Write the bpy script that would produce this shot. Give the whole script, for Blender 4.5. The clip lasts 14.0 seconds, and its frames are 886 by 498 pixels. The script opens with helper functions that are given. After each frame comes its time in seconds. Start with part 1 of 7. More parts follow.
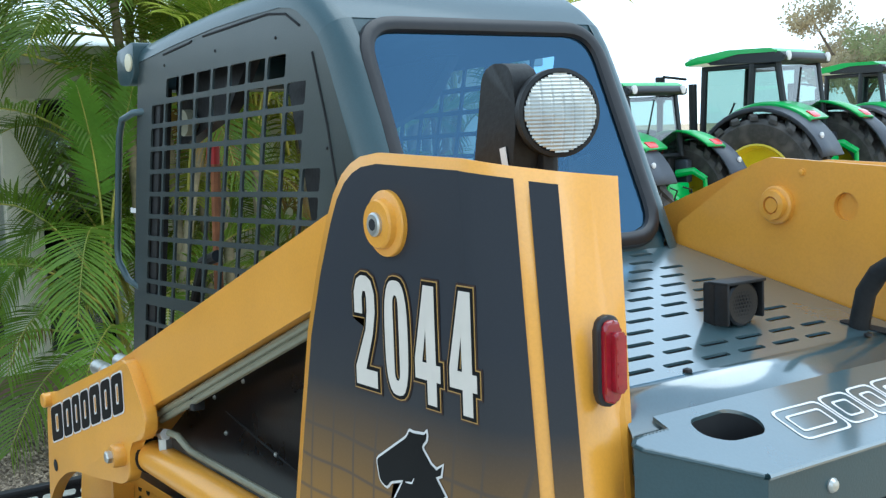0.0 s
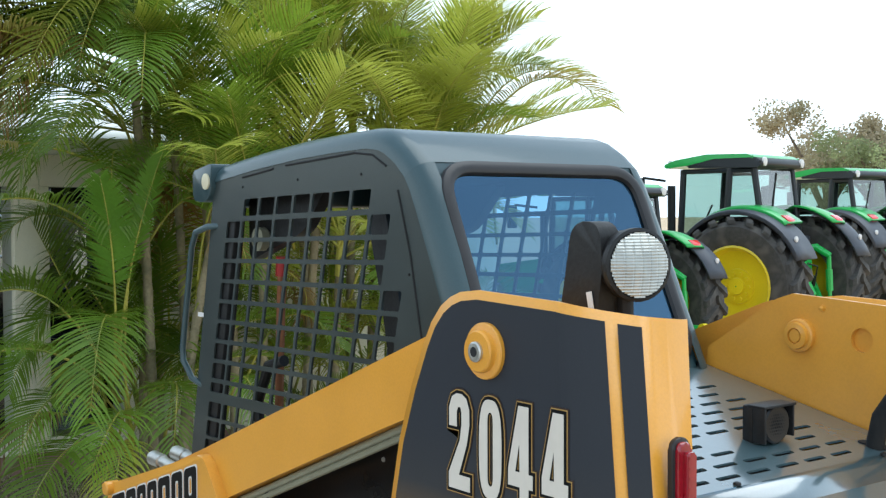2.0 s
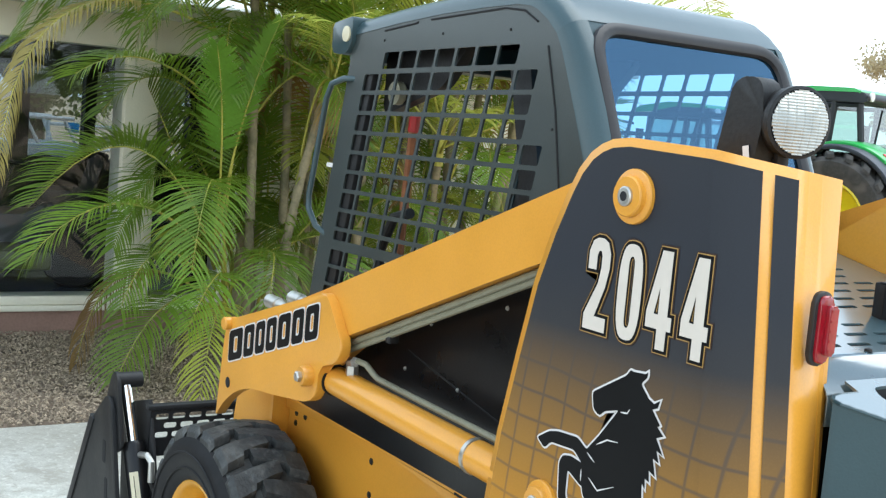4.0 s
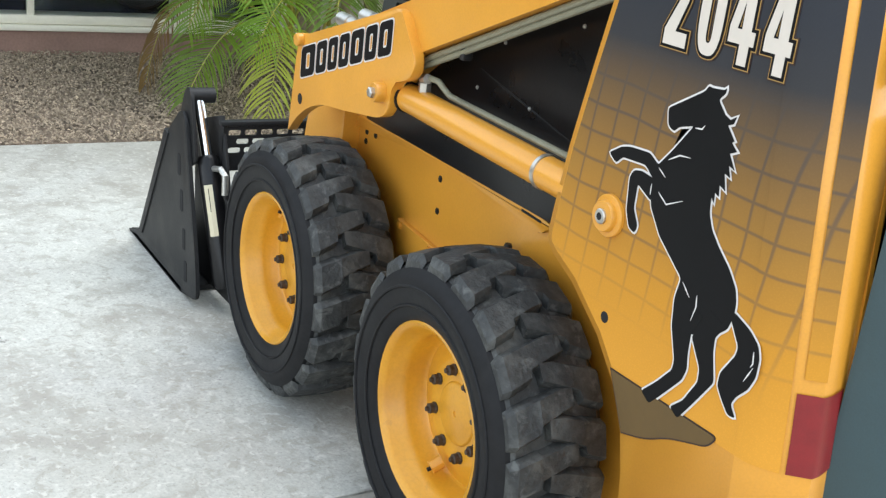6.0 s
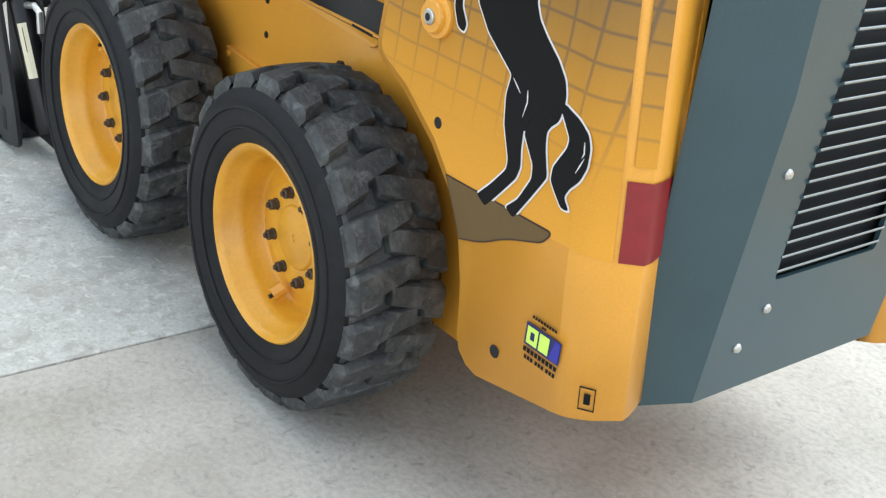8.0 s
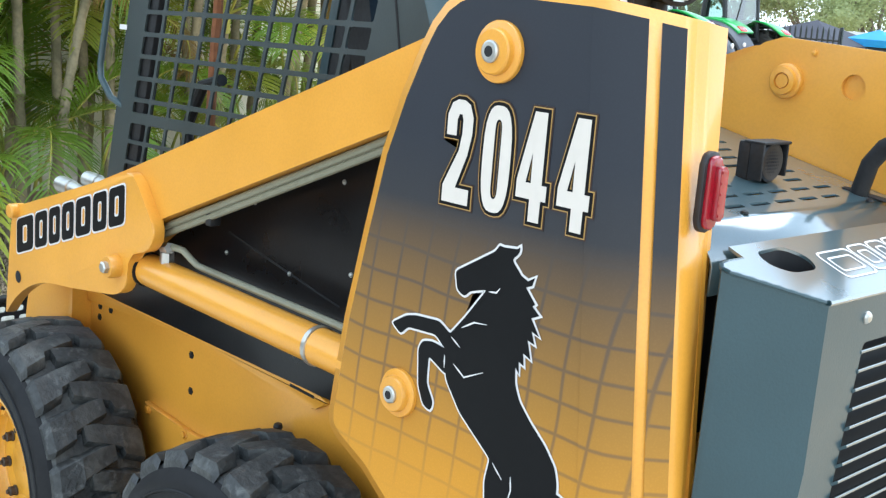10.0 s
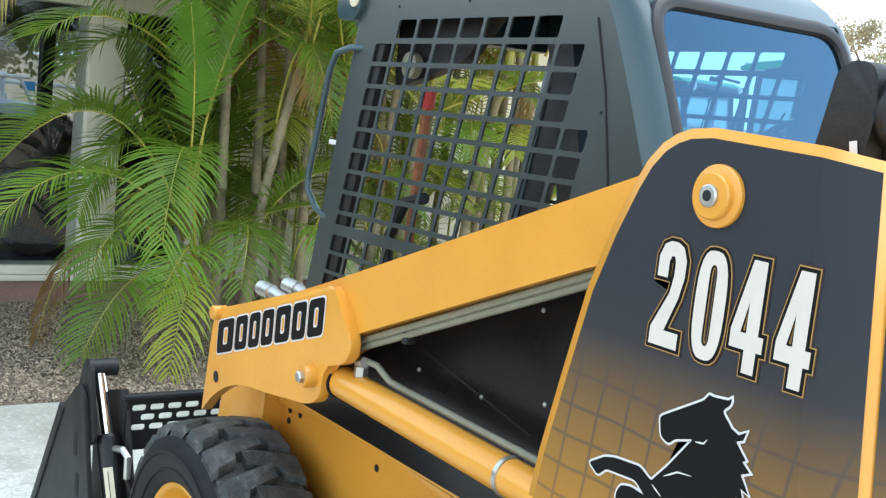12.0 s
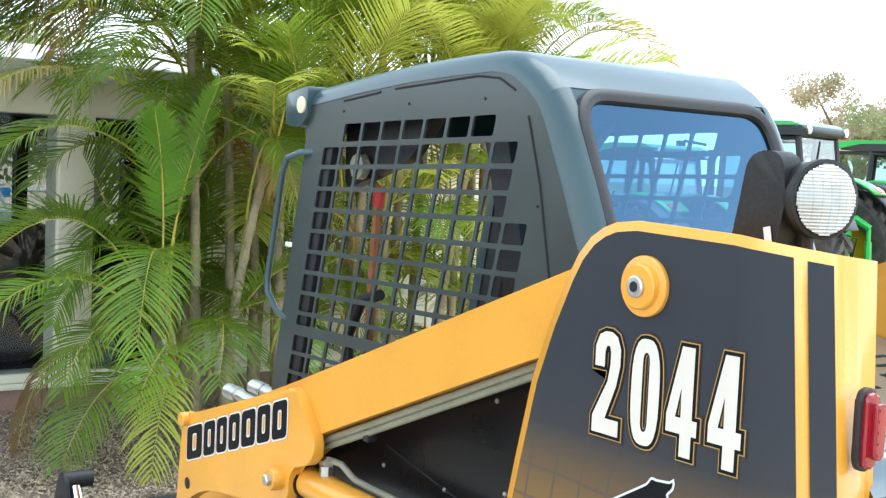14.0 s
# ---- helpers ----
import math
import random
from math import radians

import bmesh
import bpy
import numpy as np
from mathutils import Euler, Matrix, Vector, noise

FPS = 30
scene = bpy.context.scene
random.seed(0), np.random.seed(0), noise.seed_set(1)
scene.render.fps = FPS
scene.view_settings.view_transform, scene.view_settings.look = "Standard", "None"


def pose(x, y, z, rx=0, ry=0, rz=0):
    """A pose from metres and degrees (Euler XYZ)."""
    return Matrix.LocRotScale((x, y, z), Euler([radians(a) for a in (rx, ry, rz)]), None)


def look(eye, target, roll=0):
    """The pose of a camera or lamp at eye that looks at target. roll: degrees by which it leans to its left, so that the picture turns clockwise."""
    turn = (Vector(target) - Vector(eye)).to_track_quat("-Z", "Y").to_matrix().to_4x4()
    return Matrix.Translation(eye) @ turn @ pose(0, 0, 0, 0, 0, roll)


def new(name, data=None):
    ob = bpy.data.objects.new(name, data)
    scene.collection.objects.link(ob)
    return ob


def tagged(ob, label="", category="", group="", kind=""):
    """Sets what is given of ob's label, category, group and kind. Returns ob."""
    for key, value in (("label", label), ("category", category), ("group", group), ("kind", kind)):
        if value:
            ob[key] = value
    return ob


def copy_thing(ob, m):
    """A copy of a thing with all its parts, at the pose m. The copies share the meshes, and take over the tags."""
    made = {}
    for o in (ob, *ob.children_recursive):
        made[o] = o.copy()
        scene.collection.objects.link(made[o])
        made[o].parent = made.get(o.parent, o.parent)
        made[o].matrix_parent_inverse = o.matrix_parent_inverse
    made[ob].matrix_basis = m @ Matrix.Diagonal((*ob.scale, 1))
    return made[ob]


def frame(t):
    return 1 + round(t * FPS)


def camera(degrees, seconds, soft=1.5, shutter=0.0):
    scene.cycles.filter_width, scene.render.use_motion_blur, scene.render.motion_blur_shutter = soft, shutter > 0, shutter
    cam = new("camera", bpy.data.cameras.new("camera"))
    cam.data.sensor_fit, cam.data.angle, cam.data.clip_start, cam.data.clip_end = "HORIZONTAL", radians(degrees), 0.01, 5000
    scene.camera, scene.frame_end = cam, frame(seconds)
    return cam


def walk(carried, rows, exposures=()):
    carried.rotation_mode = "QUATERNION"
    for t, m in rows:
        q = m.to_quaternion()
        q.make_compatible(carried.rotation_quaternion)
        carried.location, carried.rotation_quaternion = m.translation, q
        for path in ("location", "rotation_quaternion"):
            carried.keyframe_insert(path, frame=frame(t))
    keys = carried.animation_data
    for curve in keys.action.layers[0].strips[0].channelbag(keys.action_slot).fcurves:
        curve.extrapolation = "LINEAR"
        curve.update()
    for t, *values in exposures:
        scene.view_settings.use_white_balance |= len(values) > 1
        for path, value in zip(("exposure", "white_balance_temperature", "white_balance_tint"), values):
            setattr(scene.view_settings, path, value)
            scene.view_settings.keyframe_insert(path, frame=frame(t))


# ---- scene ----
cam = camera(42.3, 14.0, soft=1.3)

PATH = [
    (0, (1.864, -0.843, 1.687), (0.239, 0.305, 1.478), -2.0),
    (0.5, (1.907, -1.002, 1.727), (0.477, 0.38, 1.512), -0.8),
    (1, (1.983, -1.082, 1.743), (0.548, 0.292, 1.509), -0.4),
    (1.5, (1.995, -1.117, 1.771), (0.454, 0.150, 1.629), -1.1),
    (2, (1.973, -1.159, 1.781), (0.374, 0.041, 1.720), -0.2),
    (2.2, (1.967, -1.179, 1.777), (0.350, -0.002, 1.733), 0.5),
    (2.9, (1.957, -1.284, 1.751), (0.316, -0.141, 1.708), 2.0),
    (3.6, (1.958, -1.297, 1.684), (0.297, -0.191, 1.559), 4.1),
    (4.3, (1.946, -1.287, 1.637), (0.291, -0.207, 1.331), 5.1),
    (4.5, (1.938, -1.283, 1.63), (0.291, -0.211, 1.258), 5.0),
    (5, (1.939, -1.306, 1.617), (0.31, -0.268, 1.101), 6.1),
    (5.5, (1.958, -1.328, 1.605), (0.339, -0.322, 1.0), 6.8),
    (6, (1.973, -1.335, 1.602), (0.365, -0.346, 0.94), 6.6),
    (6.5, (1.978, -1.327, 1.587), (0.422, -0.283, 0.885), 6.8),
    (7, (1.996, -1.292, 1.551), (0.507, -0.205, 0.776), 6.4),
    (7.2, (2.011, -1.284, 1.528), (0.557, -0.174, 0.721), 7.1),
    (7.9, (1.995, -1.282, 1.494), (0.615, -0.117, 0.636), 7.3),
    (8.6, (1.892, -1.297, 1.522), (0.506, -0.088, 0.736), 6.9),
    (9.3, (1.774, -1.279, 1.569), (0.357, 0.002, 0.978), 6.2),
    (9.5, (1.745, -1.265, 1.582), (0.323, 0.043, 1.064), 5.5),
    (10, (1.715, -1.245, 1.613), (0.323, 0.133, 1.207), 4.6),
    (10.5, (1.71, -1.254, 1.62), (0.333, 0.157, 1.283), 5.6),
    (11, (1.707, -1.266, 1.651), (0.33, 0.16, 1.385), 5.5),
    (11.5, (1.69, -1.317, 1.66), (0.195, -0.005, 1.451), 6.2),
    (12, (1.657, -1.27, 1.664), (0.045, -0.117, 1.396), 6.2),
    (12.5, (1.668, -1.298, 1.645), (0.011, -0.23, 1.306), 6.6),
    (13, (1.682, -1.283, 1.631), (0.012, -0.233, 1.301), 5.8),
    (13.5, (1.696, -1.261, 1.673), (0.075, -0.113, 1.433), 3.5),
    (14, (1.74, -1.247, 1.719), (0.127, -0.073, 1.583), 2.5),
]
walk(cam, [(t, look(eye, target, roll)) for t, eye, target, roll in PATH], exposures=((0.0, -0.22, 5500, -1), (0.5, -0.15, 5650, 0), (1.0, -0.3, 5650, 0), (1.5, -0.33, 5900, 2), (2.2, -0.36, 6000, 3), (4.3, 0.15, 6150, 5), (5.0, 0.22, 6400, 8), (7.2, 0.08, 6400, 8), (9.3, 0.32, 5950, 5), (10.2, 0.36, 5800, 4), (11.0, 0.28, 5650, 2), (12.5, 0.28, 6050, 5), (14.0, 0.5, 6100, 5)))

# ---- light ----
world = bpy.data.worlds.new("world")
scene.world = world
world.use_nodes = True
wn, wl = world.node_tree.nodes, world.node_tree.links
bg = wn["Background"]
sky = wn.new("ShaderNodeTexSky")
sky.sky_type, sky.sun_disc = "NISHITA", False
sky.sun_elevation, sky.sun_rotation = radians(73), radians(21)
sky.air_density, sky.dust_density, sky.ozone_density = 1.2, 1.5, 1.5
# thin bright cloud over the blue: large soft patches
cloud = wn.new("ShaderNodeTexNoise")
cloud.inputs["Scale"].default_value, cloud.inputs["Detail"].default_value = 2.2, 6.0
ramp = wn.new("ShaderNodeValToRGB")
ramp.color_ramp.elements[0].position, ramp.color_ramp.elements[1].position = 0.42, 0.70
ramp.color_ramp.elements[0].color = (0.32, 0.32, 0.32, 1)
ramp.color_ramp.elements[1].color = (0.62, 0.62, 0.62, 1)
coord = wn.new("ShaderNodeTexCoord")
mix = wn.new("ShaderNodeMixRGB")
mix.inputs[2].default_value = (14.0, 16.6, 19.5, 1)
wl.new(coord.outputs["Generated"], cloud.inputs["Vector"])
wl.new(cloud.outputs["Fac"], ramp.inputs[0])
wl.new(ramp.outputs[0], mix.inputs[0])
wl.new(sky.outputs[0], mix.inputs[1])
# bright haze that thins out upwards
part_xyz = wn.new("ShaderNodeSeparateXYZ")
thin = wn.new("ShaderNodeMapRange")
thin.interpolation_type = "SMOOTHSTEP"
thin.inputs["From Min"].default_value, thin.inputs["From Max"].default_value = 0.0, 0.85
thin.inputs["To Min"].default_value, thin.inputs["To Max"].default_value = 0.9, 0.0
haze = wn.new("ShaderNodeMixRGB")
haze.inputs[2].default_value = (17.0, 18.3, 19.6, 1)
wl.new(coord.outputs["Generated"], part_xyz.inputs[0])
wl.new(part_xyz.outputs["Z"], thin.inputs["Value"])
wl.new(thin.outputs[0], haze.inputs[0])
wl.new(mix.outputs[0], haze.inputs[1])
wl.new(haze.outputs[0], bg.inputs[0])
bg.inputs[1].default_value = 0.126

sun_data = bpy.data.lights.new("sun", "SUN")
sun_data.energy, sun_data.angle, sun_data.color = 2.4, radians(60), (1.0, 0.98, 0.95)
sun = new("sun", sun_data)
sun.matrix_world = look((1.5, 4.0, 14), (0, 0, 0))


# ---- small builders ----
def link(tree, a, b):
    tree.links.new(a, b)


def mat(name, color, rough=0.5, metal=0.0, scale=8.0, vary=0.12, bump=0.0, bump_scale=60.0, dirt=None, coat=0.0, spots=0.5):
    """Paint, rubber, stone and the like: base colour broken at two scales, with fine relief."""
    m = bpy.data.materials.new(name)
    m.use_nodes = True
    t = m.node_tree
    b = t.nodes["Principled BSDF"]
    co = t.nodes.new("ShaderNodeTexCoord")
    big = t.nodes.new("ShaderNodeTexNoise")
    big.inputs["Scale"].default_value, big.inputs["Detail"].default_value = scale, 5
    fine = t.nodes.new("ShaderNodeTexNoise")
    fine.inputs["Scale"].default_value, fine.inputs["Detail"].default_value = bump_scale, 3
    link(t, co.outputs["Object"], big.inputs["Vector"])
    link(t, co.outputs["Object"], fine.inputs["Vector"])
    dark = dirt or tuple(c * (1 - vary) for c in color)
    lite = tuple(min(1, c * (1 + vary)) for c in color)
    r = t.nodes.new("ShaderNodeValToRGB")
    r.color_ramp.elements[0].position, r.color_ramp.elements[1].position = 0.3, 0.72
    r.color_ramp.elements[0].color, r.color_ramp.elements[1].color = (*dark, 1), (*lite, 1)
    e = r.color_ramp.elements.new(spots)
    e.color = (*color, 1)
    link(t, big.outputs["Fac"], r.inputs[0])
    mx = t.nodes.new("ShaderNodeMixRGB")
    mx.blend_type = "MULTIPLY"
    mx.inputs[0].default_value = min(1.0, vary * 2)
    g = t.nodes.new("ShaderNodeValToRGB")
    g.color_ramp.elements[0].color, g.color_ramp.elements[0].position = (0.6, 0.6, 0.6, 1), 0.35
    g.color_ramp.elements[1].position = 0.6
    link(t, fine.outputs["Fac"], g.inputs[0])
    link(t, r.outputs[0], mx.inputs[1])
    link(t, g.outputs[0], mx.inputs[2])
    link(t, mx.outputs[0], b.inputs["Base Color"])
    b.inputs["Roughness"].default_value, b.inputs["Metallic"].default_value = rough, metal
    b.inputs["Coat Weight"].default_value = coat
    b.inputs["Coat Roughness"].default_value = 0.12
    rr = t.nodes.new("ShaderNodeMapRange")
    rr.inputs["To Min"].default_value, rr.inputs["To Max"].default_value = max(0.02, rough - 0.09), min(1, rough + 0.09)
    link(t, big.outputs["Fac"], rr.inputs["Value"])
    link(t, rr.outputs[0], b.inputs["Roughness"])
    if bump:
        bp = t.nodes.new("ShaderNodeBump")
        bp.inputs["Strength"].default_value, bp.inputs["Distance"].default_value = bump, 0.004
        link(t, fine.outputs["Fac"], bp.inputs["Height"])
        link(t, bp.outputs[0], b.inputs["Normal"])
    return m


def glass(name, color, rough=0.02, ior=1.45, shine=(1, 1, 1)):
    """A thin pane: mostly seen through, with its own mirror image of the sky."""
    m = bpy.data.materials.new(name)
    m.use_nodes = True
    t = m.node_tree
    out = t.nodes["Material Output"]
    tr = t.nodes.new("ShaderNodeBsdfTransparent")
    tr.inputs[0].default_value = (*color, 1)
    gl = t.nodes.new("ShaderNodeBsdfGlossy")
    gl.inputs["Roughness"].default_value = rough
    gl.inputs[0].default_value = (*shine, 1)
    lw = t.nodes.new("ShaderNodeLayerWeight")
    lw.inputs[0].default_value = 0.5
    pw = t.nodes.new("ShaderNodeMath")
    pw.operation = "POWER"
    pw.inputs[1].default_value = 4.0
    link(t, lw.outputs["Facing"], pw.inputs[0])
    fr = t.nodes.new("ShaderNodeMapRange")
    fr.inputs["To Min"].default_value, fr.inputs["To Max"].default_value = ((ior - 1) / (ior + 1)) ** 2 * 1.8, 1.0
    link(t, pw.outputs[0], fr.inputs["Value"])
    ms = t.nodes.new("ShaderNodeMixShader")
    link(t, fr.outputs[0], ms.inputs[0])
    link(t, tr.outputs[0], ms.inputs[1])
    link(t, gl.outputs[0], ms.inputs[2])
    link(t, ms.outputs[0], out.inputs[0])
    return m


def part(name, bm, material, parent=None, label="", smooth=30.0):
    me = bpy.data.meshes.new(name)
    bmesh.ops.recalc_face_normals(bm, faces=bm.faces)
    bm.to_mesh(me)
    bm.free()
    for m in material if isinstance(material, (list, tuple)) else (material,):
        me.materials.append(m)
    if smooth:
        me.shade_smooth()
        me.set_sharp_from_angle(angle=radians(smooth))
    ob = new(name, me)
    ob.parent = parent
    if label:
        ob["label"] = label
    return ob


def box(bm, x0, x1, y0, y1, z0, z1, bevel=0.0):
    vs = [bm.verts.new((x, y, z)) for z in (z0, z1) for x, y in ((x0, y0), (x1, y0), (x1, y1), (x0, y1))]
    fs = [bm.faces.new([vs[i] for i in f]) for f in ((3, 2, 1, 0), (4, 5, 6, 7), (0, 1, 5, 4), (1, 2, 6, 5), (2, 3, 7, 6), (3, 0, 4, 7))]
    if bevel:
        bmesh.ops.bevel(bm, geom=list({e for f in fs for e in f.edges}), offset=bevel, segments=2, profile=0.5, affect="EDGES")
    return bm


def prism(bm, pts, y0, y1, bevel=0.0, seg=2):
    """A plate cut to an outline of (x, z), from y0 to y1."""
    a = [bm.verts.new((x, y0, z)) for x, z in pts]
    b = [bm.verts.new((x, y1, z)) for x, z in pts]
    fs = [bm.faces.new(a), bm.faces.new(b[::-1])]
    n = len(pts)
    fs += [bm.faces.new((a[i], b[i], b[(i + 1) % n], a[(i + 1) % n])) for i in range(n)]
    if bevel:
        rim = [e for f in fs[:2] for e in f.edges]
        bmesh.ops.bevel(bm, geom=rim, offset=bevel, segments=seg, profile=0.5, affect="EDGES")
    return bm


def sweep(bm, pts, r, seg=12, caps=True):
    """A round bar along points; r may be one radius or one a point."""
    pts = [Vector(p) for p in pts]
    rs = r if isinstance(r, (list, tuple)) else [r] * len(pts)
    side = None
    rings = []
    for i, p in enumerate(pts):
        d = (pts[min(i + 1, len(pts) - 1)] - pts[max(i - 1, 0)]).normalized()
        if side is None:
            side = d.orthogonal().normalized()
        side = (side - d * side.dot(d)).normalized()
        up = d.cross(side)
        rings.append([bm.verts.new(p + rs[i] * (math.cos(a) * side + math.sin(a) * up)) for a in (2 * math.pi * k / seg for k in range(seg))])
    for a, b in zip(rings, rings[1:]):
        for k in range(seg):
            bm.faces.new((a[k], a[(k + 1) % seg], b[(k + 1) % seg], b[k]))
    if caps:
        bm.faces.new(rings[0][::-1])
        bm.faces.new(rings[-1])
    return bm


def lathe(bm, profile, origin, axis="y", seg=40, close=False, caps=True):
    """Turns (radius, along) round an axis through origin."""
    ox, oy, oz = origin
    rings = []
    for r, h in profile:
        ring = []
        for k in range(seg):
            a = 2 * math.pi * k / seg
            c, s = r * math.cos(a), r * math.sin(a)
            ring.append(bm.verts.new((ox + c, oy + h, oz + s) if axis == "y" else (ox + h, oy + c, oz + s) if axis == "x" else (ox + c, oy + s, oz + h)))
        rings.append(ring)
    for a, b in zip(rings, rings[1:] + (rings[:1] if close else [])):
        for k in range(seg):
            bm.faces.new((a[k], a[(k + 1) % seg], b[(k + 1) % seg], b[k]))
    if not close and caps:
        for ring in (rings[0], rings[-1]):
            if (ring[0].co - ring[seg // 2].co).length > 1e-5:
                bm.faces.new(ring)
    return bm


def rounded(pts, r, seg=4):
    """An outline with its corners rounded; r: one radius, or one a corner."""
    out, n = [], len(pts)
    for i, p in enumerate(pts):
        q = r[i] if isinstance(r, (list, tuple)) else r
        p, a, b = Vector(p), Vector(pts[i - 1]), Vector(pts[(i + 1) % n])
        u, v = a - p, b - p
        k = min(q, 0.49 * u.length, 0.49 * v.length)
        if k < 1e-5:
            out.append(tuple(p))
            continue
        s, e = p + u.normalized() * k, p + v.normalized() * k
        for j in range(seg + 1):
            f = j / seg
            out.append(tuple((1 - f) ** 2 * s + 2 * f * (1 - f) * p + f * f * e))
    return out


def grown(pts, d):
    """An outline moved outwards by d (inwards where d is negative)."""
    n = len(pts)
    area = sum(pts[i - 1][0] * pts[i][1] - pts[i][0] * pts[i - 1][1] for i in range(n))
    w = d if area > 0 else -d
    out = []
    for i in range(n):
        p, a, b = Vector(pts[i]), Vector(pts[i - 1]), Vector(pts[(i + 1) % n])
        u, v = (p - a).normalized(), (b - p).normalized()
        nu, nv = Vector((u.y, -u.x)), Vector((v.y, -v.x))
        m = nu + nv
        m = m.normalized() * min(1.8, 1 / max(0.3, m.length / 2)) if m.length > 1e-6 else nu
        out.append(tuple(p + m * w))
    return out


def sheet(polys, depth, place=None, bevel=0.0):
    """A flat sheet cut to outlines of (u, v), holes included, depth thick, as a bmesh: u runs along x, v along z, its face at y = 0 looking to -y."""
    cu = bpy.data.curves.new("outline", "CURVE")
    cu.dimensions, cu.fill_mode, cu.extrude = "2D", "BOTH", depth / 2
    for poly in polys:
        sp = cu.splines.new("POLY")
        sp.points.add(len(poly) - 1)
        for q, (u, v) in zip(sp.points, poly):
            q.co = (u, v, 0, 1)
        sp.use_cyclic_u = True
    ob = bpy.data.objects.new("outline", cu)
    me = ob.to_mesh()
    bm = bmesh.new()
    bm.from_mesh(me)
    ob.to_mesh_clear()
    bpy.data.objects.remove(ob)
    bpy.data.curves.remove(cu)
    bmesh.ops.remove_doubles(bm, verts=bm.verts, dist=1e-6)
    for v in bm.verts:
        v.co = (v.co.x, depth / 2 - v.co.z, v.co.y)
    if place is not None:
        bmesh.ops.transform(bm, matrix=place, verts=bm.verts)
    return bm


def thing(name, label, category, group="", kind="", at=(0, 0, 0)):
    ob = new(name)
    ob.location = at
    ob.empty_display_size = 0.1
    return tagged(ob, label, category, group, kind)


def mirrored(ob, name=None):
    """The same part on the machine's other side."""
    me = ob.data.copy()
    me.transform(Matrix.Translation((0, 2 * MID, 0)) @ Matrix.Diagonal((1, -1, 1, 1)))
    me.flip_normals()
    o = new(name or ob.name.split(".")[0], me)
    o.parent = ob.parent
    return o


MID = 0.49          # the machine's middle, in y

# ---- materials ----
yellow = mat("yellow_paint", (0.72, 0.325, 0.036), 0.33, scale=5, vary=0.06, bump=0.06, bump_scale=220, coat=0.2)
rim_paint = mat("rim_yellow_paint", (0.69, 0.325, 0.02), 0.38, scale=6, vary=0.08, bump=0.1, bump_scale=120, dirt=(0.58, 0.26, 0.022), coat=0.2)
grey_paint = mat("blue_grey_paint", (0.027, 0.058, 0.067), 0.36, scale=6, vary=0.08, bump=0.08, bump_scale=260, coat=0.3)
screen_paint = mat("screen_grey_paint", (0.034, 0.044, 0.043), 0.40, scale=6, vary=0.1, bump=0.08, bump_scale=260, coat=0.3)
# the cab's blue-grey with a lighter base that adds to the sky's sheen
hood_lit_paint = mat("hood_grey_paint", (0.062, 0.104, 0.117), 0.3, scale=6, vary=0.08, bump=0.04, bump_scale=240, coat=1.0)
hood_lit_paint.node_tree.nodes["Principled BSDF"].inputs["Coat IOR"].default_value = 2.6
hood_lit_paint.node_tree.nodes["Principled BSDF"].inputs["Coat Roughness"].default_value = 0.13
black_paint = mat("black_paint", (0.009, 0.0085, 0.009), 0.30, scale=7, vary=0.2, bump=0.05, bump_scale=150, coat=0.1)
black_flat = mat("black_steel", (0.016, 0.016, 0.0165), 0.5, scale=9, vary=0.3, bump=0.15, bump_scale=120, dirt=(0.024, 0.023, 0.022))
rubber = mat("tyre_rubber", (0.030, 0.0315, 0.031), 0.58, scale=16, vary=0.42, bump=0.7, bump_scale=85, dirt=(0.082, 0.084, 0.078))
sidewall = mat("tyre_sidewall", (0.012, 0.012, 0.013), 0.55, scale=14, vary=0.25, bump=0.1, bump_scale=60)
seal = mat("rubber_seal", (0.015, 0.013, 0.014), 0.45, scale=20, vary=0.2)
steel = mat("zinc_steel", (0.55, 0.54, 0.5), 0.35, metal=0.85, scale=30, vary=0.12)
chrome = mat("chrome_rod", (0.8, 0.8, 0.8), 0.09, metal=1.0, scale=12, vary=0.05)
tube_grey = mat("hydraulic_tube_paint", (0.23, 0.22, 0.15), 0.4, scale=12, vary=0.12)
# near-black that stands in for the shade inside holes, slots and bays
hole_shade = mat("dark_interior", (0.008, 0.008, 0.009), 0.8, scale=6, vary=0.2)
white_print = mat("white_print", (0.70, 0.67, 0.645), 0.4, scale=12, vary=0.03)
black_print = mat("black_print", (0.005, 0.005, 0.0055), 0.42, scale=12, vary=0.1)
tan_print = mat("tan_print", (0.42, 0.25, 0.07), 0.4, scale=12, vary=0.05)
brown_dark = mat("dark_brown_print", (0.03, 0.012, 0.008), 0.4, scale=12, vary=0.1)
brown_print = mat("brown_print", (0.115, 0.065, 0.015), 0.4, scale=12, vary=0.06)
dark_print = mat("dark_print", (0.027, 0.030, 0.037), 0.34, scale=6, vary=0.08, coat=0.25)
red_print = mat("red_reflector", (0.21, 0.008, 0.010), 0.4, scale=40, vary=0.1, bump=0.1, bump_scale=500)
red_lens = mat("red_lens", (0.30, 0.004, 0.014), 0.12, scale=20, vary=0.15, coat=0.8)
lamp_glass = mat("fluted_lamp_lens", (0.46, 0.47, 0.44), 0.13, metal=0.25, scale=30, vary=0.1, coat=0.8)
pink_print = mat("pink_print", (0.75, 0.25, 0.3), 0.4, scale=12, vary=0.1)
lime_print = mat("lime_print", (0.6, 0.8, 0.12), 0.4, scale=12, vary=0.05)
blue_print = mat("blue_print", (0.03, 0.03, 0.3), 0.4, scale=12, vary=0.05)
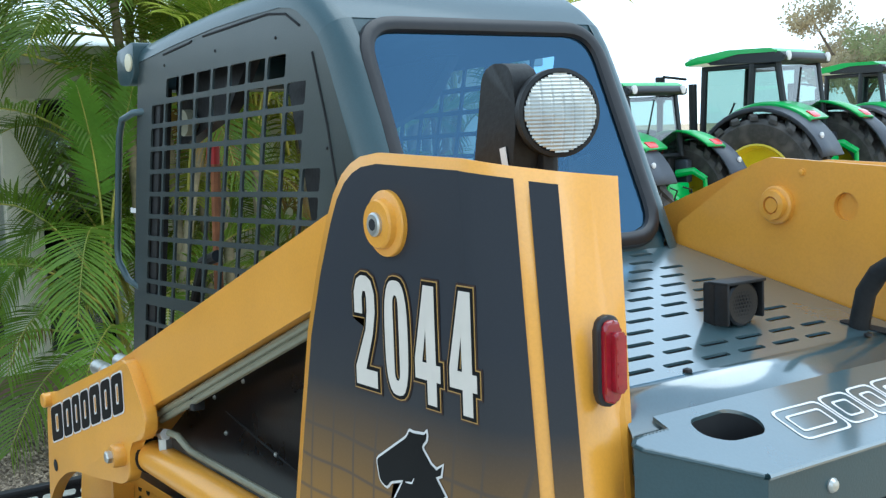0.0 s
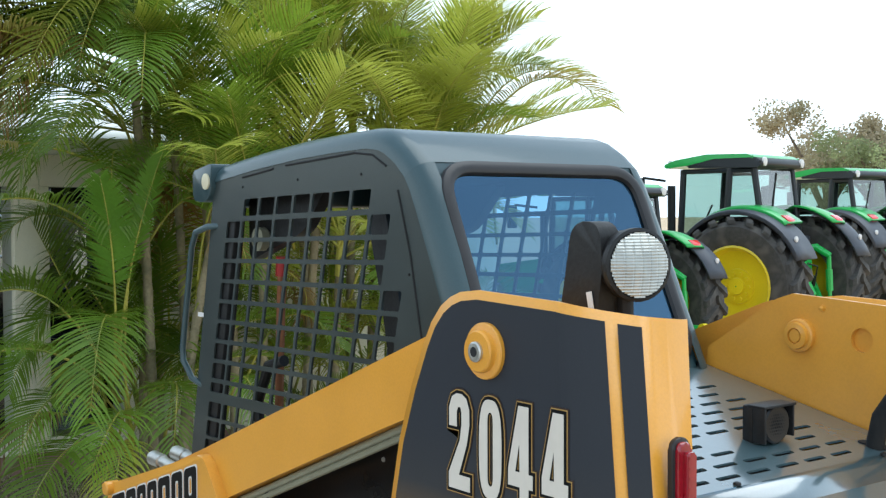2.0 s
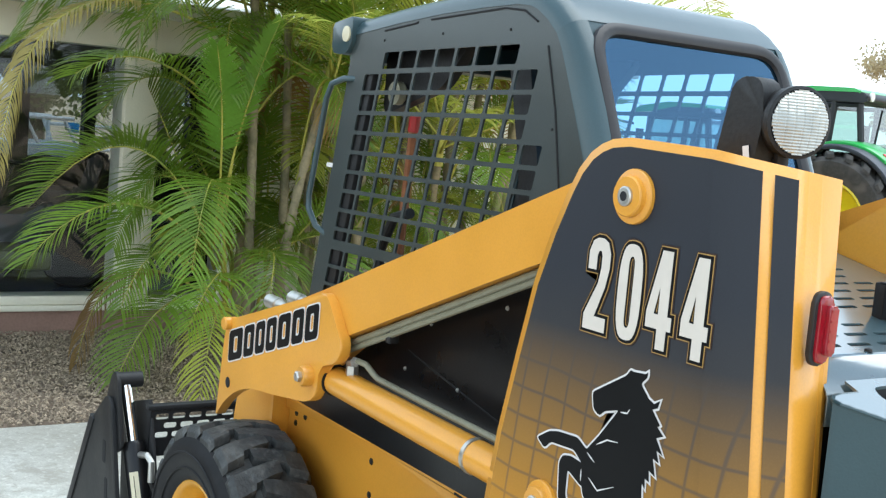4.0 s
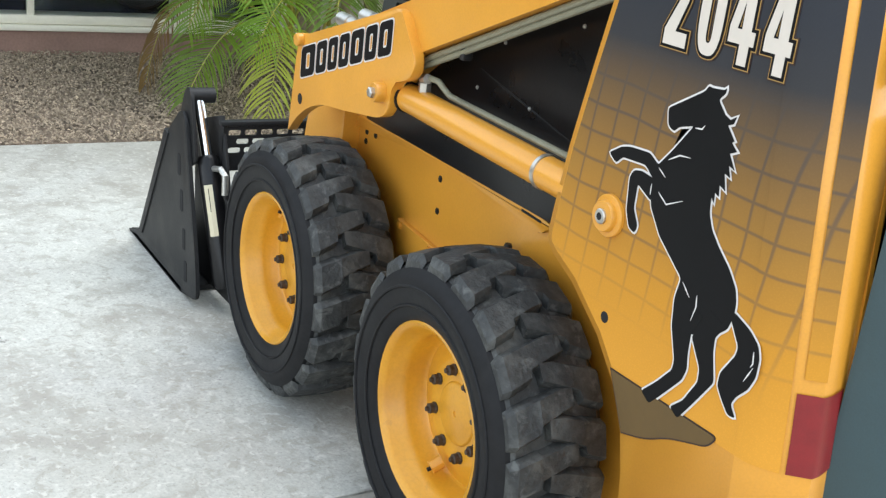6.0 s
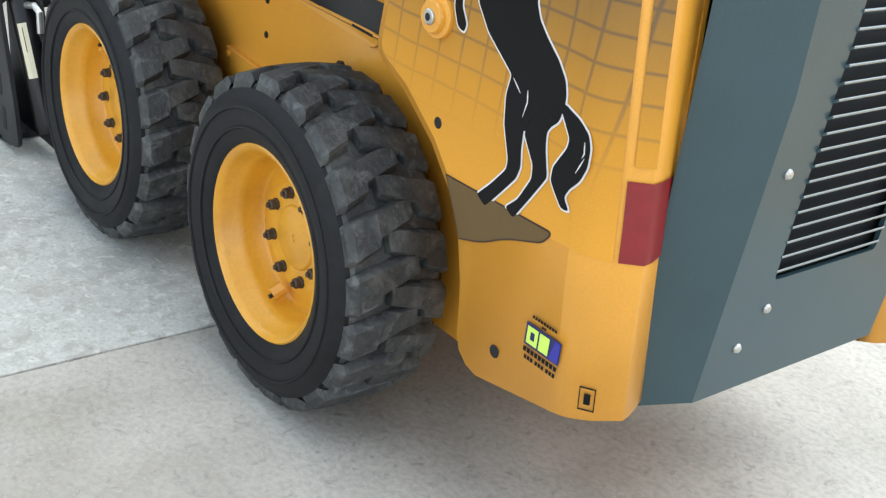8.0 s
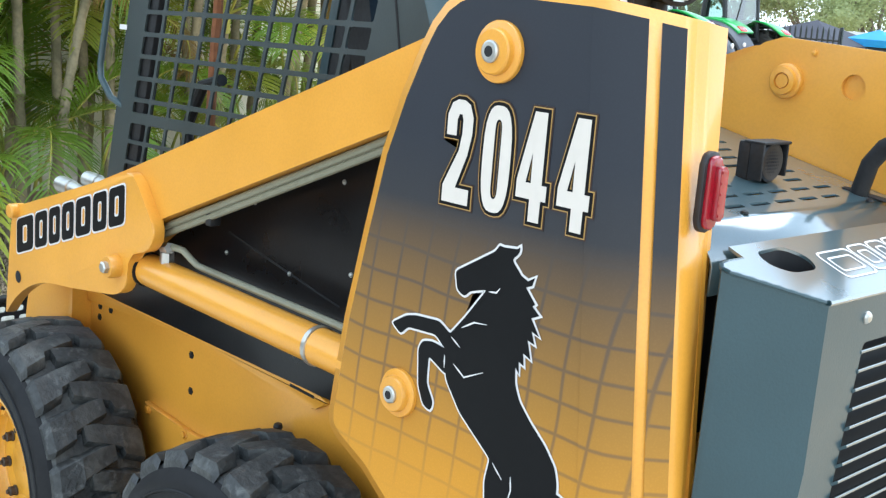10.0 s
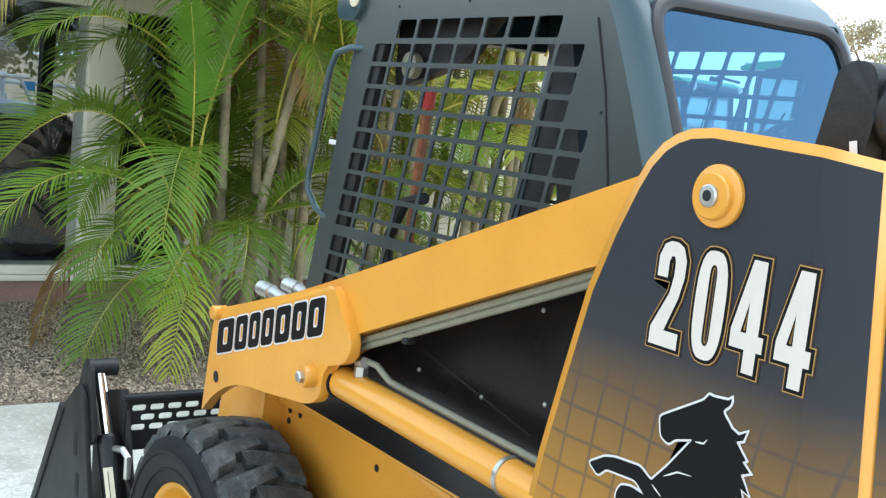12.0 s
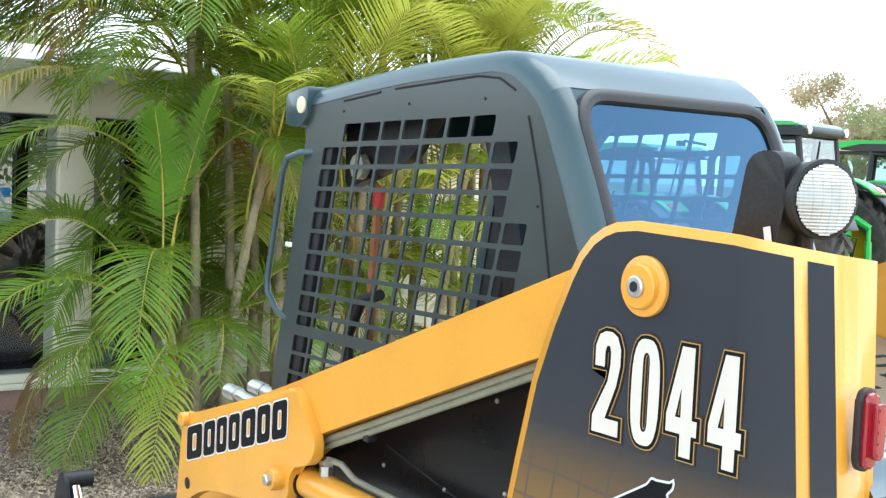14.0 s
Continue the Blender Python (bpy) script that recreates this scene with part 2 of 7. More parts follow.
cream_white = mat("cream_white_print", (0.66, 0.59, 0.51), 0.45, scale=12, vary=0.03)
cream_print = mat("cream_print", (0.65, 0.58, 0.4), 0.4, scale=12, vary=0.05)
red_plastic = mat("red_plastic", (0.45, 0.02, 0.02), 0.4, scale=12, vary=0.1)
orange_plastic = mat("orange_webbing", (0.3, 0.11, 0.04), 0.7, scale=40, vary=0.15)
concrete = mat("concrete", (0.51, 0.505, 0.455), 0.7, scale=1.3, vary=0.2, bump=0.4, bump_scale=90, dirt=(0.47, 0.46, 0.425))
gravel_ground = mat("sandy_gravel", (0.73, 0.53, 0.32), 0.9, scale=0.7, vary=0.2, bump=1.0, bump_scale=26, dirt=(0.54, 0.42, 0.27))
mulch = mat("bark_mulch_soil", (0.22, 0.165, 0.12), 0.95, scale=3, vary=0.3, bump=1.0, bump_scale=38, dirt=(0.09, 0.068, 0.05))
mulch_chip = mat("bark_chips", (0.42, 0.33, 0.23), 0.9, scale=16, vary=0.40, bump=0.4, bump_scale=60, dirt=(0.20, 0.155, 0.11))
cream_wall = mat("cream_render", (0.84, 0.80, 0.64), 0.85, scale=3, vary=0.06, bump=0.3, bump_scale=120)
plinth = mat("red_brown_plinth", (0.28, 0.17, 0.13), 0.85, scale=4, vary=0.15, bump=0.3, bump_scale=60)
cream_frame = mat("cream_aluminium", (0.78, 0.74, 0.60), 0.4, scale=5, vary=0.04)
roof_metal = mat("painted_fascia", (0.62, 0.6, 0.54), 0.5, scale=2, vary=0.06)
floor_tile = mat("polished_showroom_floor", (0.09, 0.11, 0.16), 0.16, scale=2, vary=0.12)
# near-black: the unlit room's dimness is put into this colour
room_shade = mat("showroom_wall", (0.03, 0.03, 0.033), 0.8, scale=2, vary=0.1)
rachis_mat = mat("palm_stalk", (0.4, 0.36, 0.06), 0.5, scale=4, vary=0.2, dirt=(0.18, 0.25, 0.04))
cane = mat("palm_cane", (0.27, 0.22, 0.13), 0.7, scale=5, vary=0.25, bump=0.3, bump_scale=40, dirt=(0.15, 0.13, 0.07))
tractor_green = mat("tractor_green", (0.035, 0.42, 0.075), 0.3, scale=3, vary=0.08, coat=0.5)
tractor_yellow = mat("tractor_yellow", (0.8, 0.62, 0.01), 0.35, scale=3, vary=0.06, coat=0.3)
tractor_dark = mat("tractor_grey_plastic", (0.05, 0.055, 0.07), 0.45, scale=4, vary=0.15)
tractor_tyre = mat("tractor_tyre", (0.058, 0.054, 0.050), 0.8, scale=5, vary=0.3, bump=0.3, bump_scale=20, dirt=(0.14, 0.125, 0.11))
lime_paint = mat("bright_green_paint", (0.07, 0.58, 0.09), 0.35, scale=3, vary=0.08, coat=0.3)
fence_black = mat("fence_black", (0.015, 0.017, 0.02), 0.45, scale=4, vary=0.15)
bark = mat("tree_bark", (0.2, 0.16, 0.12), 0.85, scale=3, vary=0.25)
tent_blue = mat("tent_blue", (0.04, 0.28, 0.6), 0.7, scale=2, vary=0.1)
tent_white = mat("white_sheeting", (0.75, 0.75, 0.74), 0.7, scale=2, vary=0.1)
tent_dark = mat("dark_shade_cloth", (0.045, 0.045, 0.06), 0.85, scale=2, vary=0.2)
cab_glass = glass("tinted_cab_glass", (0.22, 0.42, 0.62), 0.01, 2.3, (0.24, 0.43, 0.66))
back_glass = glass("tinted_back_pane", (0.34, 0.38, 0.40), 0.02, 1.4)
shop_glass = glass("shop_glass", (0.72, 0.76, 0.78), 0.01, 1.35)
tractor_glass = glass("tractor_glass", (0.56, 0.68, 0.64), 0.02, 1.8)


def printed_panel():
    """The tower's printed film: dark grey above, running into bronze and yellow below, with a slanted net of thin dark lines."""
    m = bpy.data.materials.new("printed_film")
    m.use_nodes = True
    t = m.node_tree
    b = t.nodes["Principled BSDF"]
    co = t.nodes.new("ShaderNodeTexCoord")
    sp = t.nodes.new("ShaderNodeSeparateXYZ")
    link(t, co.outputs["Object"], sp.inputs[0])
    ra = t.nodes.new("ShaderNodeMapRange")
    ra.inputs["From Min"].default_value, ra.inputs["From Max"].default_value = 0.72, 1.42
    link(t, sp.outputs["Z"], ra.inputs["Value"])
    cr = t.nodes.new("ShaderNodeValToRGB")
    stops = ((0.0, (0.72, 0.325, 0.036)), (0.25, (0.60, 0.27, 0.026)), (0.5, (0.34, 0.17, 0.032)), (0.72, (0.15, 0.09, 0.04)), (0.85, (0.038, 0.038, 0.041)), (1.0, (0.029, 0.032, 0.040)))
    el = cr.color_ramp.elements
    el[0].position, el[0].color = stops[0][0], (*stops[0][1], 1)
    el[1].position, el[1].color = stops[-1][0], (*stops[-1][1], 1)
    for p, c in stops[1:-1]:
        el.new(p).color = (*c, 1)
    link(t, ra.outputs[0], cr.inputs[0])
    # two families of lines, a little wavy
    wob = t.nodes.new("ShaderNodeTexNoise")
    wob.inputs["Scale"].default_value = 2.2
    link(t, co.outputs["Object"], wob.inputs["Vector"])
    lines = []
    for (kx, kz), step in (((0.02, 1.0), 0.053), ((1.0, -0.12), 0.062)):
        d = t.nodes.new("ShaderNodeVectorMath")
        d.operation = "DOT_PRODUCT"
        d.inputs[1].default_value = (kx, 0, kz)
        link(t, co.outputs["Object"], d.inputs[0])
        a = t.nodes.new("ShaderNodeMath")
        a.operation = "MULTIPLY_ADD"
        a.inputs[1].default_value = 0.05
        link(t, wob.outputs["Fac"], a.inputs[0])
        link(t, d.outputs["Value"], a.inputs[2])
        q = t.nodes.new("ShaderNodeMath")
        q.operation = "PINGPONG"
        q.inputs[1].default_value = step / 2
        link(t, a.outputs[0], q.inputs[0])
        w = t.nodes.new("ShaderNodeMapRange")
        w.inputs["From Min"].default_value, w.inputs["From Max"].default_value = 0.0012, 0.0042
        w.inputs["To Min"].default_value, w.inputs["To Max"].default_value = 1, 0
        link(t, q.outputs[0], w.inputs["Value"])
        lines.append(w)
    mx = t.nodes.new("ShaderNodeMath")
    mx.operation = "MAXIMUM"
    link(t, lines[0].outputs[0], mx.inputs[0])
    link(t, lines[1].outputs[0], mx.inputs[1])
    # the net fades out upwards and downwards
    fa = t.nodes.new("ShaderNodeValToRGB")
    fe = fa.color_ramp.elements
    fe[0].position, fe[0].color = 0.12, (0, 0, 0, 1)
    fe[1].position, fe[1].color = 0.86, (0, 0, 0, 1)
    fe.new(0.4).color = (0.5, 0.5, 0.5, 1)
    fe.new(0.7).color = (0.62, 0.62, 0.62, 1)
    link(t, ra.outputs[0], fa.inputs[0])
    k = t.nodes.new("ShaderNodeMath")
    k.operation = "MULTIPLY"
    link(t, mx.outputs[0], k.inputs[0])
    link(t, fa.outputs[0], k.inputs[1])
    # a fine halftone dot in the bronze part
    vo = t.nodes.new("ShaderNodeTexVoronoi")
    vo.inputs["Scale"].default_value = 260
    link(t, co.outputs["Object"], vo.inputs["Vector"])
    hv = t.nodes.new("ShaderNodeMapRange")
    hv.inputs["From Max"].default_value = 0.5
    hv.inputs["To Min"].default_value, hv.inputs["To Max"].default_value = 1.0, 0.86
    link(t, vo.outputs["Distance"], hv.inputs["Value"])
    mm = t.nodes.new("ShaderNodeMixRGB")
    mm.blend_type = "MULTIPLY"
    mm.inputs[0].default_value = 0.6
    link(t, cr.outputs[0], mm.inputs[1])
    link(t, hv.outputs[0], mm.inputs[2])
    fin = t.nodes.new("ShaderNodeMixRGB")
    fin.inputs[2].default_value = (0.06, 0.055, 0.055, 1)
    link(t, k.outputs[0], fin.inputs[0])
    link(t, mm.outputs[0], fin.inputs[1])
    link(t, fin.outputs[0], b.inputs["Base Color"])
    b.inputs["Roughness"].default_value = 0.5
    b.inputs["Specular IOR Level"].default_value = 0.22
    b.inputs["Coat Weight"].default_value = 0.0
    b.inputs["Coat Roughness"].default_value = 0.12
    return m


film_print = printed_panel()


def stain(m, scale, low, high, color, amount):
    """Lay uneven stains of a colour over a material's base."""
    t = m.node_tree
    b = t.nodes["Principled BSDF"]
    co = t.nodes.new("ShaderNodeTexCoord")
    nz = t.nodes.new("ShaderNodeTexNoise")
    nz.inputs["Scale"].default_value, nz.inputs["Detail"].default_value, nz.inputs["Roughness"].default_value = scale, 8, 0.62
    nz.inputs["Distortion"].default_value = 0.6
    r = t.nodes.new("ShaderNodeMapRange")
    r.inputs["From Min"].default_value, r.inputs["From Max"].default_value, r.inputs["To Max"].default_value = low, high, amount
    mx = t.nodes.new("ShaderNodeMixRGB")
    mx.inputs[2].default_value = (*color, 1)
    link(t, co.outputs["Object"], nz.inputs["Vector"])
    link(t, nz.outputs["Fac"], r.inputs["Value"])
    link(t, r.outputs[0], mx.inputs[0])
    link(t, b.inputs["Base Color"].links[0].from_socket, mx.inputs[1])
    link(t, mx.outputs[0], b.inputs["Base Color"])


old_concrete = mat("old_concrete", (0.47, 0.435, 0.375), 0.8, scale=2.2, vary=0.2, bump=0.6, bump_scale=60, dirt=(0.36, 0.33, 0.27))
stain(old_concrete, 1.1, 0.5, 0.7, (0.30, 0.27, 0.22), 0.55)
stain(old_concrete, 30.0, 0.56, 0.70, (0.22, 0.20, 0.17), 0.6)
stain(old_concrete, 70.0, 0.60, 0.72, (0.62, 0.58, 0.5), 0.5)
stain(old_concrete, 9.0, 0.66, 0.74, (0.12, 0.10, 0.085), 0.6)
stain(concrete, 0.7, 0.46, 0.66, (0.34, 0.315, 0.27), 0.75)
stain(concrete, 3.2, 0.50, 0.66, (0.29, 0.27, 0.23), 0.7)
stain(concrete, 16.0, 0.50, 0.62, (0.32, 0.30, 0.255), 0.65)
stain(concrete, 34.0, 0.54, 0.66, (0.68, 0.67, 0.61), 0.5)
stain(concrete, 11.0, 0.68, 0.74, (0.10, 0.085, 0.075), 0.7)
stain(concrete, 55.0, 0.58, 0.68, (0.25, 0.235, 0.21), 0.6)
stain(concrete, 120.0, 0.60, 0.68, (0.20, 0.19, 0.18), 0.6)
stain(rubber, 26.0, 0.56, 0.66, (0.125, 0.128, 0.12), 0.6)
stain(rubber, 7.0, 0.5, 0.7, (0.10, 0.10, 0.09), 0.5)
stain(rim_paint, 14.0, 0.62, 0.74, (0.26, 0.13, 0.03), 0.35)
stain(sidewall, 6.0, 0.54, 0.74, (0.030, 0.029, 0.027), 0.5)
sidewall.node_tree.nodes["Principled BSDF"].inputs["Specular IOR Level"].default_value = 0.2
black_print.node_tree.nodes["Principled BSDF"].inputs["Specular IOR Level"].default_value = 0.15
stain(gravel_ground, 0.25, 0.45, 0.7, (0.48, 0.37, 0.25), 0.5)
stain(gravel_ground, 9.0, 0.52, 0.66, (0.36, 0.26, 0.17), 0.6)
stain(gravel_ground, 26.0, 0.48, 0.58, (0.30, 0.215, 0.14), 0.62)
stain(gravel_ground, 45.0, 0.58, 0.66, (0.85, 0.72, 0.52), 0.6)
for m in (black_flat, black_paint, dark_print):
    m.node_tree.nodes["Principled BSDF"].inputs["Specular IOR Level"].default_value = 0.3
stain(yellow, 3.0, 0.60, 0.8, (0.55, 0.26, 0.04), 0.35)

# ---- the loader ----
loader = thing("skid_steer_loader", "yellow and blue-grey skid-steer loader with black four-in-one bucket on concrete", "loader")


def sub(name, parent):
    """A part made of pieces."""
    o = new(name)
    o.parent = parent
    o.empty_display_size = 0.05
    return o


# chassis between the wheels
bm = bmesh.new()
prism(bm, [(-1.06, 0.24), (0.56, 0.24), (0.82, 0.42), (0.82, 1.0), (0.1, 1.0), (-0.03, 0.815), (-0.52, 0.85), (-1.06, 0.815)], 0.175, 2 * MID - 0.175, 0.006)
chassis = part("chassis", bm, yellow, loader, "yellow steel side frame")
bm = bmesh.new()
prism(bm, [(-0.72, 0.60), (-0.5, 0.585), (-0.3, 0.60), (-0.3, 0.30), (-0.72, 0.30)], 0.160, 0.176, 0.002)
part("axle_cover", bm, yellow, chassis)

bm = bmesh.new()
prism(bm, rounded([(-1.04, 0.785), (-0.52, 0.820), (-0.05, 0.787), (0.0, 0.815), (-0.03, 0.823), (-0.52, 0.858), (-1.04, 0.823)], 0.006, 2), 0.163, 0.176, 0.004)
part("top_flange", bm, yellow, chassis)
bm = bmesh.new()
prism(bm, [(-0.784, 0.838), (-0.500, 0.850), (-0.496, 0.860), (-0.780, 0.851)], 0.1580, 0.1640)
part("wear_strip", bm, steel, chassis, "bare bright metal strip")
# slots are near-black strips on the flange, their shade given by colour
for x, z in ((-0.353, 0.831), (-0.131, 0.818)):
    bm = bmesh.new()
    prism(bm, [(x, z - 0.003), (x + 0.082, z - 0.006), (x + 0.082, z), (x, z + 0.003)], 0.1615, 0.1660)
    part("flange_slot", bm, hole_shade, chassis)


def bolt(parent, x, y, z, r=0.009, h=0.008, m=None):
    b = bmesh.new()
    lathe(b, [(r * 1.5, 0), (r * 1.5, -0.002), (r, -0.002), (r, -h), (r * 0.6, -h - 0.001)], (x, y, z), "y", 6 if r > 0.006 else 8)
    return part("bolt", b, m or steel, parent)


for x, z in ((-0.535, 0.770), (-0.533, 0.681), (-0.927, 0.784), (-0.986, 0.751), (-0.984, 0.781)):
    bolt(chassis, x, 0.175, z, 0.0065, 0.004, black_flat)
for x, z in ((-0.70, 0.585), (-0.53, 0.575), (-0.42, 0.59)):
    bolt(chassis, x, 0.160, z, m=yellow)
bm = bmesh.new()
sweep(bm, [(-0.149, 0.15, 0.70), (-0.149, 0.15, 0.718)], 0.006, 10)
lathe(bm, [(0.009, 0.0), (0.011, 0.005), (0.008, 0.012)], (-0.149, 0.15, 0.716), "z", 10)
part("filler_plug", bm, black_flat, chassis)

# black panel below the cab
bm = bmesh.new()
prism(bm, [(-0.95, 0.83), (0.42, 0.83), (0.42, 1.47), (0.25, 1.47), (-0.72, 1.06), (-0.95, 0.98)], 0.150, 0.172, 0.003)
side_panel = part("side_panel", bm, black_paint, loader, "glossy black side panel with bolts")
for x, z in ((0.023, 1.276), (-0.268, 1.185), (-0.417, 1.125), (-0.368, 1.056), (-0.136, 1.059), (0.06, 1.1), (0.03, 0.99)):
    bolt(side_panel, x, 0.150, z, 0.0036, 0.004)
bm = bmesh.new()
prism(bm, [(-0.36, 1.105), (0.03, 1.030), (0.03, 1.026), (-0.36, 1.100)], 0.1485, 0.151)
part("panel_fold", bm, black_flat, side_panel)

# tower outline, and its film
TOWER = [(0.200, 0.900), (0.212, 0.985), (0.228, 1.084), (0.262, 1.235), (0.297, 1.380), (0.335, 1.480), (0.372, 1.558), (0.395, 1.597), (0.422, 1.626), (0.448, 1.642), (0.476, 1.652), (0.520, 1.657),
         (0.709, 1.6495), (0.757, 1.1), (0.793, 0.76), (0.822, 0.393), (0.613, 0.351), (0.583, 0.358), (0.558, 0.378), (0.546, 0.405), (0.541, 0.470), (0.534, 0.520),
         (0.513, 0.598), (0.472, 0.675), (0.400, 0.750), (0.300, 0.820), (0.226, 0.853), (0.207, 0.868), (0.201, 0.882)]
FOLD = [(0.804, 1.640), (0.852, 1.1), (0.888, 0.76), (0.917, 0.412)]       # where the slanted strip begins
BEND = [(-0.095, 0.0), (-0.075, 0.0015), (-0.055, 0.008), (-0.038, 0.019), (-0.024, 0.030), (-0.013, 0.044), (0.008, 0.070), (0.013, 0.090), (0.014, 0.120), (0.010, 0.172), (0.002, 0.180)]


def fold_x(z):
    return float(np.interp(-z, [-q for _, q in FOLD], [x for x, _ in FOLD]))


def taper(dy, z):
    """How far the rear face leans forwards, more so towards its foot."""
    return float(np.interp(z, (0.412, 0.76, 1.1, 1.62), (-0.048, -0.044, -0.022, 0.0))) * max(0.0, dy - 0.07) / 0.11


def tower_sheet():
    """Outer plate, the two folds and the rear face of the left tower."""
    b = bmesh.new()
    outer = [b.verts.new((x, 0, z)) for x, z in TOWER]
    b.faces.new(outer)
    rows = []
    for x, z in FOLD:
        rows.append([b.verts.new((x + dx + taper(dy, z), dy, z - (0.10 * dx + 0.11 * dy if z > 1.5 else -0.2 * dx if z < 0.5 else 0))) for dx, dy in BEND])
    for r, q in zip(rows, rows[1:]):
        for k in range(len(r) - 1):
            b.faces.new((r[k], r[k + 1], q[k + 1], q[k]))
    bmesh.ops.remove_doubles(b, verts=b.verts, dist=6e-4)
    return b


tower = sub("tower", loader)
bm = tower_sheet()
t_plate = part("outer_plate", bm, yellow, tower, smooth=34)
b = bmesh.new()
b.from_mesh(t_plate.data)
b.normal_update()
bmesh.ops.reverse_faces(b, faces=[f for f in b.faces if f.normal.dot(Vector((0.8, -0.6, 0))) < 0])
b.to_mesh(t_plate.data)
b.free()
t_plate.modifiers.new("thickness", "SOLIDIFY").thickness = 0.008
t_plate.modifiers["thickness"].offset = -1
# inner plate and closing rib
INNER = [(0.30, 1.43), (0.31, 1.488), (0.49, 1.603), (0.53, 1.616), (0.810, 1.597), (0.857, 1.0), (0.892, 0.42), (0.56, 0.42), (0.5, 0.9), (0.3, 1.0)]


def circle(x, z, r, n=20):
    return [(x + r * math.cos(2 * math.pi * k / n), z + r * math.sin(2 * math.pi * k / n)) for k in range(n)]


bm = sheet([INNER, circle(0.688, 1.533, 0.024)], 0.010, Matrix.Translation((0, 0.150, 0)))
inner = part("inner_plate", bm, yellow, tower)
bm = bmesh.new()
for p, q in (((0.535, 1.6165), (0.745, 1.600)),):
    vs = [bm.verts.new(v) for v in ((p[0], 0.008, p[1] + 0.012), (q[0] + 0.03, 0.05, q[1] + 0.022), (q[0] + 0.03, 0.150, q[1] - 0.002), (p[0], 0.150, p[1] - 0.002))]
    bm.faces.new(vs)
part("top_rib", bm, yellow, tower)

film = TOWER[:12] + [(0.724, 1.649), (0.772, 1.1), (0.808, 0.76), (0.814, 0.69)] + TOWER[23:]
bm = sheet([grown(film, -0.015)], 0.0012, Matrix.Translation((0, -0.0018, 0)))
part("printed_film", bm, film_print, tower, "dark grey to bronze printed film with net of lines")


def bend_at(u):
    """A place on the bent edge: u counts the corners of BEND."""
    k = min(int(u), len(BEND) - 2)
    return Vector(BEND[k]).lerp(Vector(BEND[k + 1]), u - k)


def on_fold(u, z, lift=0.0030):
    """A place just off the bent edge of the tower, at height z."""
    p, q = bend_at(u), bend_at(u + 0.05) - bend_at(u - 0.05 if u >= 0.05 else u)
    n = Vector((q.y, -q.x)).normalized() * lift
    top = 0.10 * p.x + 0.11 * p.y if z > 1.6 else 0.0
    return Vector((fold_x(z) + p.x + taper(p.y, z) + n.x, p.y + n.y, z - top))


def fold_film(us, zs, name, m, label=""):
    b = bmesh.new()
    rows = [[b.verts.new(on_fold(u, z)) for u in us] for z in zs]
    for r, q in zip(rows, rows[1:]):
        for k in range(len(us) - 1):
            b.faces.new((r[k], r[k + 1], q[k + 1], q[k]))
    return part(name, b, m, tower, label, smooth=50)


fold_film((0.0, 0.5, 1.0, 1.5, 2.0, 2.5, 3.0, 3.5, 4.0), (1.625, 1.4, 1.2, 1.0, 0.8, 0.705), "printed_film", film_print)
fold_film((5.0, 5.25, 5.5, 5.75, 6.05), (1.624, 1.4, 1.2, 1.0, 0.9, 0.87), "printed_strip", film_print, "dark printed strip")
fold_film((4.5, 4.75, 5.0, 5.5, 6.0, 6.5, 7.0, 7.5, 8.0, 8.2), (0.845, 0.78, 0.76, 0.705), "reflector", red_print, "dark red reflector film")

# numerals
W = 0.060


def numeral_two():
    o = [(0, 0), (1, 0), (1, 0.17), (0.52, 0.17), (0.86, 0.48), (0.98, 0.68), (0.98, 0.84), (0.84, 0.96), (0.62, 1.0), (0.38, 1.0), (0.16, 0.96), (0.02, 0.84), (0.02, 0.64), (0.42, 0.64), (0.42, 0.80),
         (0.47, 0.845), (0.54, 0.845), (0.58, 0.80), (0.58, 0.68), (0.50, 0.52), (0.0, 0.17)]
    return [o]


def numeral_zero():
    o = rounded([(0, 0), (1, 0), (1, 1), (0, 1)], 0.42, 6)
    return [o, rounded([(0.40, 0.14), (0.60, 0.14), (0.60, 0.86), (0.40, 0.86)], 0.1, 4)]


def numeral_four():
    o = [(0.46, 0), (0.86, 0), (0.86, 0.20), (1.02, 0.20), (1.02, 0.36), (0.86, 0.36), (0.86, 1.0), (0.42, 1.0), (0.0, 0.37), (0.0, 0.20), (0.46, 0.20)]
    return [o, [(0.33, 0.36), (0.47, 0.36), (0.47, 0.62)]]


def numeral(polys, x, lean):
    made = []
    for name, grow, m, up in (("numeral_edge", 0.0078, brown_dark, 0), ("numeral_line", 0.0054, tan_print, 1), ("numeral_shadow", 0.0036, black_print, 2), ("numeral", -0.0016, cream_white, 3)):
        ps = []
        for k, poly in enumerate(polys):
            q = [(x + W * u + lean * v, 1.322 + 0.163 * v) for u, v in poly]
            q = grown(q, grow if k == 0 else -grow * 0.6) if grow else q
            ps.append(q)
        b = sheet(ps, 0.0006, Matrix.Translation((0, -0.0030 - 0.0007 * up, 0)))
        made.append(part(name, b, m, tower, smooth=0))
    return made


for polys, x in ((numeral_two(), 0.448), (numeral_zero(), 0.529), (numeral_four(), 0.602), (numeral_four(), 0.681)):
    numeral(polys, x, 0.0)

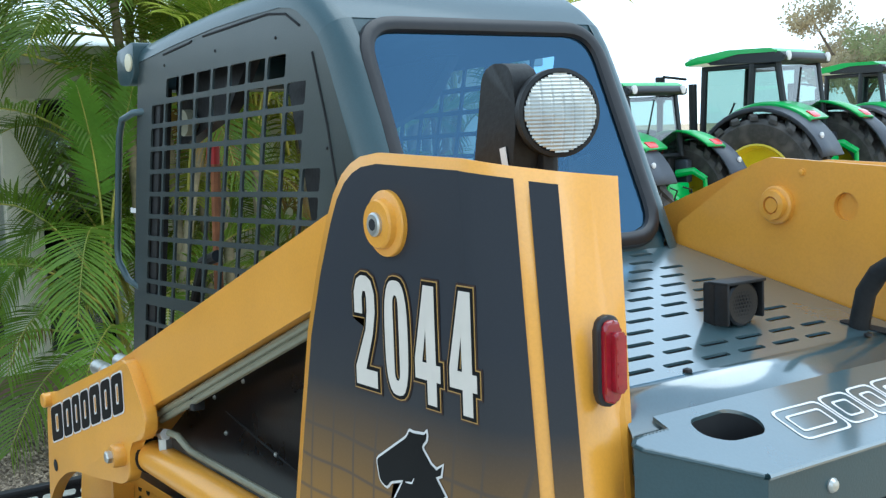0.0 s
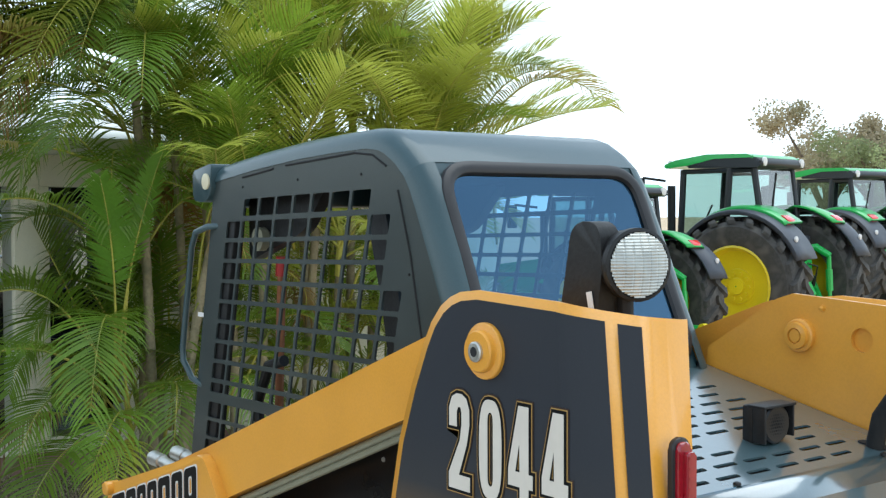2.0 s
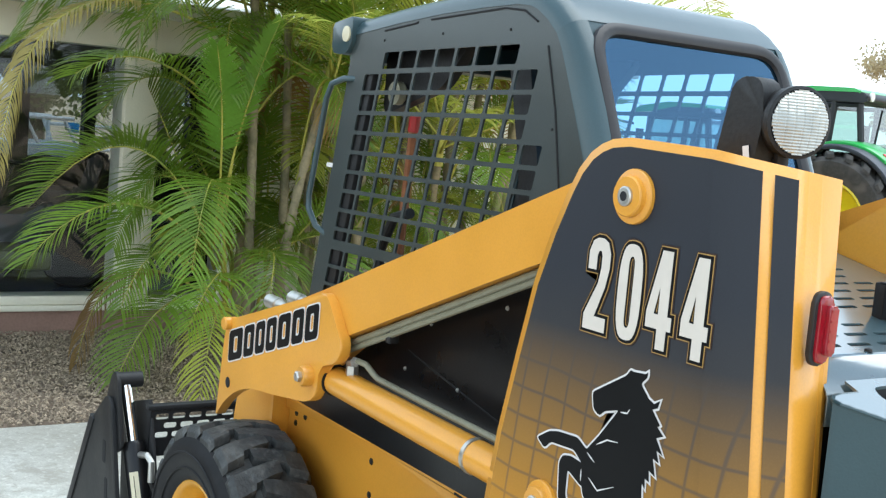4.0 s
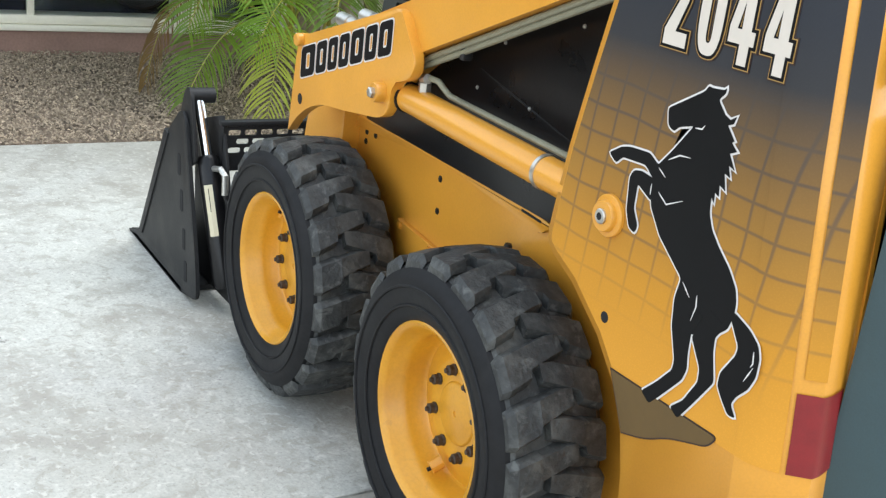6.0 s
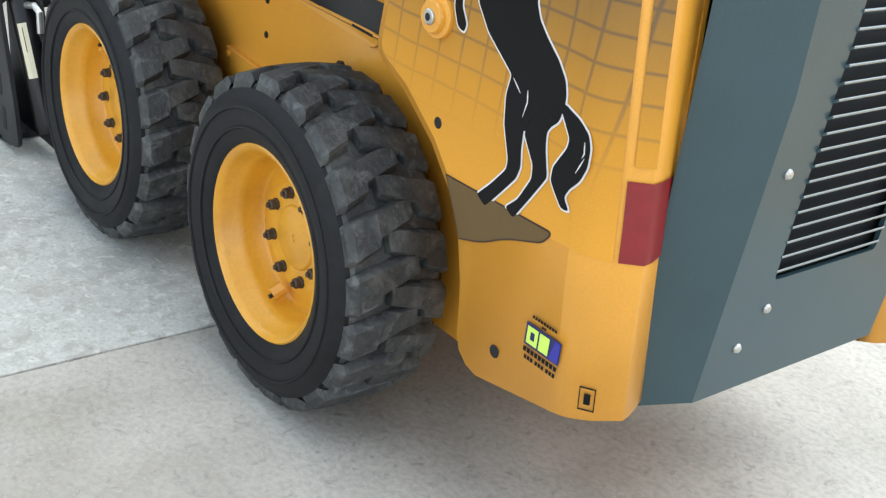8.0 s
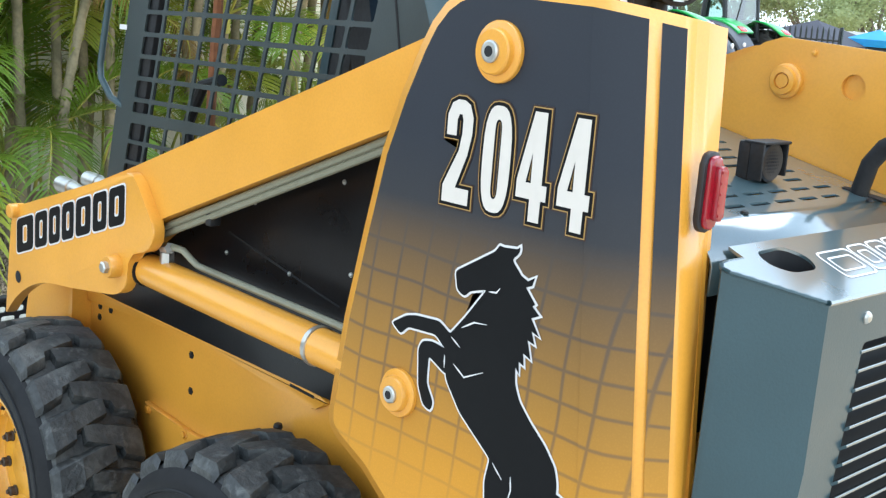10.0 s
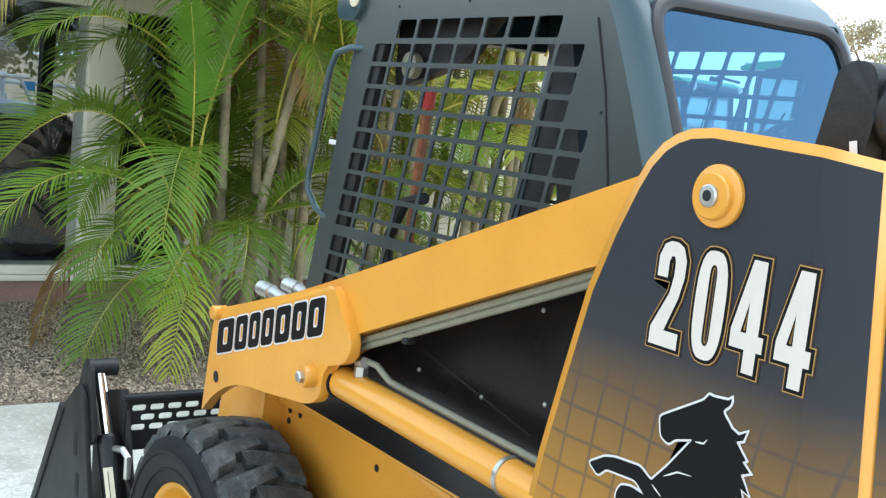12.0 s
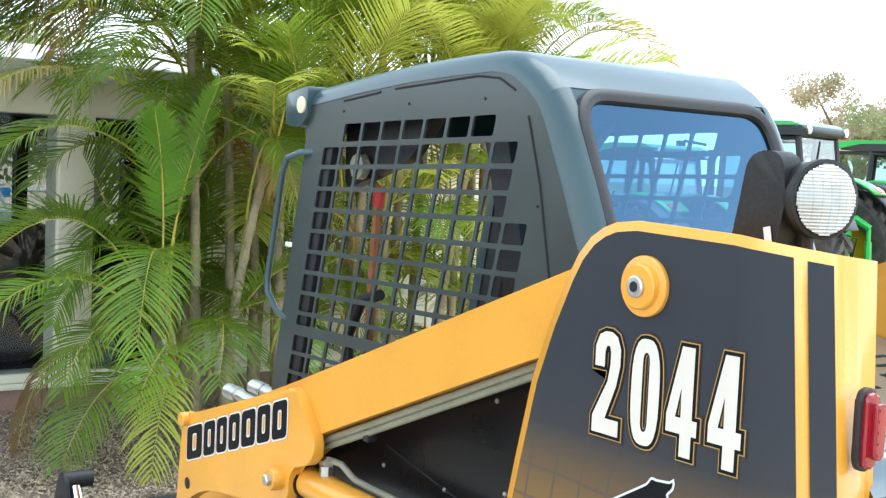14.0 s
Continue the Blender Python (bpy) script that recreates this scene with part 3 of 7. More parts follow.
# a plain dark emblem with a white edge, and the bronze shape below it
EMBLEM = {
    "trunk": [(0.493, 1.219), (0.574, 1.267), (0.581, 1.278), (0.588, 1.276), (0.618, 1.279), (0.622, 1.284), (0.622, 1.274), (0.608, 1.261), (0.630, 1.241), (0.640, 1.215), (0.648, 1.170), (0.642, 1.125), (0.634, 1.100), (0.637, 1.075),
              (0.649, 1.051), (0.672, 1.028), (0.706, 1.000), (0.728, 0.974), (0.735, 0.952), (0.736, 0.932), (0.728, 0.903), (0.700, 0.878), (0.649, 0.859), (0.599, 0.875), (0.593, 0.906), (0.600, 0.944), (0.527, 0.997), (0.492, 1.040),
              (0.480, 1.085), (0.492, 1.117), (0.521, 1.150), (0.563, 1.205), (0.527, 1.194), (0.517, 1.183), (0.500, 1.190)],
    "fringe": [(0.630, 1.241), (0.643, 1.236), (0.656, 1.244), (0.652, 1.231), (0.640, 1.226), (0.661, 1.205), (0.656, 1.201), (0.671, 1.190), (0.656, 1.183), (0.674, 1.159), (0.659, 1.164), (0.667, 1.145), (0.653, 1.149), (0.662, 1.121),
               (0.647, 1.127), (0.650, 1.108), (0.640, 1.112), (0.642, 1.094), (0.631, 1.106), (0.622, 1.120), (0.620, 1.200)],
    "upper_limb": [(0.492, 1.117), (0.466, 1.131), (0.411, 1.127), (0.388, 1.121), (0.355, 1.101), (0.378, 1.087), (0.395, 1.103), (0.460, 1.107), (0.490, 1.085), (0.520, 1.090), (0.512, 1.130)],
    "bent_limb": [(0.486, 1.090), (0.453, 1.094), (0.431, 1.089), (0.423, 1.074), (0.429, 1.013), (0.443, 0.984), (0.461, 0.978), (0.466, 0.994), (0.448, 1.022), (0.448, 1.068), (0.487, 1.050), (0.512, 1.055), (0.512, 1.090)],
    "rear_limb": [(0.605, 0.930), (0.593, 0.906), (0.599, 0.855), (0.621, 0.798), (0.620, 0.778), (0.586, 0.738), (0.553, 0.705), (0.578, 0.691), (0.600, 0.715), (0.648, 0.772), (0.655, 0.795), (0.650, 0.824), (0.649, 0.862), (0.670, 0.900)],
    "far_limb": [(0.652, 0.856), (0.684, 0.811), (0.686, 0.786), (0.660, 0.738), (0.632, 0.712), (0.655, 0.700), (0.690, 0.752), (0.722, 0.802), (0.712, 0.835), (0.707, 0.853), (0.705, 0.878), (0.724, 0.905), (0.680, 0.920)],
    "plume": [(0.724, 0.930), (0.736, 0.937), (0.774, 0.923), (0.799, 0.906), (0.808, 0.885), (0.808, 0.852), (0.797, 0.825), (0.776, 0.802), (0.768, 0.785), (0.784, 0.766), (0.766, 0.764), (0.745, 0.785), (0.731, 0.802), (0.732, 0.826),
              (0.757, 0.868), (0.759, 0.885), (0.732, 0.922)],
}
for k, (kind, outline) in enumerate(EMBLEM.items()):
    pts = outline if kind == "fringe" else rounded(outline, 0.006, 2)
    for name, grow, m, up in (("emblem_edge", 0.0036, white_print, 0), ("emblem", 0.0, black_print, 1)):
        bm = sheet([grown(pts, grow) if grow else pts], 0.0004, Matrix.Translation((0, -0.0030 - 0.0009 * up - 0.00006 * k, 0)))
        part(name, bm, m, tower, smooth=0)
for pts in ([(0.517, 1.133), (0.543, 1.148), (0.570, 1.151)], [(0.506, 1.071), (0.531, 1.056), (0.571, 1.075)], [(0.496, 1.113), (0.517, 1.101)], [(0.486, 1.059), (0.485, 1.080)], [(0.607, 0.940), (0.629, 0.920)],
            [(0.646, 0.931), (0.649, 0.910), (0.642, 0.882)], [(0.568, 1.203), (0.584, 1.205), (0.590, 1.213)], [(0.794, 0.892), (0.797, 0.872), (0.793, 0.864)], [(0.799, 0.865), (0.785, 0.835)]):
    line = [Vector(p) for p in pts]
    line = [line[0], line[0].lerp(line[1], 0.5)] + line[1:]
    left, right = [], []
    for i, p in enumerate(line):
        d = (line[min(i + 1, len(line) - 1)] - line[max(i - 1, 0)]).normalized()
        w = 0.0004 if i in (0, len(line) - 1) else 0.0014
        left.append(tuple(p + Vector((-d.y, d.x)) * w))
        right.append(tuple(p - Vector((-d.y, d.x)) * w))
    bm = sheet([left + right[::-1]], 0.0003, Matrix.Translation((0, -0.0050, 0)))
    part("emblem_line", bm, white_print, tower, smooth=0)
bronze = rounded([(0.462, 0.705), (0.520, 0.602), (0.585, 0.622), (0.640, 0.655), (0.735, 0.688), (0.752, 0.712)], [0, 0, 0.03, 0.04, 0.02, 0.01])
for name, grow, m, up in (("bronze_edge", 0.003, brown_dark, 0), ("bronze_shape", 0, brown_print, 1)):
    bm = sheet([grown(bronze, grow) if grow else bronze], 0.0006, Matrix.Translation((0, -0.0032 - 0.0007 * up, 0)))
    part(name, bm, m, tower, smooth=0)
# dealer's sticker: a navy panel with two plain lime blocks, and rows of small dark bars
navy_print = mat("navy_print", (0.012, 0.014, 0.10), 0.4, scale=12, vary=0.05)
for polys, m, up in (([[(0.732, 0.488), (0.822, 0.488), (0.822, 0.532), (0.732, 0.532)]], navy_print, 0),
                     ([[(0.796, 0.490), (0.820, 0.490), (0.820, 0.530), (0.808, 0.530)]], blue_print, 1),
                     ([[(0.737, 0.493), (0.765, 0.493), (0.765, 0.527), (0.737, 0.527)], [(0.746, 0.502), (0.757, 0.502), (0.757, 0.518), (0.746, 0.518)]], lime_print, 2),
                     ([[(0.769, 0.493), (0.794, 0.493), (0.794, 0.527), (0.769, 0.527)]], lime_print, 2)):
    bm = sheet(polys, 0.0005, Matrix.Translation((0, -0.0040 - 0.0006 * up, 0)))
    part("sticker", bm, m, tower, smooth=0)
for x, z, n, w, h in ((0.744, 0.545, 9, 0.0052, 0.0055), (0.770, 0.5365, 2, 0.0045, 0.0045), (0.733, 0.4745, 9, 0.0072, 0.0090), (0.738, 0.4610, 9, 0.0060, 0.0075)):
    for k in range(n):
        q = x + k * w * 1.38 + (0.004 * (k // 3) if z < 0.465 else 0)
        bm = sheet([[(q, z), (q + w, z), (q + w, z + h), (q, z + h)]], 0.0006, Matrix.Translation((0, -0.0048, 0)))
        part("print_bar", bm, black_print, tower, smooth=0)


def boss(x, z, r, name="pivot_boss"):
    b = bmesh.new()
    lathe(b, [(r, 0.004), (r, -0.008), (r * 0.97, -0.010), (r * 0.76, -0.012), (r * 0.74, -0.020), (r * 0.69, -0.023), (r * 0.36, -0.023)], (x, 0, z), "y", 36)
    o = part(name, b, yellow, tower)
    b = bmesh.new()
    lathe(b, [(r * 0.36, -0.022), (r * 0.36, -0.027), (r * 0.30, -0.029), (r * 0.18, -0.029)], (x, 0, z), "y", 24)
    part("pin_head", b, steel, o, "bright steel pin")
    b = bmesh.new()
    lathe(b, [(r * 0.18, -0.0292), (r * 0.17, -0.026), (0.0005, -0.026)], (x, 0, z), "y", 16)
    part("pin_bore", b, hole_shade, o)


boss(0.547, 1.561, 0.046)
boss(0.385, 0.987, 0.041)
# holes drawn as near-black discs lying on the plate
for x, z in ((0.416, 0.793), (0.657, 0.428)):
    bm = bmesh.new()
    lathe(bm, [(0.013, -0.0012), (0.011, -0.002), (0.0005, -0.002)], (x, 0, z), "y", 18)
    part("hole_plug", bm, hole_shade, tower)


def tail_light(side):
    holder = sub("tail_light", loader)
    b = bmesh.new()
    path = rounded([(-0.021, -0.066), (0.021, -0.066), (0.021, 0.066), (-0.021, 0.066)], 0.022, 6)
    prism(b, path, -0.012, 0.0, 0.003)
    o1 = part("gasket", b, seal, holder, "black rubber gasket")
    b = bmesh.new()
    prism(b, grown(path, -0.006), -0.022, -0.010, 0.005, 3)
    o2 = part("lens", b, red_lens, holder, "ribbed red lens")
    b = bmesh.new()
    prism(b, rounded([(-0.006, -0.044), (0.013, -0.044), (0.013, 0.044), (-0.006, 0.044)], 0.006), -0.034, -0.020, 0.004, 3)
    for z in np.linspace(-0.035, 0.035, 5):
        box(b, -0.004, 0.011, -0.0352, -0.0335, z - 0.002, z + 0.002)
    o3 = part("lens_block", b, red_lens, holder)
    y = 0.112 if side < 0 else 2 * MID - 0.112
    k = 0.86 if side < 0 else 0.80
    holder.matrix_basis = pose(0.846 if side < 0 else 0.842, y, 1.398, 0, 0, 88 if side < 0 else 102) @ Matrix.Diagonal((k, k, k, 1))
    return holder


tail_light(-1)
tail_light(1)

# right tower
right_tower = sub("tower", loader)
for ob in (t_plate, inner):
    o = mirrored(ob)
    o.parent = right_tower
    if ob is t_plate:
        o.data.transform(Matrix.Translation((0.018, 0.0, -0.052)))
        for v in o.data.vertices:
            v.co.y = max(v.co.y, 0.832)
    else:
        for v in o.data.vertices:
            v.co.x += 0.022 if v.co.x > 0.75 else 0.0
    for md in ob.modifiers:
        s = o.modifiers.new("thickness", "SOLIDIFY")
        s.thickness, s.offset = 0.008, -1
bm = bmesh.new()
lathe(bm, [(0.034, 0), (0.034, -0.010), (0.031, -0.013), (0.027, -0.014), (0.026, -0.022), (0.016, -0.024), (0.0155, -0.017), (0.0135, -0.017), (0.013, -0.022), (0.0005, -0.022)], (0.550, 2 * MID - 0.16, 1.532), "y", 32)
part("pivot_boss", bm, yellow, right_tower)
bm = bmesh.new()
lathe(bm, [(0.034, 0.0), (0.034, 0.004), (0.0005, 0.004)], (0.688, 2 * MID - 0.150, 1.533), "y", 28)
part("hole_backing", bm, yellow, right_tower)
for x, z in ((0.60, 1.59), (0.80, 1.57), (0.84, 1.36)):
    bolt(right_tower, x, 2 * MID - 0.160, z, 0.005, 0.005, yellow)

# lift arms
def arm(side):
    a = sub("lift_arm", loader)
    b = bmesh.new()
    prism(b, rounded([(-1.09, 0.985), (-1.06, 1.035), (-0.545, 1.222), (0.36, 1.566), (0.46, 1.605), (0.62, 1.57), (0.60, 1.50), (0.30, 1.415), (-0.43, 1.125), (-0.62, 1.00), (-0.85, 0.90)], 0.05), 0.010, 0.108, 0.024, 4)
    beam = part("beam", b, yellow, a)
    b = bmesh.new()
    pts = rounded([(-1.103, 0.985), (-1.085, 1.048), (-1.03, 1.058), (-0.503, 1.221), (-0.474, 1.206), (-0.390, 1.108), (-0.414, 1.064), (-0.498, 1.038), (-0.508, 0.960), (-0.555, 0.934), (-0.78, 0.900), (-0.892, 0.888), (-0.991, 0.858), (-1.075, 0.806), (-1.131, 0.750)],
                  [0.02, 0.012, 0.02, 0.02, 0.02, 0.03, 0.02, 0.02, 0.03, 0.04, 0.05, 0.05, 0.05, 0.05, 0.005], 3)
    prism(b, pts, -0.016, 0.013, 0.004)
    pl = part("cover_plate", b, yellow, a)
    b = bmesh.new()
    lathe(b, [(0.026, 0.0), (0.026, -0.02), (0.023, -0.026), (0.0005, -0.026)], (-0.548, -0.016, 1.003), "y", 24)
    part("pin_boss", b, yellow, pl)
    b = bmesh.new()
    lathe(b, [(0.019, 0.012), (0.019, -0.022), (0.016, -0.026), (0.0005, -0.026)], (-1.070, -0.010, 1.034), "y", 20)
    part("corner_pin", b, yellow, pl)
    b = bmesh.new()
    lathe(b, [(0.014, 0), (0.014, -0.010), (0.010, -0.013), (0.0005, -0.013)], (-0.548, -0.042, 1.003), "y", 6)
    part("pin_bolt", b, steel, pl)
    # hole drawn as a near-black disc on the cover plate
    b = bmesh.new()
    lathe(b, [(0.016, -0.0012), (0.014, -0.0022), (0.0005, -0.0022)], (-1.055, -0.016, 0.865), "y", 18)
    part("hole_plug", b, hole_shade, pl)
    # front leg down to the coupler
    b = bmesh.new()
    prism(b, rounded([(-1.19, 0.93), (-1.04, 0.93), (-1.032, 0.80), (-1.045, 0.62), (-1.10, 0.30), (-1.32, 0.26), (-1.36, 0.42), (-1.30, 0.75)], 0.04), 0.12, 0.20, 0.008)
    part("front_leg", b, yellow, a)
    # name plate: plain dark blocks with a pale edge
    x, z = -1.062, 0.925
    for w in (0.104, 0.076, 0.068, 0.070, 0.082, 0.074, 0.080):
        q = [(x, z), (x + w - 0.011, z + 0.33 * (w - 0.011)), (x + w - 0.011, z + 0.33 * (w - 0.011) + 0.088), (x, z + 0.088)]
        slot = [(x + (w - 0.011) * u, z + 0.33 * (w - 0.011) * u + 0.088 * v) for u, v in ((0.36, 0.24), (0.64, 0.24), (0.64, 0.76), (0.36, 0.76))]
        for nm, g, m, up in (("name_edge", 0.0038, white_print, 0), ("name_block", 0, black_print, 1)):
            bb = sheet([rounded(grown(q, g) if g else q, 0.014, 3), rounded(grown(slot, -0.004) if g else slot, 0.006, 2)], 0.0006, Matrix.Translation((0, -0.0172 - 0.0008 * up, 0)))
            part(nm, bb, m, pl, smooth=0)
        x, z = x + w, z + 0.33 * w
    # tubes below the beam
    for dz, y in ((-0.004, 0.036), (-0.019, 0.040)):
        b = bmesh.new()
        sweep(b, [(-0.45, y, 1.108 + dz), (-0.30, y, 1.168 + dz), (0.28, y, 1.402 + dz), (0.42, y, 1.45 + dz)], 0.0078, 10)
        part("hydraulic_tube", b, tube_grey, a)
    for x0 in (-0.27,):
        b = bmesh.new()
        z0 = 1.10 + 0.402 * (x0 + 0.45)
        box(b, x0 - 0.010, x0 + 0.010, 0.034, 0.060, z0 - 0.030, z0 + 0.01, 0.003)
        part("tube_clamp", b, black_flat, a)
    return a


left_arm = arm(-1)
right_arm = sub("lift_arm", loader)
for ob in left_arm.children:
    if ob.name.startswith(("beam", "cover_plate", "front_leg")):
        mirrored(ob).parent = right_arm

# lift cylinder
cyl = sub("lift_cylinder", loader)
bm = bmesh.new()
sweep(bm, [(-0.50, 0.035, 1.000), (-0.495, 0.035, 1.000), (0.34, 0.035, 0.985), (0.37, 0.035, 0.984)], [0.030, 0.036, 0.036, 0.03], 24)
part("barrel", bm, yellow, cyl)
bm = bmesh.new()
sweep(bm, [(-0.585, 0.035, 1.000), (-0.50, 0.035, 1.000)], 0.019, 16)
part("rod", bm, chrome, cyl, "chrome rod")
bm = bmesh.new()
lathe(bm, [(0.040, -0.012), (0.040, 0.012)], (-0.512, 0.035, 1.0), "x", 20)
part("gland", bm, black_flat, cyl)
bm = bmesh.new()
lathe(bm, [(0.036, -0.006), (0.0390, -0.005), (0.0390, 0.005), (0.036, 0.006)], (0.115, 0.035, 0.989), "x", 24)
part("hose_clamp", bm, steel, cyl, "grey metal band")
bm = bmesh.new()
sweep(bm, [(-0.425, 0.035, 1.035), (-0.425, 0.035, 1.058), (-0.405, 0.038, 1.070), (-0.375, 0.044, 1.068), (-0.345, 0.050, 1.050), (-0.33, 0.053, 1.043), (-0.28, 0.054, 1.041), (0.13, 0.054, 1.034), (0.28, 0.054, 1.030)], 0.0075, 10)
part("oil_pipe", bm, tube_grey, cyl)
bm = bmesh.new()
sweep(bm, [(-0.425, 0.035, 1.03), (-0.425, 0.035, 1.055)], 0.016, 6)
sweep(bm, [(-0.437, 0.034, 1.062), (-0.405, 0.030, 1.068)], 0.013, 6)
part("fitting", bm, steel, cyl)
mirrored(cyl.children[0]).parent = cyl

# couplers behind the cover plate, and the small mark at the tower's foot
for x, y, z in ((-1.10, 0.13, 1.088), (-1.01, 0.16, 1.113)):
    bm = bmesh.new()
    sweep(bm, [(x - 0.03, y, z), (x - 0.028, y, z), (x + 0.03, y + 0.003, z - 0.002), (x + 0.031, y + 0.003, z - 0.002), (x + 0.12, y + 0.01, z - 0.010)], [0.010, 0.021, 0.021, 0.017, 0.017], 14)
    part("coupler", bm, steel, loader, "dull steel hydraulic coupler")
bm = bmesh.new()
for z0, z1, u0, u1 in ((0.425, 0.428, 0.15, 1.0), (0.467, 0.470, 0.15, 1.0), (0.425, 0.470, 0.15, 0.2), (0.425, 0.470, 0.95, 1.0), (0.437, 0.458, 0.40, 0.75)):
    bm.faces.new([bm.verts.new(on_fold(2.2 + 1.8 * u, z)) for u, z in ((u0, z0), (u1, z0), (u1, z1), (u0, z1))])
part("foot_mark", bm, black_print, tower, smooth=0)

# wheels
def wheel_meshes():
    holder = sub("wheel", loader)
    b = bmesh.new()
    lathe(b, [(0.222, 0.004), (0.228, -0.002), (0.245, -0.010), (0.290, -0.022), (0.318, -0.021), (0.330, -0.015), (0.346, -0.004), (0.351, 0.012), (0.3555, 0.060), (0.3565, 0.117), (0.3555, 0.174), (0.351, 0.222), (0.330, 0.249), (0.29, 0.256), (0.222, 0.23)], (0, 0, 0), "y", 72, caps=False)
    for r, h in ((0.306, -0.0225), (0.262, -0.0155)):
        lathe(b, [(r - 0.004, h), (r - 0.002, h - 0.003), (r + 0.002, h - 0.003), (r + 0.004, h)], (0, 0, 0), "y", 72, caps=False)
    ty = part("tyre", b, sidewall, holder, "worn black pneumatic tyre")
    b = bmesh.new()
    n = 21
    for side in (0, 1):
        for k in range(n):
            a0 = 2 * math.pi * (k + 0.5 * side) / n
            # along the width: place, lag of angle, half length in angle, height
            rows = ((-0.003, -0.014, 0.100, 0.361), (0.009, 0.0, 0.112, 0.379), (0.060, 0.045, 0.106, 0.385), (0.065, 0.070, 0.080, 0.385), (0.118, 0.115, 0.072, 0.386), (0.150, 0.130, 0.060, 0.385))
            rings = []
            for y, lag, half, r in rows:
                y = y if side == 0 else 0.234 - y
                base = 0.345 if r < 0.37 else 0.3605
                half = half * 0.92
                ring = []
                for rr, ha in ((base, half * 1.24), (r - 0.005, half * 1.02), (r, half * 0.88)):
                    ring.append((rr, a0 + lag + ha, y))
                for rr, ha in ((r, -half * 0.88), (r - 0.005, -half * 1.02), (base, -half * 1.24)):
                    ring.append((rr, a0 + lag + ha, y))
                j = random.uniform(-0.0015, 0.0015)
                rings.append([b.verts.new(((q + j) * math.cos(w), yy, (q + j) * math.sin(w))) for q, w, yy in ring])
            for p, q in zip(rings, rings[1:]):
                for i in range(5):
                    b.faces.new((p[i], p[i + 1], q[i + 1], q[i]))
            b.faces.new(rings[0])
            b.faces.new(rings[-1])
    lathe(b, [(0.349, 0.006), (0.356, 0.014), (0.3600, 0.060), (0.3605, 0.117), (0.3600, 0.174), (0.356, 0.220), (0.349, 0.228)], (0, 0, 0), "y", 72, caps=False)
    part("tread", b, rubber, ty, "worn grey-black tread blocks", smooth=25)
    b = bmesh.new()
    lathe(b, [(0.222, 0.020), (0.2285, 0.010), (0.2285, 0.002), (0.222, -0.003), (0.214, 0.002), (0.206, 0.012), (0.203, 0.030), (0.192, 0.040), (0.186, 0.062), (0.184, 0.10), (0.176, 0.108), (0.150, 0.104), (0.128, 0.092), (0.118, 0.090), (0.075, 0.090)], (0, 0, 0), "y", 56, caps=False)
    rim = part("rim", b, rim_paint, holder, "yellow pressed steel rim", smooth=50)
    b = bmesh.new()
    lathe(b, [(0.078, 0.094), (0.074, 0.086), (0.070, 0.084), (0.008, 0.083), (0.0065, 0.086), (0.0005, 0.086)], (0, 0, 0), "y", 36)
    part("hub", b, rim_paint, holder, smooth=40)
    for k in range(8):
        a = 2 * math.pi * (k + 0.5) / 8
        x, z = 0.103 * math.cos(a), 0.103 * math.sin(a)
        b = bmesh.new()
        lathe(b, [(0.0145, 0.092), (0.0145, 0.086), (0.0125, 0.084), (0.0125, 0.072), (0.009, 0.070), (0.007, 0.070), (0.006, 0.064), (0.0005, 0.064)], (x, 0, z), "y", 8)
        part("wheel_nut", b, rusty, holder, "dull brown wheel nut")
    b = bmesh.new()
    sweep(b, [(-0.118, 0.085, -0.085), (-0.130, 0.058, -0.094)], 0.017, 12)
    v = part("valve_guard", b, yellow, holder)
    b = bmesh.new()
    sweep(b, [(-0.124, 0.080, -0.090), (-0.133, 0.050, -0.097)], 0.005, 8)
    part("valve", b, black_flat, holder)
    return holder


rusty = mat("rusty_nut", (0.07, 0.05, 0.035), 0.6, metal=0.3, scale=60, vary=0.3)
wheel = wheel_meshes()
wheel.matrix_basis = pose(0, -0.122, 0.378, 0, -41, 0)
copies = [copy_thing(wheel, pose(-0.967, -0.122, 0.378, 0, 104, 0))]
for x in (0, -0.967):
    copies.append(copy_thing(wheel, pose(x, 2 * MID + 0.122, 0.378, 0, 0, 180)))

# ---- cab ----
CY = 0.16           # left side of the cab
CAB = [(-0.886, 1.880), (-0.880, 1.897), (-0.743, 1.915), (-0.55, 1.936), (-0.345, 1.953), (-0.18, 1.961), (-0.053, 1.964), (0.0, 1.958), (0.034, 1.947), (0.080, 1.920), (0.120, 1.886), (0.146, 1.848), (0.169, 1.802), (0.215, 1.705), (0.258, 1.607), (0.335, 1.440)]
cab = sub("cab", loader)


def profile_normal(i):
    a, b = Vector(CAB[max(i - 1, 0)]), Vector(CAB[min(i + 1, len(CAB) - 1)])
    d = (b - a).normalized()
    return Vector((-d.y, d.x))


def cab_strip(i0, i1, round_r, y_to, y_from=None):
    """The shell's rounded edge along the profile from point i0 to i1, on to y_to."""
    b = bmesh.new()
    rings = []
    for i in range(i0, i1 + 1):
        n, p = profile_normal(i), Vector(CAB[i])
        ring = []
        for k in range(7):
            a = math.pi / 2 * k / 6
            q = p - n * round_r * (1 - math.sin(a))
            ring.append((q.x, CY + round_r * (1 - math.cos(a)), q.y))
        ring.append((p.x, y_to, p.y))
        rings.append([b.verts.new(v) for v in ring])
    for r, q in zip(rings, rings[1:]):
        for k in range(len(r) - 1):
            b.faces.new((r[k], r[k + 1], q[k + 1], q[k]))
    return b


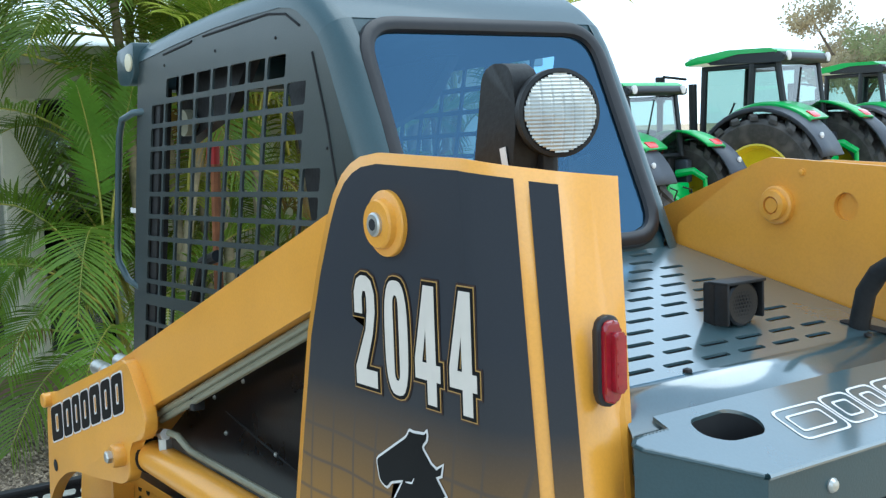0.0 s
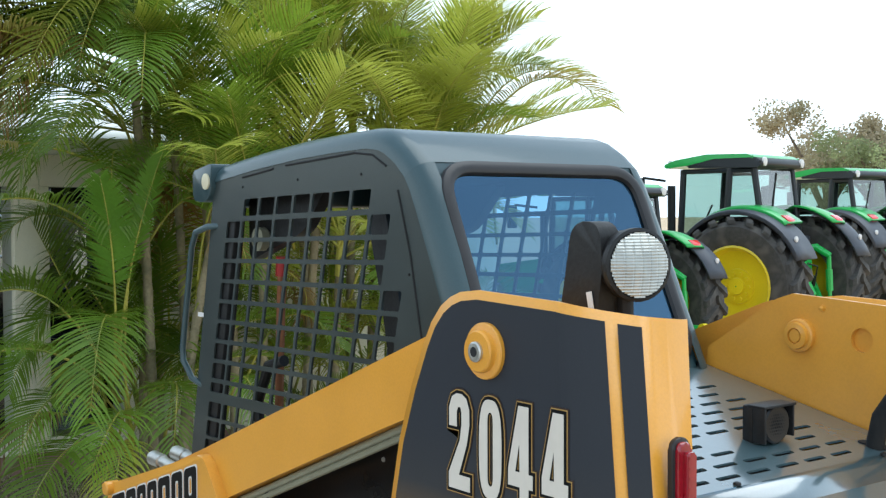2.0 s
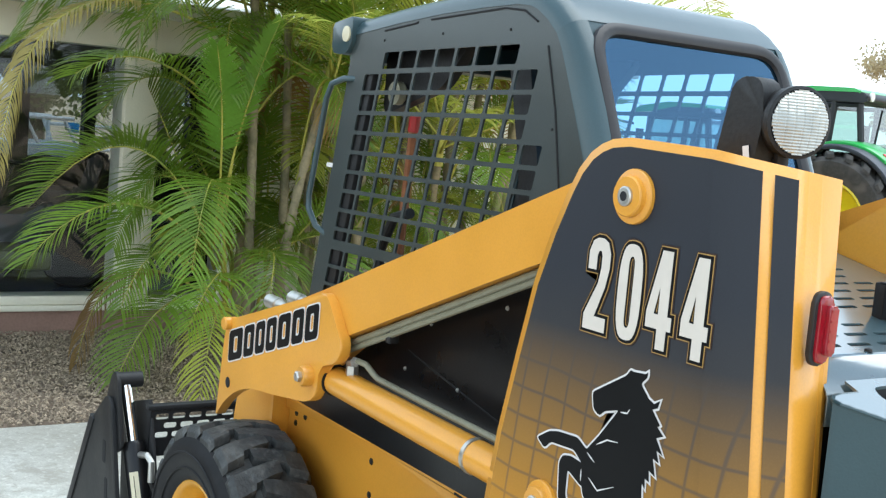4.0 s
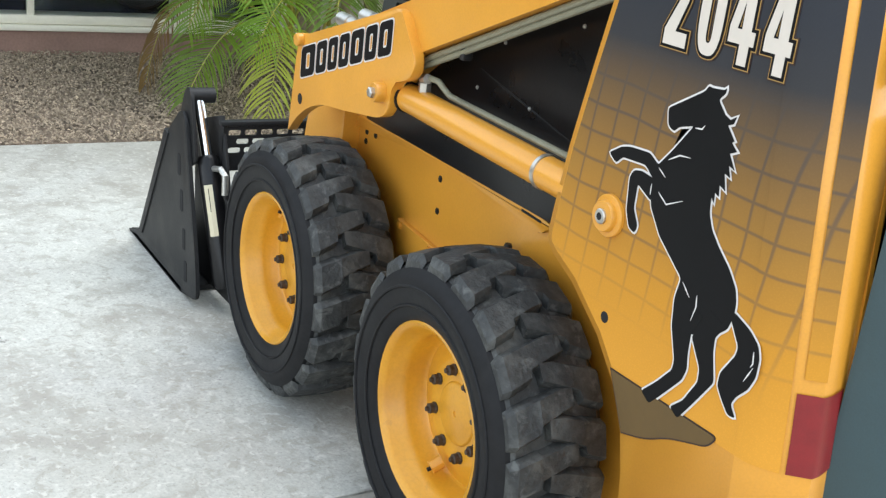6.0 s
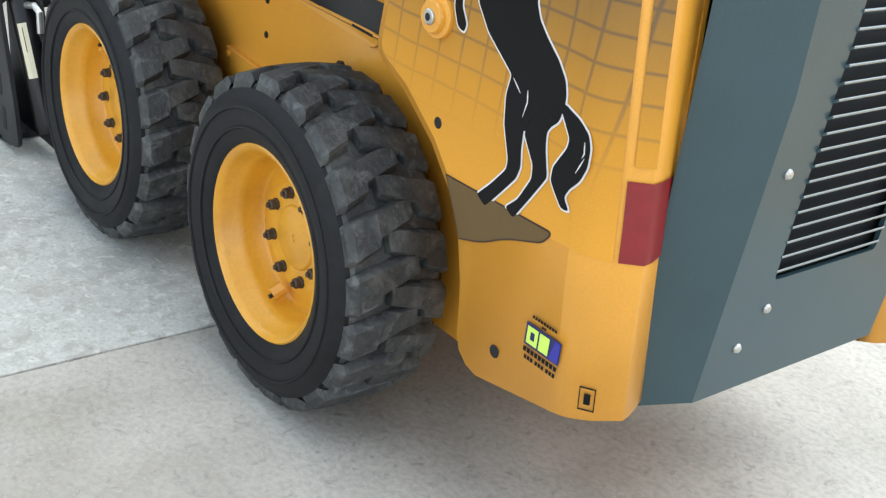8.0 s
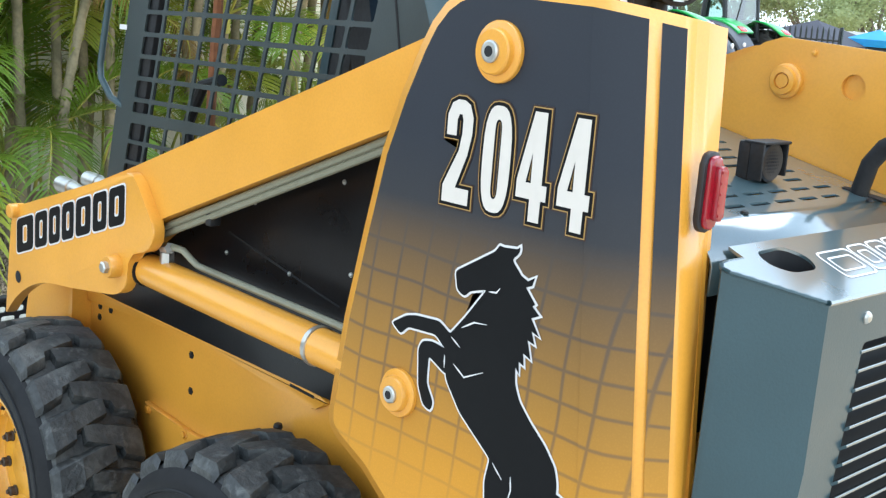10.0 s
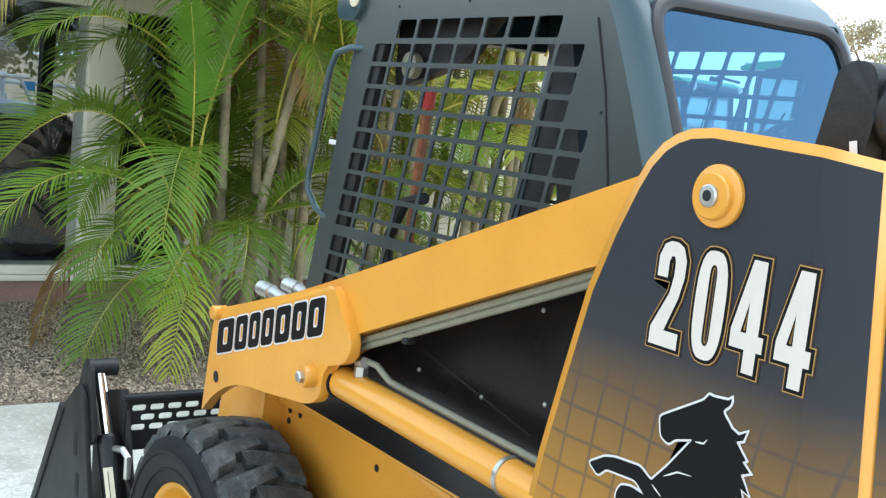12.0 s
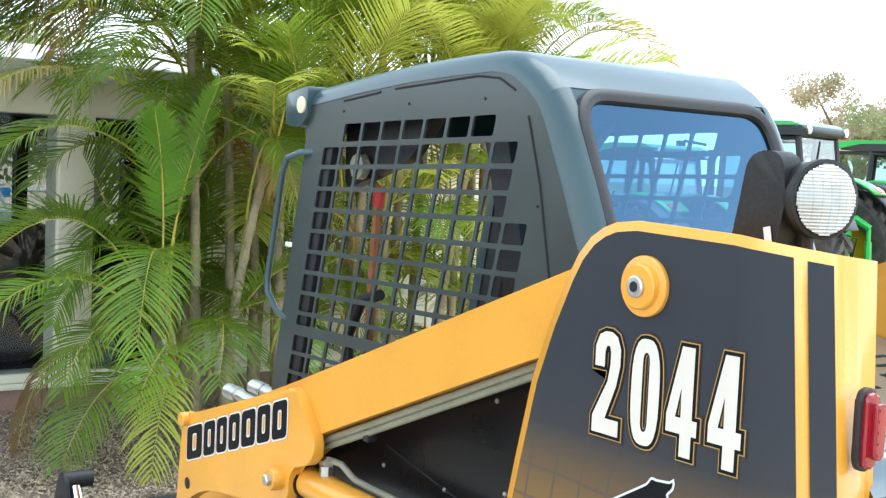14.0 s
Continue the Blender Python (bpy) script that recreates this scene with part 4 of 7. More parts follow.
RR = 0.045
roof = part("roof", cab_strip(0, 10, RR, MID), grey_paint, cab, "blue-grey pressed steel roof", smooth=35)
mirrored(roof, "roof").data.materials[0] = grey_paint
post = part("rear_post", cab_strip(10, 15, RR, CY + RR + 0.006), grey_paint, cab, smooth=35)
mirrored(post, "rear_post")

# side sheet with its punched windows
def side_holes():
    holes = []
    wide, tall, bar, lean, tilt = 0.0838, 0.0530, 0.0105, 0.245, 0.0256
    tops = [1.820] + [1.763 - tall * k for k in range(9)] + [1.286, 1.2345, 1.183]
    for row, top in enumerate(tops):
        lo = -0.612 if row == 0 else -0.709 - lean * (1.763 - top)
        hi = -0.036 if row == 0 else (0.036 if row < 4 else 0.112) - lean * (1.763 - top)
        high = 0.026 if row == 9 else tall - bar
        line = []
        for c in range(12):
            x0 = lo + wide * c
            x1 = min(x0 + wide - bar, hi)
            if x1 - x0 < 0.03:
                continue
            z0, z1 = top + tilt * (x0 - lo), top + tilt * (x1 - lo)
            s = lean * high
            line.append(rounded([(x0 - s, z0 - high), (x1 - s, z1 - high), (x1, z1), (x0, z0)], 0.006, 2))
        holes.append(line)
    return holes


side_outline = [(-0.945, 1.10), (0.335, 1.10), (0.335, 1.43)] + [(x - RR * profile_normal(i).x, z - RR * profile_normal(i).y) for i, (x, z) in reversed(list(enumerate(CAB))) if i > 1] + [(-0.800, 1.862), (-0.789, 1.827)]


def clipped(poly, keep):
    """The part of an outline where keep(point) is not negative."""
    out = []
    for p, q in zip(poly, poly[1:] + poly[:1]):
        a, b = keep(p), keep(q)
        if a >= 0:
            out.append(p)
        if (a > 0 > b) or (a < 0 < b):
            f = a / (a - b)
            out.append((p[0] + f * (q[0] - p[0]), p[1] + f * (q[1] - p[1])))
    return out


bm = bmesh.new()
rows_of_holes = side_holes()
edges = [9.0] + [(min(z for _, z in up[0]) + max(z for _, z in low[0])) / 2 for up, low in zip(rows_of_holes, rows_of_holes[1:])] + [0.0]
for holes, high, low in zip(rows_of_holes, edges, edges[1:]):
    band = clipped(clipped(side_outline, lambda p: high + 0.0256 * (p[0] + 0.72) - p[1]), lambda p: p[1] - low - 0.0256 * (p[0] + 0.72))
    piece = sheet([band] + holes, 0.005, Matrix.Translation((0, CY + 0.002, 0)))
    me = bpy.data.meshes.new("band")
    piece.to_mesh(me)
    piece.free()
    bm.from_mesh(me)
    bpy.data.meshes.remove(me)
bmesh.ops.remove_doubles(bm, verts=bm.verts, dist=1e-5)
side = part("side_screen", bm, screen_paint, cab, "punched steel side screen")
mirrored(side, "side_screen")
# pressed lines as near-black rods for crease shade, and small bolts on the side
for pts in ([(-0.62, 1.874), (-0.47, 1.889), (-0.46, 1.8915)], [(-0.40, 1.896), (-0.10, 1.912), (-0.03, 1.905), (0.02, 1.880)], [(0.062, 1.83), (0.105, 1.70), (0.150, 1.50)]):
    bm = bmesh.new()
    sweep(bm, [(x, CY + 0.0015, z) for x, z in pts], 0.0025, 6)
    part("pressed_line", bm, hole_shade, cab)
for x, z in ((-0.345, 1.862), (-0.075, 1.866), (0.075, 1.50), (0.10, 1.66), (-0.62, 1.850)):
    bm = bmesh.new()
    lathe(bm, [(0.0035, 0.0), (0.003, -0.002), (0.0005, -0.003)], (x, CY + 0.002, z), "y", 8)
    part("rivet", bm, black_flat, cab)
# front brow with the round mark
bm = bmesh.new()
prism(bm, rounded([(-0.882, 1.820), (-0.808, 1.812), (-0.775, 1.840), (-0.770, 1.915), (-0.884, 1.898)], [0.014, 0.022, 0.02, 0.01, 0.012]), CY - 0.012, CY + 0.05, 0.004)
brow = part("roof_brow", bm, grey_paint, cab)
mirrored(brow, "roof_brow")
bm = bmesh.new()
lathe(bm, [(0.021, 0), (0.021, -0.004), (0.017, -0.005), (0.0005, -0.005)], (-0.800, CY - 0.012, 1.868), "y", 24)
part("round_mark", bm, cream_print, cab, "pale round plug")
bm = bmesh.new()
box(bm, -0.90, -0.80, CY + 0.05, 2 * MID - CY - 0.05, 1.80, 1.885, 0.01)
part("front_header", bm, grey_paint, cab)
# front posts
for y in (CY + 0.005, 2 * MID - CY - 0.045):
    bm = bmesh.new()
    prism(bm, [(-0.95, 1.08), (-0.91, 1.08), (-0.765, 1.83), (-0.80, 1.83)], y, y + 0.04, 0.005)
    part("front_post", bm, grey_paint, cab)
for y in (CY + 0.010, 2 * MID - CY - 0.040):
    bm = bmesh.new()
    prism(bm, [(-0.93, 1.08), (-0.835, 1.08), (-0.672, 1.80), (-0.775, 1.80)], y, y + 0.03, 0.004)
    part("post_lining", bm, black_flat, cab)
# pale label
bm = sheet([[(-0.885, 1.508), (-0.850, 1.508), (-0.848, 1.520), (-0.883, 1.520)]], 0.0008, Matrix.Translation((0, CY - 0.0008, 0)))
part("label", bm, white_print, cab, smooth=0)
# grab rail
for y in (CY + 0.0,):
    bm = bmesh.new()
    sweep(bm, [(-0.765, y + 0.01, 1.752), (-0.80, y - 0.01, 1.750), (-0.850, y - 0.02, 1.735), (-0.876, y - 0.02, 1.695), (-0.940, y - 0.02, 1.42), (-0.937, y - 0.02, 1.385), (-0.905, y - 0.01, 1.340), (-0.875, y + 0.01, 1.320)], 0.0085, 12)
    part("grab_rail", bm, grey_paint, cab)


# rear window: seal and pane on the slanted back
def back(y, s, off=0.0):
    """A place on the cab's back: s metres down from its upper bend."""
    d = Vector((0.412, 0, -0.911))
    return Vector((0.122, y, 1.884)) + d * s + Vector((0.911, 0, 0.412)) * off


def back_outline(y0, y1, s0, s1, r):
    return rounded([(y0, s0), (y1, s0), (y1, s1), (y0, s1)], r, 6)


seal_path = back_outline(CY + 0.056, 2 * MID - CY - 0.056, 0.012, 0.46, 0.075)
bm = bmesh.new()
loop = [back(y, s, 0.004) for y, s in seal_path]
rings = []
n = len(loop)
for i in range(n):
    d = (loop[(i + 1) % n] - loop[i - 1]).normalized()
    nn = Vector((0.911, 0, 0.412))
    w = d.cross(nn)
    rings.append([bm.verts.new(loop[i] + 0.016 * math.cos(a) * w + 0.012 * math.sin(a) * nn) for a in (2 * math.pi * k / 10 for k in range(10))])
for i in range(n):
    p, q = rings[i], rings[(i + 1) % n]
    for k in range(10):
        bm.faces.new((p[k], p[(k + 1) % 10], q[(k + 1) % 10], q[k]))
part("window_seal", bm, seal, cab, "thick black rubber seal")
bm = bmesh.new()
bm.faces.new([bm.verts.new(back(y, s, 0.002)) for y, s in seal_path])
pane = part("rear_window", bm, cab_glass, cab, "blue tinted rear window", smooth=0)
pane.visible_shadow = False
bm = sheet([[(CY + 0.040, -0.006), (2 * MID - CY - 0.040, -0.006), (2 * MID - CY - 0.040, 0.47), (CY + 0.040, 0.47)], seal_path], 0.004)
for v in bm.verts:
    u, d, w = v.co
    v.co = back(u, w, -0.003 - d)
part("rear_frame", bm, grey_paint, cab)
# wiper-like rail seen below the glass, and the lower back
bm = bmesh.new()
vs = [bm.verts.new(back(y, s)) for y, s in ((CY + 0.05, 0.46), (2 * MID - CY - 0.05, 0.46), (2 * MID - CY - 0.05, 0.50), (CY + 0.05, 0.50))]
bm.faces.new(vs)
part("rear_sill", bm, grey_paint, cab)
# inside: floor, seat, roll bar plates, red grip
bm = bmesh.new()
box(bm, -0.93, 0.30, CY + 0.01, 2 * MID - CY - 0.01, 0.99, 1.02)
part("cab_floor", bm, black_flat, cab)
bm = bmesh.new()
prism(bm, rounded([(-0.20, 1.02), (0.10, 1.02), (0.12, 1.22), (-0.24, 1.24)], 0.05), MID - 0.23, MID + 0.23, 0.03)
part("seat_cushion", bm, black_flat, cab, "black operator seat")
bm = bmesh.new()
prism(bm, rounded([(0.0, 1.22), (0.12, 1.22), (0.20, 1.52), (0.10, 1.55)], 0.04), MID - 0.22, MID + 0.22, 0.03)
part("seat_back", bm, black_flat, cab)
bm = bmesh.new()
prism(bm, [(-0.135, 1.79), (-0.06, 1.80), (-0.01, 1.62), (0.04, 1.42), (0.06, 1.30), (0.0, 1.28), (-0.035, 1.42), (-0.075, 1.60)], CY + 0.05, CY + 0.075, 0.004)
part("inner_gusset", bm, black_flat, cab)
bm = bmesh.new()
prism(bm, rounded([(-0.70, 1.84), (-0.30, 1.86), (-0.42, 1.74), (-0.56, 1.70), (-0.70, 1.66)], 0.03), CY + 0.06, CY + 0.09, 0.004)
mirrored(part("head_panel", bm, black_flat, cab))
bm = bmesh.new()
sweep(bm, [(-0.605, CY + 0.10, 1.625), (-0.60, CY + 0.10, 1.675)], 0.015, 12)
part("red_grip", bm, red_plastic, cab, "red handle hanging inside")
bm = bmesh.new()
lathe(bm, [(0.030, 0), (0.030, 0.02), (0.02, 0.03)], (-0.60, CY + 0.03, 1.72), "y", 16)
part("round_knob", bm, tube_grey, cab)
bm = bmesh.new()
sweep(bm, [(-0.66, CY + 0.12, 1.22), (-0.65, CY + 0.12, 1.45), (-0.635, CY + 0.12, 1.66)], 0.012, 8)
part("belt", bm, orange_plastic, cab, "faded orange strap")
for y in (CY + 0.06, 2 * MID - CY - 0.06):
    bm = bmesh.new()
    sweep(bm, [(-0.62, y, 1.02), (-0.66, y, 1.30), (-0.60, y, 1.40), (-0.52, y, 1.42)], 0.014, 10)
    part("control_lever", bm, black_flat, cab)

# work lamp on the tower
lamp = sub("work_lamp", loader)
bm = bmesh.new()
prism(bm, rounded([(0.615, 1.60), (0.700, 1.60), (0.716, 1.70), (0.710, 1.752), (0.697, 1.768), (0.662, 1.769), (0.645, 1.752), (0.628, 1.66)], 0.010), 0.090, 0.132, 0.003)
part("lamp_bracket", bm, black_flat, lamp, "bent black steel bracket")
bm = bmesh.new()
lathe(bm, [(0.022, -0.085), (0.040, -0.075), (0.052, -0.050), (0.054, -0.005), (0.057, 0.0), (0.057, 0.012), (0.052, 0.014), (0.050, 0.010)], (0, 0, 0), "x", 40)
housing = part("housing", bm, black_flat, lamp, "black round lamp housing")
bm = bmesh.new()
n = 22
grid = {}
for i in range(-n, n + 1):
    for j in range(-n, n + 1):
        y, z = i * 0.0024, j * 0.0024
        rr = math.hypot(y, z)
        if rr <= 0.0515:
            grid[i, j] = bm.verts.new((0.014 + 0.010 * (1 - (rr / 0.0515) ** 2) + (0.0011 if j % 2 else 0) - (0.0007 if i % 6 == 0 else 0), y, z))
for (i, j), v in grid.items():
    q = [grid.get(k) for k in ((i, j), (i + 1, j), (i + 1, j + 1), (i, j + 1))]
    if all(q):
        bm.faces.new(q)
lens = part("lens", bm, lamp_glass, housing, "fluted clear lens", smooth=0)
bm = bmesh.new()
sweep(bm, [(-0.03, 0, -0.05), (-0.03, 0.0, -0.105)], 0.014, 12)
box(bm, -0.055, -0.005, -0.02, 0.02, -0.125, -0.10, 0.003)
part("stalk", bm, black_flat, housing)
housing.matrix_basis = pose(0.738, 0.138, 1.702, 0, 0, -16)
bm = sheet([[(0, 0), (0.012, 0), (0.012, 0.034), (0, 0.034)]], 0.001, pose(0.690, 0.087, 1.625, 0, -12, 0))
part("cable_tag", bm, white_print, lamp, smooth=0)
bm = bmesh.new()
sweep(bm, [(0.66, 0.13, 1.66), (0.655, 0.15, 1.63), (0.67, 0.16, 1.605)], 0.006, 8)
part("cable", bm, black_flat, lamp)


# ---- hood, tail box, bumper ----
hood = sub("engine_hood", loader)


def on_hood(x):
    return 1.455 - 0.22 * (x - 0.28)


HX0, HX1 = 0.26, 0.795
slots = []
row = 0
x = 0.34
while x < 0.765:
    for c in range(9):
        y = 0.185 + 0.078 * c + (0.039 if row % 2 else 0.0)
        if y + 0.056 < 0.745 - 0.0 * row and not (0.61 < x < 0.72 and 0.44 < y + 0.03 < 0.62):
            slots.append(rounded([(y, x), (y + 0.056, x), (y + 0.056, x + 0.012), (y, x + 0.012)], 0.005, 2))
    x += 0.038
    row += 1
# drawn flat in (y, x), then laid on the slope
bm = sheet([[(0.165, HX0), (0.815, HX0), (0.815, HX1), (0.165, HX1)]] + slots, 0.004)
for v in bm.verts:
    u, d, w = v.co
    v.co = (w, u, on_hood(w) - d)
part("louvred_lid", bm, hood_lit_paint, hood, "glossy blue-grey slotted lid")
# plain near-black block in place of the shaded space under the lid
bm = bmesh.new()
box(bm, 0.27, 0.80, 0.17, 0.81, 1.0, 1.30)
part("engine_bay", bm, hole_shade, hood)
# rolled rear edge of the lid
bm = bmesh.new()
prof = [(0.795, on_hood(0.795)), (0.803, on_hood(0.803) - 0.002), (0.812, 1.332), (0.838, 1.296), (0.842, 1.285), (0.842, 1.24)]
rows = [[bm.verts.new((x, y, z)) for x, z in prof] for y in (0.165, 0.815)]
for k in range(len(prof) - 1):
    bm.faces.new((rows[0][k], rows[0][k + 1], rows[1][k + 1], rows[1][k]))
o = part("rear_lip", bm, hood_lit_paint, hood, smooth=50)
o.modifiers.new("thickness", "SOLIDIFY").thickness = 0.004
bolt_spots = ((0.79, 0.32), (0.80, 0.72))
for x, y in bolt_spots:
    bm = bmesh.new()
    lathe(bm, [(0.007, 0.0), (0.006, 0.004), (0.0005, 0.006)], (x, y, on_hood(x)), "z", 10)
    part("lid_bolt", bm, black_flat, hood)

tail = sub("tail_box", loader)


def box_top(x):
    return 1.325 - 0.40 * (x - 0.815)


def lean(z):
    """The rear wall slopes forwards below the middle."""
    return -0.088 * max(0.0, 1.0 - z)


TX = 0.985          # the rear wall
TL, TR = 0.248, 0.812
hand = rounded([(0.866, 0.236), (0.896, 0.228), (0.920, 0.256), (0.922, 0.326), (0.892, 0.344), (0.862, 0.318)], 0.020, 4)
top = [(0.846, 0.195), (0.872, 0.195), (0.874, 0.138), (0.882, 0.124), (0.893, 0.130), (TX, TL), (TX, TR), (0.905, 0.878), (0.886, 0.878), (0.886, 0.815), (0.846, 0.815)]
# top in the lightened blue-grey, walls below in the darker one
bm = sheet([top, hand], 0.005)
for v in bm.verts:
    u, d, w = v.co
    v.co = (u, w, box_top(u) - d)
part("top_plate", bm, hood_lit_paint, tail, "glossy blue-grey top plate with hand hole")
# shallow pocket, its inner shade deepened by a near-black lining
bm = bmesh.new()
a = [bm.verts.new((x, y, box_top(x) - 0.005)) for x, y in hand]
b = [bm.verts.new((x, y, box_top(x) - 0.07)) for x, y in hand]
for i in range(len(a)):
    bm.faces.new((a[i], b[i], b[(i + 1) % len(a)], a[(i + 1) % len(a)]))
bm.faces.new(b)
part("hand_hole", bm, hole_shade, tail)
# rear wall with the grille opening, and slanted cheeks
GY0, GY1 = 0.374, 0.688
bm = sheet([[(TL, 0.40), (TR, 0.40), (TR, 1.0), (TR, box_top(TX) - 0.003), (TL, box_top(TX) - 0.003), (TL, 1.0)], rounded([(GY0, 0.635), (GY1, 0.635), (GY1, 1.178), (GY0, 1.178)], 0.012)], 0.010)
for v in bm.verts:
    u, d, w = v.co
    v.co = (TX - d + lean(w), u, w)
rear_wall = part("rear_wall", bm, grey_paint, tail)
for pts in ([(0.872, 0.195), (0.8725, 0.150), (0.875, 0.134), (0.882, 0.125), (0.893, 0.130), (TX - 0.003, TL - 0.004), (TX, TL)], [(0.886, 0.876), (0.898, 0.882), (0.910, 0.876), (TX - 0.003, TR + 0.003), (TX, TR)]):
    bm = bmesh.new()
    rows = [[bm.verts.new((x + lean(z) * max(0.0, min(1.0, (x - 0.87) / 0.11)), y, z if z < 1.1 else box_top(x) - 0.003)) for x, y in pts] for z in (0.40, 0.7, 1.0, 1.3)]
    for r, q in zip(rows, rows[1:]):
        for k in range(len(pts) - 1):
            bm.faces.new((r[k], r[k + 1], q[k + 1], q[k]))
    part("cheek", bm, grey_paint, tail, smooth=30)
    bm = bmesh.new()
    bead = [Vector((x, y, box_top(x) - 0.003)) for x, y in pts]
    fine = [p.lerp(q, k / 14) for p, q in zip(bead, bead[1:]) for k in range(14)]
    sweep(bm, fine, [0.0028 + 0.0010 * (k % 2) for k in range(len(fine))], 8)
    part("weld_bead", bm, grey_paint, tail)
bm = bmesh.new()
sweep(bm, [(TX - 0.001, TL, box_top(TX) - 0.003), (TX - 0.001, TR, box_top(TX) - 0.003)], 0.005, 8)
part("rear_edge", bm, hood_lit_paint, tail)
# near-black sheet behind the bars gives the grille its depth of shade
bm = bmesh.new()
bm.faces.new([bm.verts.new((TX - 0.020 + lean(z), y, z)) for y, z in ((GY0 - 0.03, 0.60), (GY1 + 0.03, 0.60), (GY1 + 0.03, 1.2), (GY0 - 0.03, 1.2))])
part("grille_back", bm, hole_shade, tail)
for z in np.arange(0.648, 1.17, 0.030):
    bm = bmesh.new()
    prism(bm, [(x + lean(z), h) for x, h in rounded([(TX - 0.018, z - 0.004), (TX - 0.012, z - 0.006), (TX + 0.002, z + 0.004), (TX + 0.001, z + 0.009)], 0.002)], GY0 - 0.003, GY1 + 0.003)
    part("grille_bar", bm, hood_lit_paint, tail)
for y, z in ((0.372, 1.218), (0.548, 1.222), (0.705, 1.226), (0.381, 0.574), (0.30, 0.86), (0.33, 0.50)):
    bm = bmesh.new()
    lathe(bm, [(0.010, 0.0), (0.010, 0.002), (0.007, 0.006), (0.0005, 0.008)], (TX + lean(z), y, z), "x", 14)
    part("dome_bolt", bm, steel, tail)
# name on the top plate: plain outlined blocks and a pink flash
y0 = 0.368
for w, x_in in ((0.104, 0.892), (0.066, 0.888), (0.060, 0.886), (0.062, 0.884), (0.036, 0.882), (0.066, 0.882), (0.070, 0.882)):
    if w > 0.05:
        q = [(x_in + 0.058, y0), (x_in + 0.058, y0 + w - 0.008), (x_in, y0 + w - 0.008), (x_in, y0)]
        for g, r in ((0.0026, 0.013), (-0.012, 0.006)):
            bm = sheet([rounded(grown(q, g), r, 3), rounded(grown(q, g - 0.0032), r, 3)], 0.0005)
            for v in bm.verts:
                u, d, w2 = v.co
                v.co = (u, w2, box_top(u) + 0.0011 - d)
            part("name_outline", bm, white_print, tail, smooth=0)
    y0 += w
bm = sheet([[(0.946, 0.640), (0.936, 0.700), (0.905, 0.690), (0.862, 0.684), (0.893, 0.662)]], 0.0005)
for v in bm.verts:
    u, d, w2 = v.co
    v.co = (u, w2, box_top(u) + 0.0024 - d)
part("pink_flash", bm, pink_print, tail, smooth=0)

# beeper on the lid
horn = sub("reversing_beeper", loader)
bm = bmesh.new()
z0 = 1.366
box(bm, 0.648, 0.675, 0.490, 0.590, z0, z0 + 0.080, 0.006)
part("housing", bm, black_flat, horn, "black plastic housing")
bm = bmesh.new()
box(bm, 0.674, 0.704, 0.490, 0.497, z0 + 0.004, z0 + 0.078, 0.003)
box(bm, 0.674, 0.700, 0.584, 0.590, z0 + 0.010, z0 + 0.078, 0.003)
box(bm, 0.660, 0.704, 0.490, 0.590, z0 + 0.075, z0 + 0.081, 0.002)
part("hood_lip", bm, black_flat, horn)
bm = bmesh.new()
lathe(bm, [(0.040, 0), (0.040, 0.024), (0.036, 0.027), (0.0005, 0.024)], (0.672, 0.536, z0 + 0.040), "x", 32)
part("speaker", bm, black_paint, horn)
# holes are small near-black studs on the speaker's face
bm = bmesh.new()
for i in range(-4, 5):
    for j in range(-4, 5):
        y, z = 0.0072 * i + (0.0036 if j % 2 else 0), 0.0066 * j
        if math.hypot(y, z) < 0.031:
            lathe(bm, [(0.0022, 0.0), (0.0022, 0.0012)], (0.697, 0.536 + y, z0 + 0.040 + z), "x", 6)
part("speaker_holes", bm, hole_shade, horn)
horn.matrix_basis = Matrix.Translation((0.672, 0.556, z0)) @ Matrix.Diagonal((0.92, 0.92, 0.88, 1)) @ Matrix.Translation((-0.672, -0.544, -z0))

# exhaust
ex = sub("exhaust", loader)
bm = bmesh.new()
pts = [(0.762, 0.742, 1.30), (0.770, 0.742, 1.36), (0.780, 0.742, 1.405), (0.803, 0.740, 1.437), (0.838, 0.737, 1.458), (0.875, 0.732, 1.474), (0.905, 0.728, 1.487)]
sweep(bm, pts, 0.0165, 20, caps=False)
for v in bm.verts:
    if v.co.x > 0.885:
        v.co.x += 0.9 * (v.co.z - 1.487)
o = part("pipe", bm, black_flat, ex, "bent matt black exhaust pipe", smooth=60)
o.modifiers.new("thickness", "SOLIDIFY").thickness = 0.003
# near-black sheet flush on the lid; the gap's shade is its colour
bm = sheet([rounded([(0.738, 0.728), (0.785, 0.745), (0.835, 0.772), (0.845, 0.800), (0.828, 0.800), (0.775, 0.770), (0.738, 0.752)], 0.008)], 0.002)
for v in bm.verts:
    u, d, w = v.co
    v.co = (u, w, on_hood(u) + 0.0022 - d)
part("exhaust_gap", bm, hole_shade, ex, smooth=0)


# ---- bucket ----
bucket = sub("bucket", loader)
BY0, BY1 = -0.135, 2 * MID + 0.135
bm = bmesh.new()
side_pts = rounded([(-2.405, 0.006), (-2.36, 0.028), (-2.24, 0.055), (-1.93, 0.545), (-1.86, 0.60), (-1.79, 0.655), (-1.740, 0.635), (-1.575, 0.16), (-1.552, 0.035), (-1.74, 0.0), (-2.40, 0.0)], [0.005, 0.01, 0.01, 0.02, 0.03, 0.03, 0.03, 0.05, 0.03, 0.02, 0.0])
prism(bm, side_pts, BY0, BY0 + 0.014, 0.003)
o = part("side_plate", bm, black_flat, bucket, "black steel bucket side")
mirrored(o, "side_plate")
